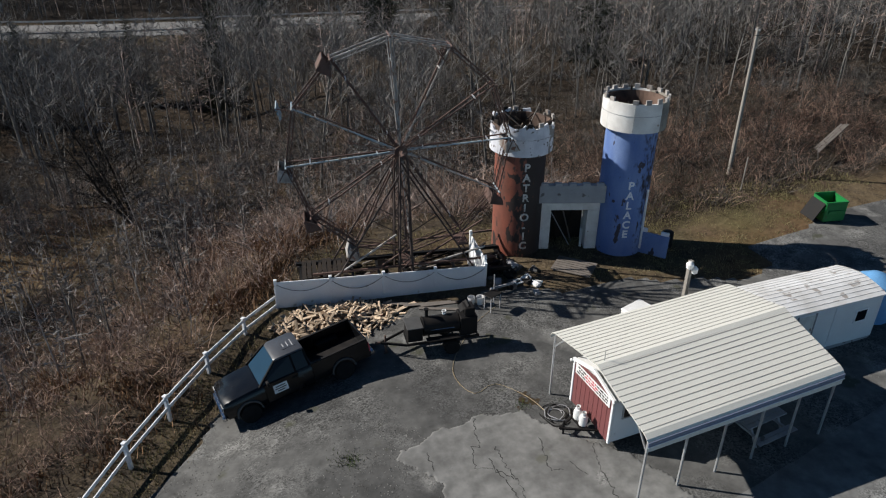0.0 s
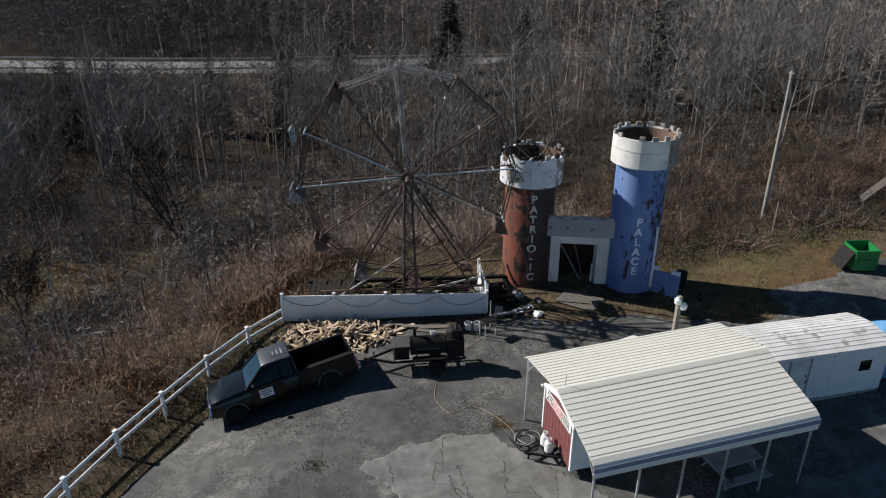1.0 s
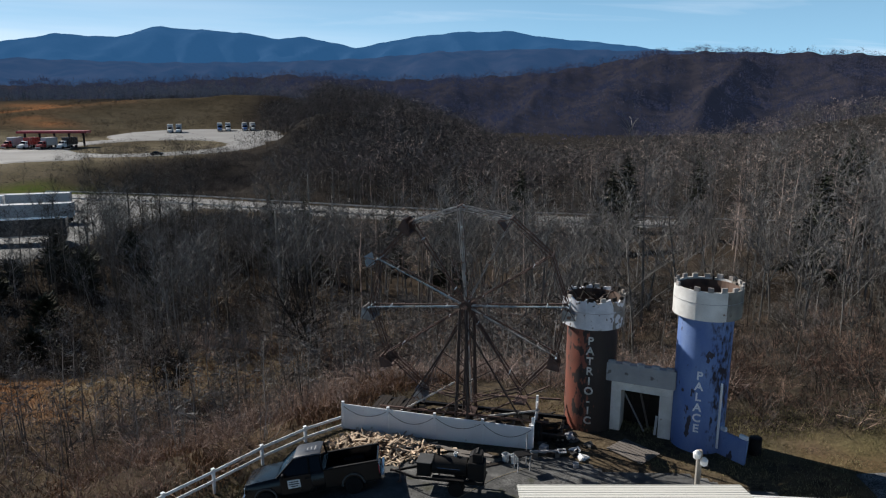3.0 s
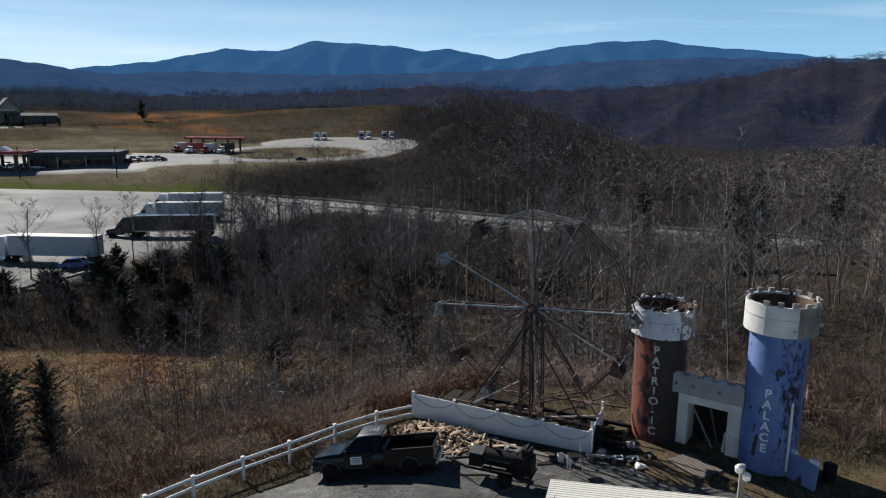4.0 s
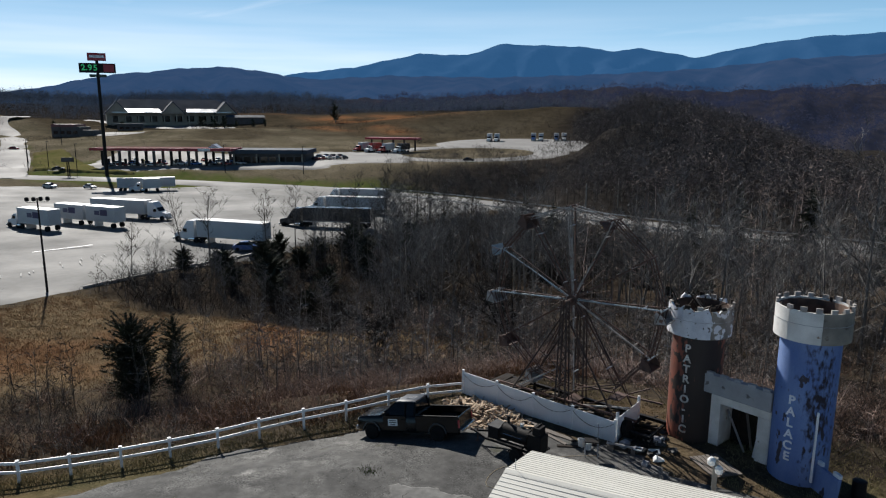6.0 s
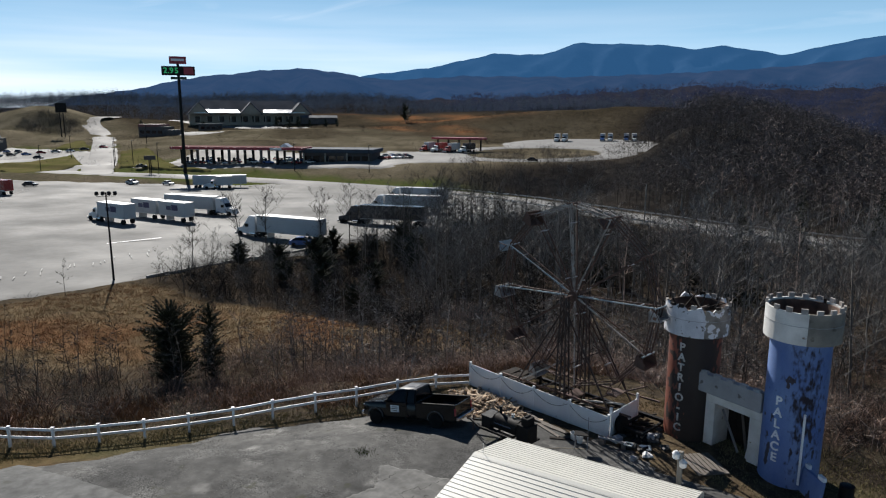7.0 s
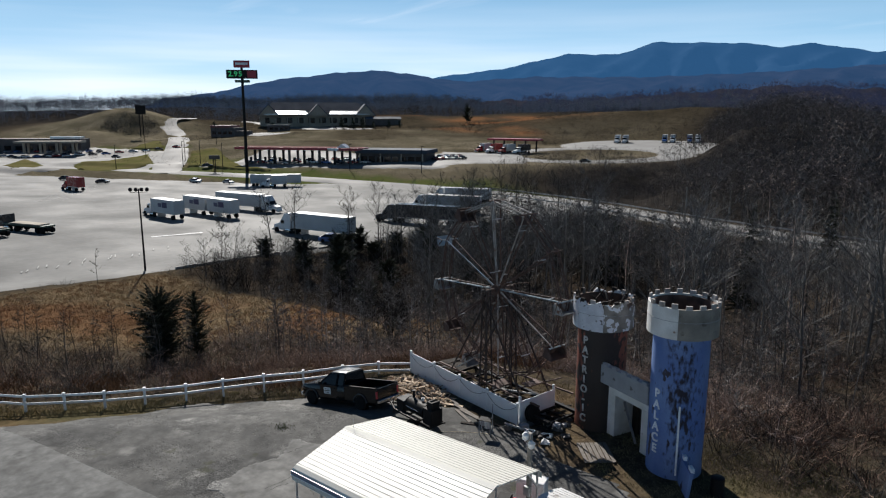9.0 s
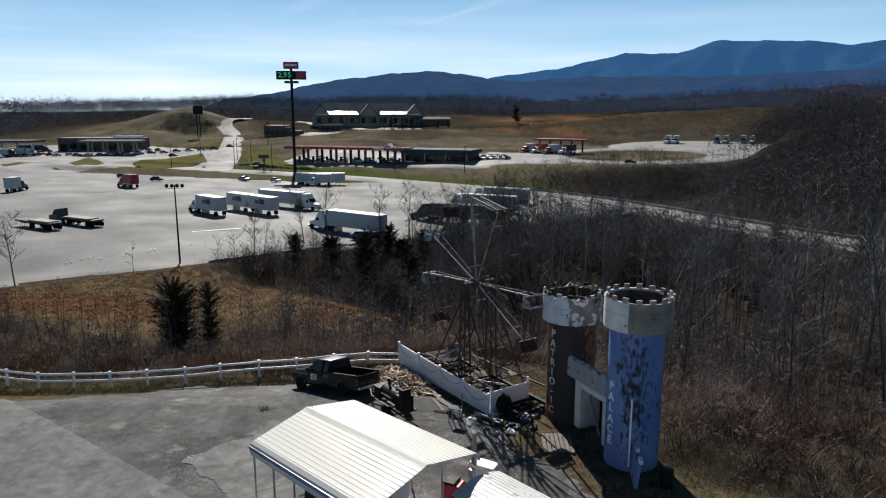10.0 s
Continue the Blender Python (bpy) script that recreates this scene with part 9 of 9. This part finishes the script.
wing = part("wing", Geo().box((12, -1, 1.7), (9, 8, 4.0)), M["shop_dark"], diner)

shrub_wood = [conifer(np.random.default_rng(600 + k), 1.0, 0.36, 9, 7, True, 5, 0.3) for k in range(3)]
shrub_mesh = [(mesh_of("trunk", a), mesh_of("crown", b)) for a, b in shrub_wood]
for a, b in shrub_mesh:
    a.materials.append(M["bark"])
    b.materials.append(M["needle"])
for k, (x, y, h) in enumerate(((-340, 322, 8), (-335, 328, 6.5), (-331, 333, 7), (-325, 338, 5.5), (-318, 346, 6), (-312, 351, 5), (-290, 400, 14), (-405, 262, 6), (-385, 296, 5))):
    tree = thing("evergreen_tree", on_land(x, y), "dark clipped evergreen on the bank before the store" if h < 9 else "tall dark evergreen beside the raw bank", "tree")
    tree.scale = (h, h, h)
    share("trunk", shrub_mesh[k % 3][0], tree, Matrix())
    share("crown", shrub_mesh[k % 3][1], tree, Matrix())
kiosk = thing("kiosk", on_land(-372, 292, 0.9), "low dark drive-in building on the slope", "shop")
part("wall", Geo().box((0, 0, 1.8), (15, 7, 4.4)), M["shop_dark"], kiosk, bevel=0.05)
part("roof", Geo().box((0, 0, 4.2), (16, 8, 0.5)), M["roof_grey"], kiosk, bevel=0.05)
for k in range(4):
    part("window", Geo().box((-5 + 3.4 * k, -3.55, 1.9), (2.2, 0.1, 1.5)), M["glass_dark"], kiosk)

# ---- second filling station, to the west ----
S2 = on_land(-372, 136, radians(45), 0.2)
shop2 = thing("station_shop", S2, "long dark brick shop with a flat roof", "shop")
part("wall", Geo().box((0, 6, 3.2), (46, 12, 7.5)), M["shop_dark"], shop2, bevel=0.06)
part("roof_unit", Geo().box((14, 6, 7.4), (16, 5, 1.2)), M["roof_bright"], shop2)
for k in range(8):
    part("window", Geo().box((-20 + 5.6 * k, -0.05, 2.2), (3.4, 0.12, 2.4)), M["glass_dark"], shop2)
c3 = thing("station_canopy", S2 @ Matrix.Translation((14, -14, 0)), "tan filling station canopy on pale columns", "canopy")
part("roof", Geo().box((0, 0, 5.8), (32, 9, 1.0)), M["stone_wall"], c3, bevel=0.06)
for k in range(4):
    for y in (-2.2, 2.2):
        part("column", Geo().box((-12 + 8 * k, y, 2.6), (0.9, 0.9, 5.6)), M["stone_wall"], c3)
rng = np.random.default_rng(23)
for k in range(22):
    p = S2 @ Vector((-20 + 2.6 * k, -5.5 if k % 2 else -22 - rng.uniform(0, 6), 0))
    car(on_land(p.x, p.y, radians(45) + (1.5 if k % 2 else rng.uniform(0, 1.5)), 0.4), COLOURS[(k * 5) % 7], "parked at the second station")
for k in range(5):
    p = (-352 - 7 * k, 70 + 9 * k)
    semi(on_land(p[0], p[1], radians(30 + 5 * k), 0.4), 17.0, "articulated lorry parked at the far station", cab=("car_dark", "cab_white")[k % 2], box=("van_white", "car_dark", "van_white")[k % 3])
c4 = thing("station_canopy", on_land(-385, 92, radians(40), 0.2), "wide pale lorry fuel canopy", "canopy")
part("roof", Geo().box((0, 0, 7.0), (40, 14, 1.0)), M["roof_grey"], c4, bevel=0.06)
for k in range(5):
    part("column", Geo().box((-17 + 8.5 * k, 0, 3.2), (0.9, 0.9, 7.0)), M["siding_white"], c4)
# cars on the roads and on the lorry park
for x, y, a, c, w in ((-197, 127, 0.2, "car_blue", "at the edge of the lorry park"), (-194, 125, 0.25, "van_white", "at the edge of the lorry park"), (-184, 132, 0.15, "car_silver", "at the edge of the lorry park"), (-318, 186, 0.5, "car_red", "on the side road"), (-310, 150, 0.6, "car_dark", "by the second station"),
                      (-226, 94, 0.6, "car_dark", "at the edge of the lorry park"), (-206, 98, 0.7, "car_dark", "at the edge of the lorry park"), (-236, 155, 1.0, "car_dark", "leaving the station"), (-60, 74, 0.6, "car_blue", "by the lorry park's edge")):
    car(on_land(x, y, a, 0.35), c, w)
for k in range(9):
    car(on_land(-318 - 3 * k, 176 - 5.5 * k, 1.2, 0.4), COLOURS[k % 7], "in a row by the side road")
for x, y in ((-250, 160), (-247, 150), (-262, 128), (-272, 165), (-300, 160), (-229, 158), (-176, 182), (-150, 196), (-310, 205)):
    lp = thing("street_lamp", on_land(x, y), "thin dark street lamp by the road", "street lamp", "street lamps")
    part("pole", Geo().tube([(0, 0, -0.3), (0, 0, 10.5)], [0.16, 0.1], 8), M["black_metal"], lp)
    part("head", Geo().box((0.7, 0, 10.5), (1.5, 0.4, 0.18)), M["black_metal"], lp, bevel=0.04)

# guard rail along the far side of the road
gr = thing("guard_rail", Matrix(), "long low steel guard rail beside the road", "guard rail")
line = [p for p in ROAD_LINE if p[0] > -110]
for a, b in zip(line[:-1], line[1:]):
    d = Vector((b[0] - a[0], b[1] - a[1], 0)).normalized()
    n = Vector((-d.y, d.x, 0))
    for s in (-6.2, 6.2):
        p, q = Vector(a) + n * s, Vector(b) + n * s
        part("rail", Geo().beam((p.x, p.y, a[2] + 0.85), (q.x, q.y, b[2] + 0.85), 0.08, 0.32), M["galv"], gr)
        part("post", Geo().box((p.x, p.y, a[2] + 0.45), (0.15, 0.15, 0.95)), M["galv"], gr)

# ---- house on the wooded rise ----
M["shingle"] = paint("weathered_grey_shingles", (0.15, 0.15, 0.16), 0.9, col2=(0.1, 0.1, 0.105), scale=0.8, amount=1.0, bump=0, spec=0.1)


def build_house(x, y, turn, ln, label):
    z = gz(x, y)
    t = thing("house", pose(x, y, z, rz=turn), label, "house")
    part("wall", Geo().prism([(-3.4, -0.6), (3.4, -0.6), (3.4, 3.6), (0, 5.9), (-3.4, 3.6)], -ln / 2, ln / 2), M["grey_board"], t)
    for s in (-1, 1):
        part("roof", Geo().prism([(0, 6.0), (0, 6.22), (s * 4.0, 3.5), (s * 4.0, 3.28)], -ln / 2 - 0.5, ln / 2 + 0.5), M["shingle"], t)
    for k in (-1.7, 1.7):
        for zz in (1.0, 3.2):
            part("window", Geo().box((k, -ln / 2 - 0.02, zz), (1.0, 0.1, 1.4)), M["glass_dark"], t)
    return t


build_house(201.0, 306.0, 28.0, 8.0, "pale grey gabled house among bare trees")
build_house(228.0, 312.0, -50.0, 10.0, "long pale grey house among bare trees")

# ---- woods and scrub of the far ground ----
def ring_wood(x, y):
    r = np.hypot(x - 15, y + 5)
    az = np.degrees(np.arctan2(-(x - 15), y + 5))
    return sstep(-25, 25, r - 585 - 45 * np.sin(az * 0.21) + 70 * sstep(26, 14, az)) * sstep(790, 740, r) * (az > 8) * (az < 82) * sstep(85, 105, np.hypot((x + 475) * 0.8, y - 222)) * sstep(62, 80, np.hypot(x + 405, y - 345))


far_dark = spots_in(2900, (-780, 60, -20, 800), ring_wood, 0.75, 1.3, np.random.default_rng(14))
# far twigs and needles with distance haze painted in as a faint glow
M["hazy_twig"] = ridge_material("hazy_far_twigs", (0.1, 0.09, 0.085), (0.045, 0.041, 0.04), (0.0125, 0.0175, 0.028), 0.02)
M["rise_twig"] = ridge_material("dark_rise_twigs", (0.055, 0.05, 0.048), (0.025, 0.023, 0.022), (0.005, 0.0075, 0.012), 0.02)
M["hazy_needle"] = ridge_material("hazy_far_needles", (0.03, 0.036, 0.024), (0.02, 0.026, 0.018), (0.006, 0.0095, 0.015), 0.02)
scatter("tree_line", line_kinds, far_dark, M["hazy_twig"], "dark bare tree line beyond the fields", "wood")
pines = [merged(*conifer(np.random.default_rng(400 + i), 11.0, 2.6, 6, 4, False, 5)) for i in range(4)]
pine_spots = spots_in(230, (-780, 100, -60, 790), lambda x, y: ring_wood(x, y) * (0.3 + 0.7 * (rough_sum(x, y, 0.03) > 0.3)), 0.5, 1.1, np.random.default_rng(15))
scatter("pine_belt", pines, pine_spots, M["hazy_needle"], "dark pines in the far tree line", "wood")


def scrub_k(x, y):
    r = np.hypot(x - 15, y + 5)
    base = sstep(-60, -75, x) * (1 - in_station(x, y)) * sstep(9, 14, road_near(x, y)[0]) * (1 - lot_k(x, y)) * (r < 520)
    hill = sstep(300, 330, y) * sstep(-330, -240, x) + 0.3
    return base * np.clip(hill, 0, 1) * (0.3 + 0.7 * (rough_sum(x, y, 0.06) > 0.1))


scrub = spots_in(2500, (-480, 140, -62, 520), scrub_k, 0.8, 2.3, np.random.default_rng(16))
scatter("far_scrub", [bush(np.random.default_rng(500 + i), 2.1, 5) for i in range(8)], scrub, M["far_twig"], "dark low scrub on the rough far ground", "brush")
edge_spots = spots_in(1300, (-780, 60, -20, 800), ring_wood, 2.2, 4.2, np.random.default_rng(24))
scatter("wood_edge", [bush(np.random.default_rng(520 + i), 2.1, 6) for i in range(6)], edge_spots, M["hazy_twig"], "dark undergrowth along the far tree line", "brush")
hill_trees = spots_in(3300, (-110, 175, 60, 420), lambda x, y: sstep(10, 14, road_near(x, y)[0]) * sstep(0.98, 1.04, np.hypot((x + 124) / 58, (y - 296) / 84)) * (1 - in_station(x, y)) * sstep(-100, -78, x + 0.12 * (y - 230)) * sstep(60, 0, x), 0.75, 1.25, np.random.default_rng(17), 0.0, True)
scatter("hill_wood", far_kinds, hill_trees, M["hill_twig"], "dense dark wood on the hill beyond the road", "wood")

# the wooded rise behind the mound, and dark thickets at its foot
def rise_wood(x, y):
    r = np.hypot(x, y - 10)
    return sstep(650, 690, r) * sstep(800, 760, r) * sstep(-400, -480, x)


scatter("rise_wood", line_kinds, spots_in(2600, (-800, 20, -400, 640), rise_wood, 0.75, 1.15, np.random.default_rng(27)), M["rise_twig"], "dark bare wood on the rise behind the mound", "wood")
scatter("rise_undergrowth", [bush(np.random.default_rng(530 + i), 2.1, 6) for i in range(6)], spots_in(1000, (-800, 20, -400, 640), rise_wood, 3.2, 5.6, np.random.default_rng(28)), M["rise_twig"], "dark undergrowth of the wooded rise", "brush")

scatter("mound_thicket", brush_kinds[:4], spots_in(300, (-470, 180, -400, 260), lambda x, y: sstep(1.1, 0.8, np.hypot((x + 430) / 24, (y - 216) / 17)), 1.4, 2.6, np.random.default_rng(29)), M["dark_wood"], "dark thicket on the flank of the grassy mound", "brush")
scatter("roadside_thicket", brush_kinds, spots_in(300, (-60, 92, -22, 142), lambda x, y: (1 - sstep(0, 0.2, lot_k(x, y))) * sstep(9, 12, road_near(x, y)[0]), 1.2, 2.3, np.random.default_rng(30)), M["dark_twig"], "dense dark thicket between the lorry park and the road", "brush")
scatter("verge_wood", far_kinds, spots_in(240, (-130, 178, -70, 236), lambda x, y: (1 - in_station(x, y)) * sstep(9, 13, road_near(x, y)[0]) * sstep(-128, -104, x) * sstep(1.0, 1.06, np.hypot((x + 117) / 46, (y - 272) / 46)), 0.35, 0.7, np.random.default_rng(31)), M["hill_twig"], "low grey saplings between the road and the turning loop", "wood")
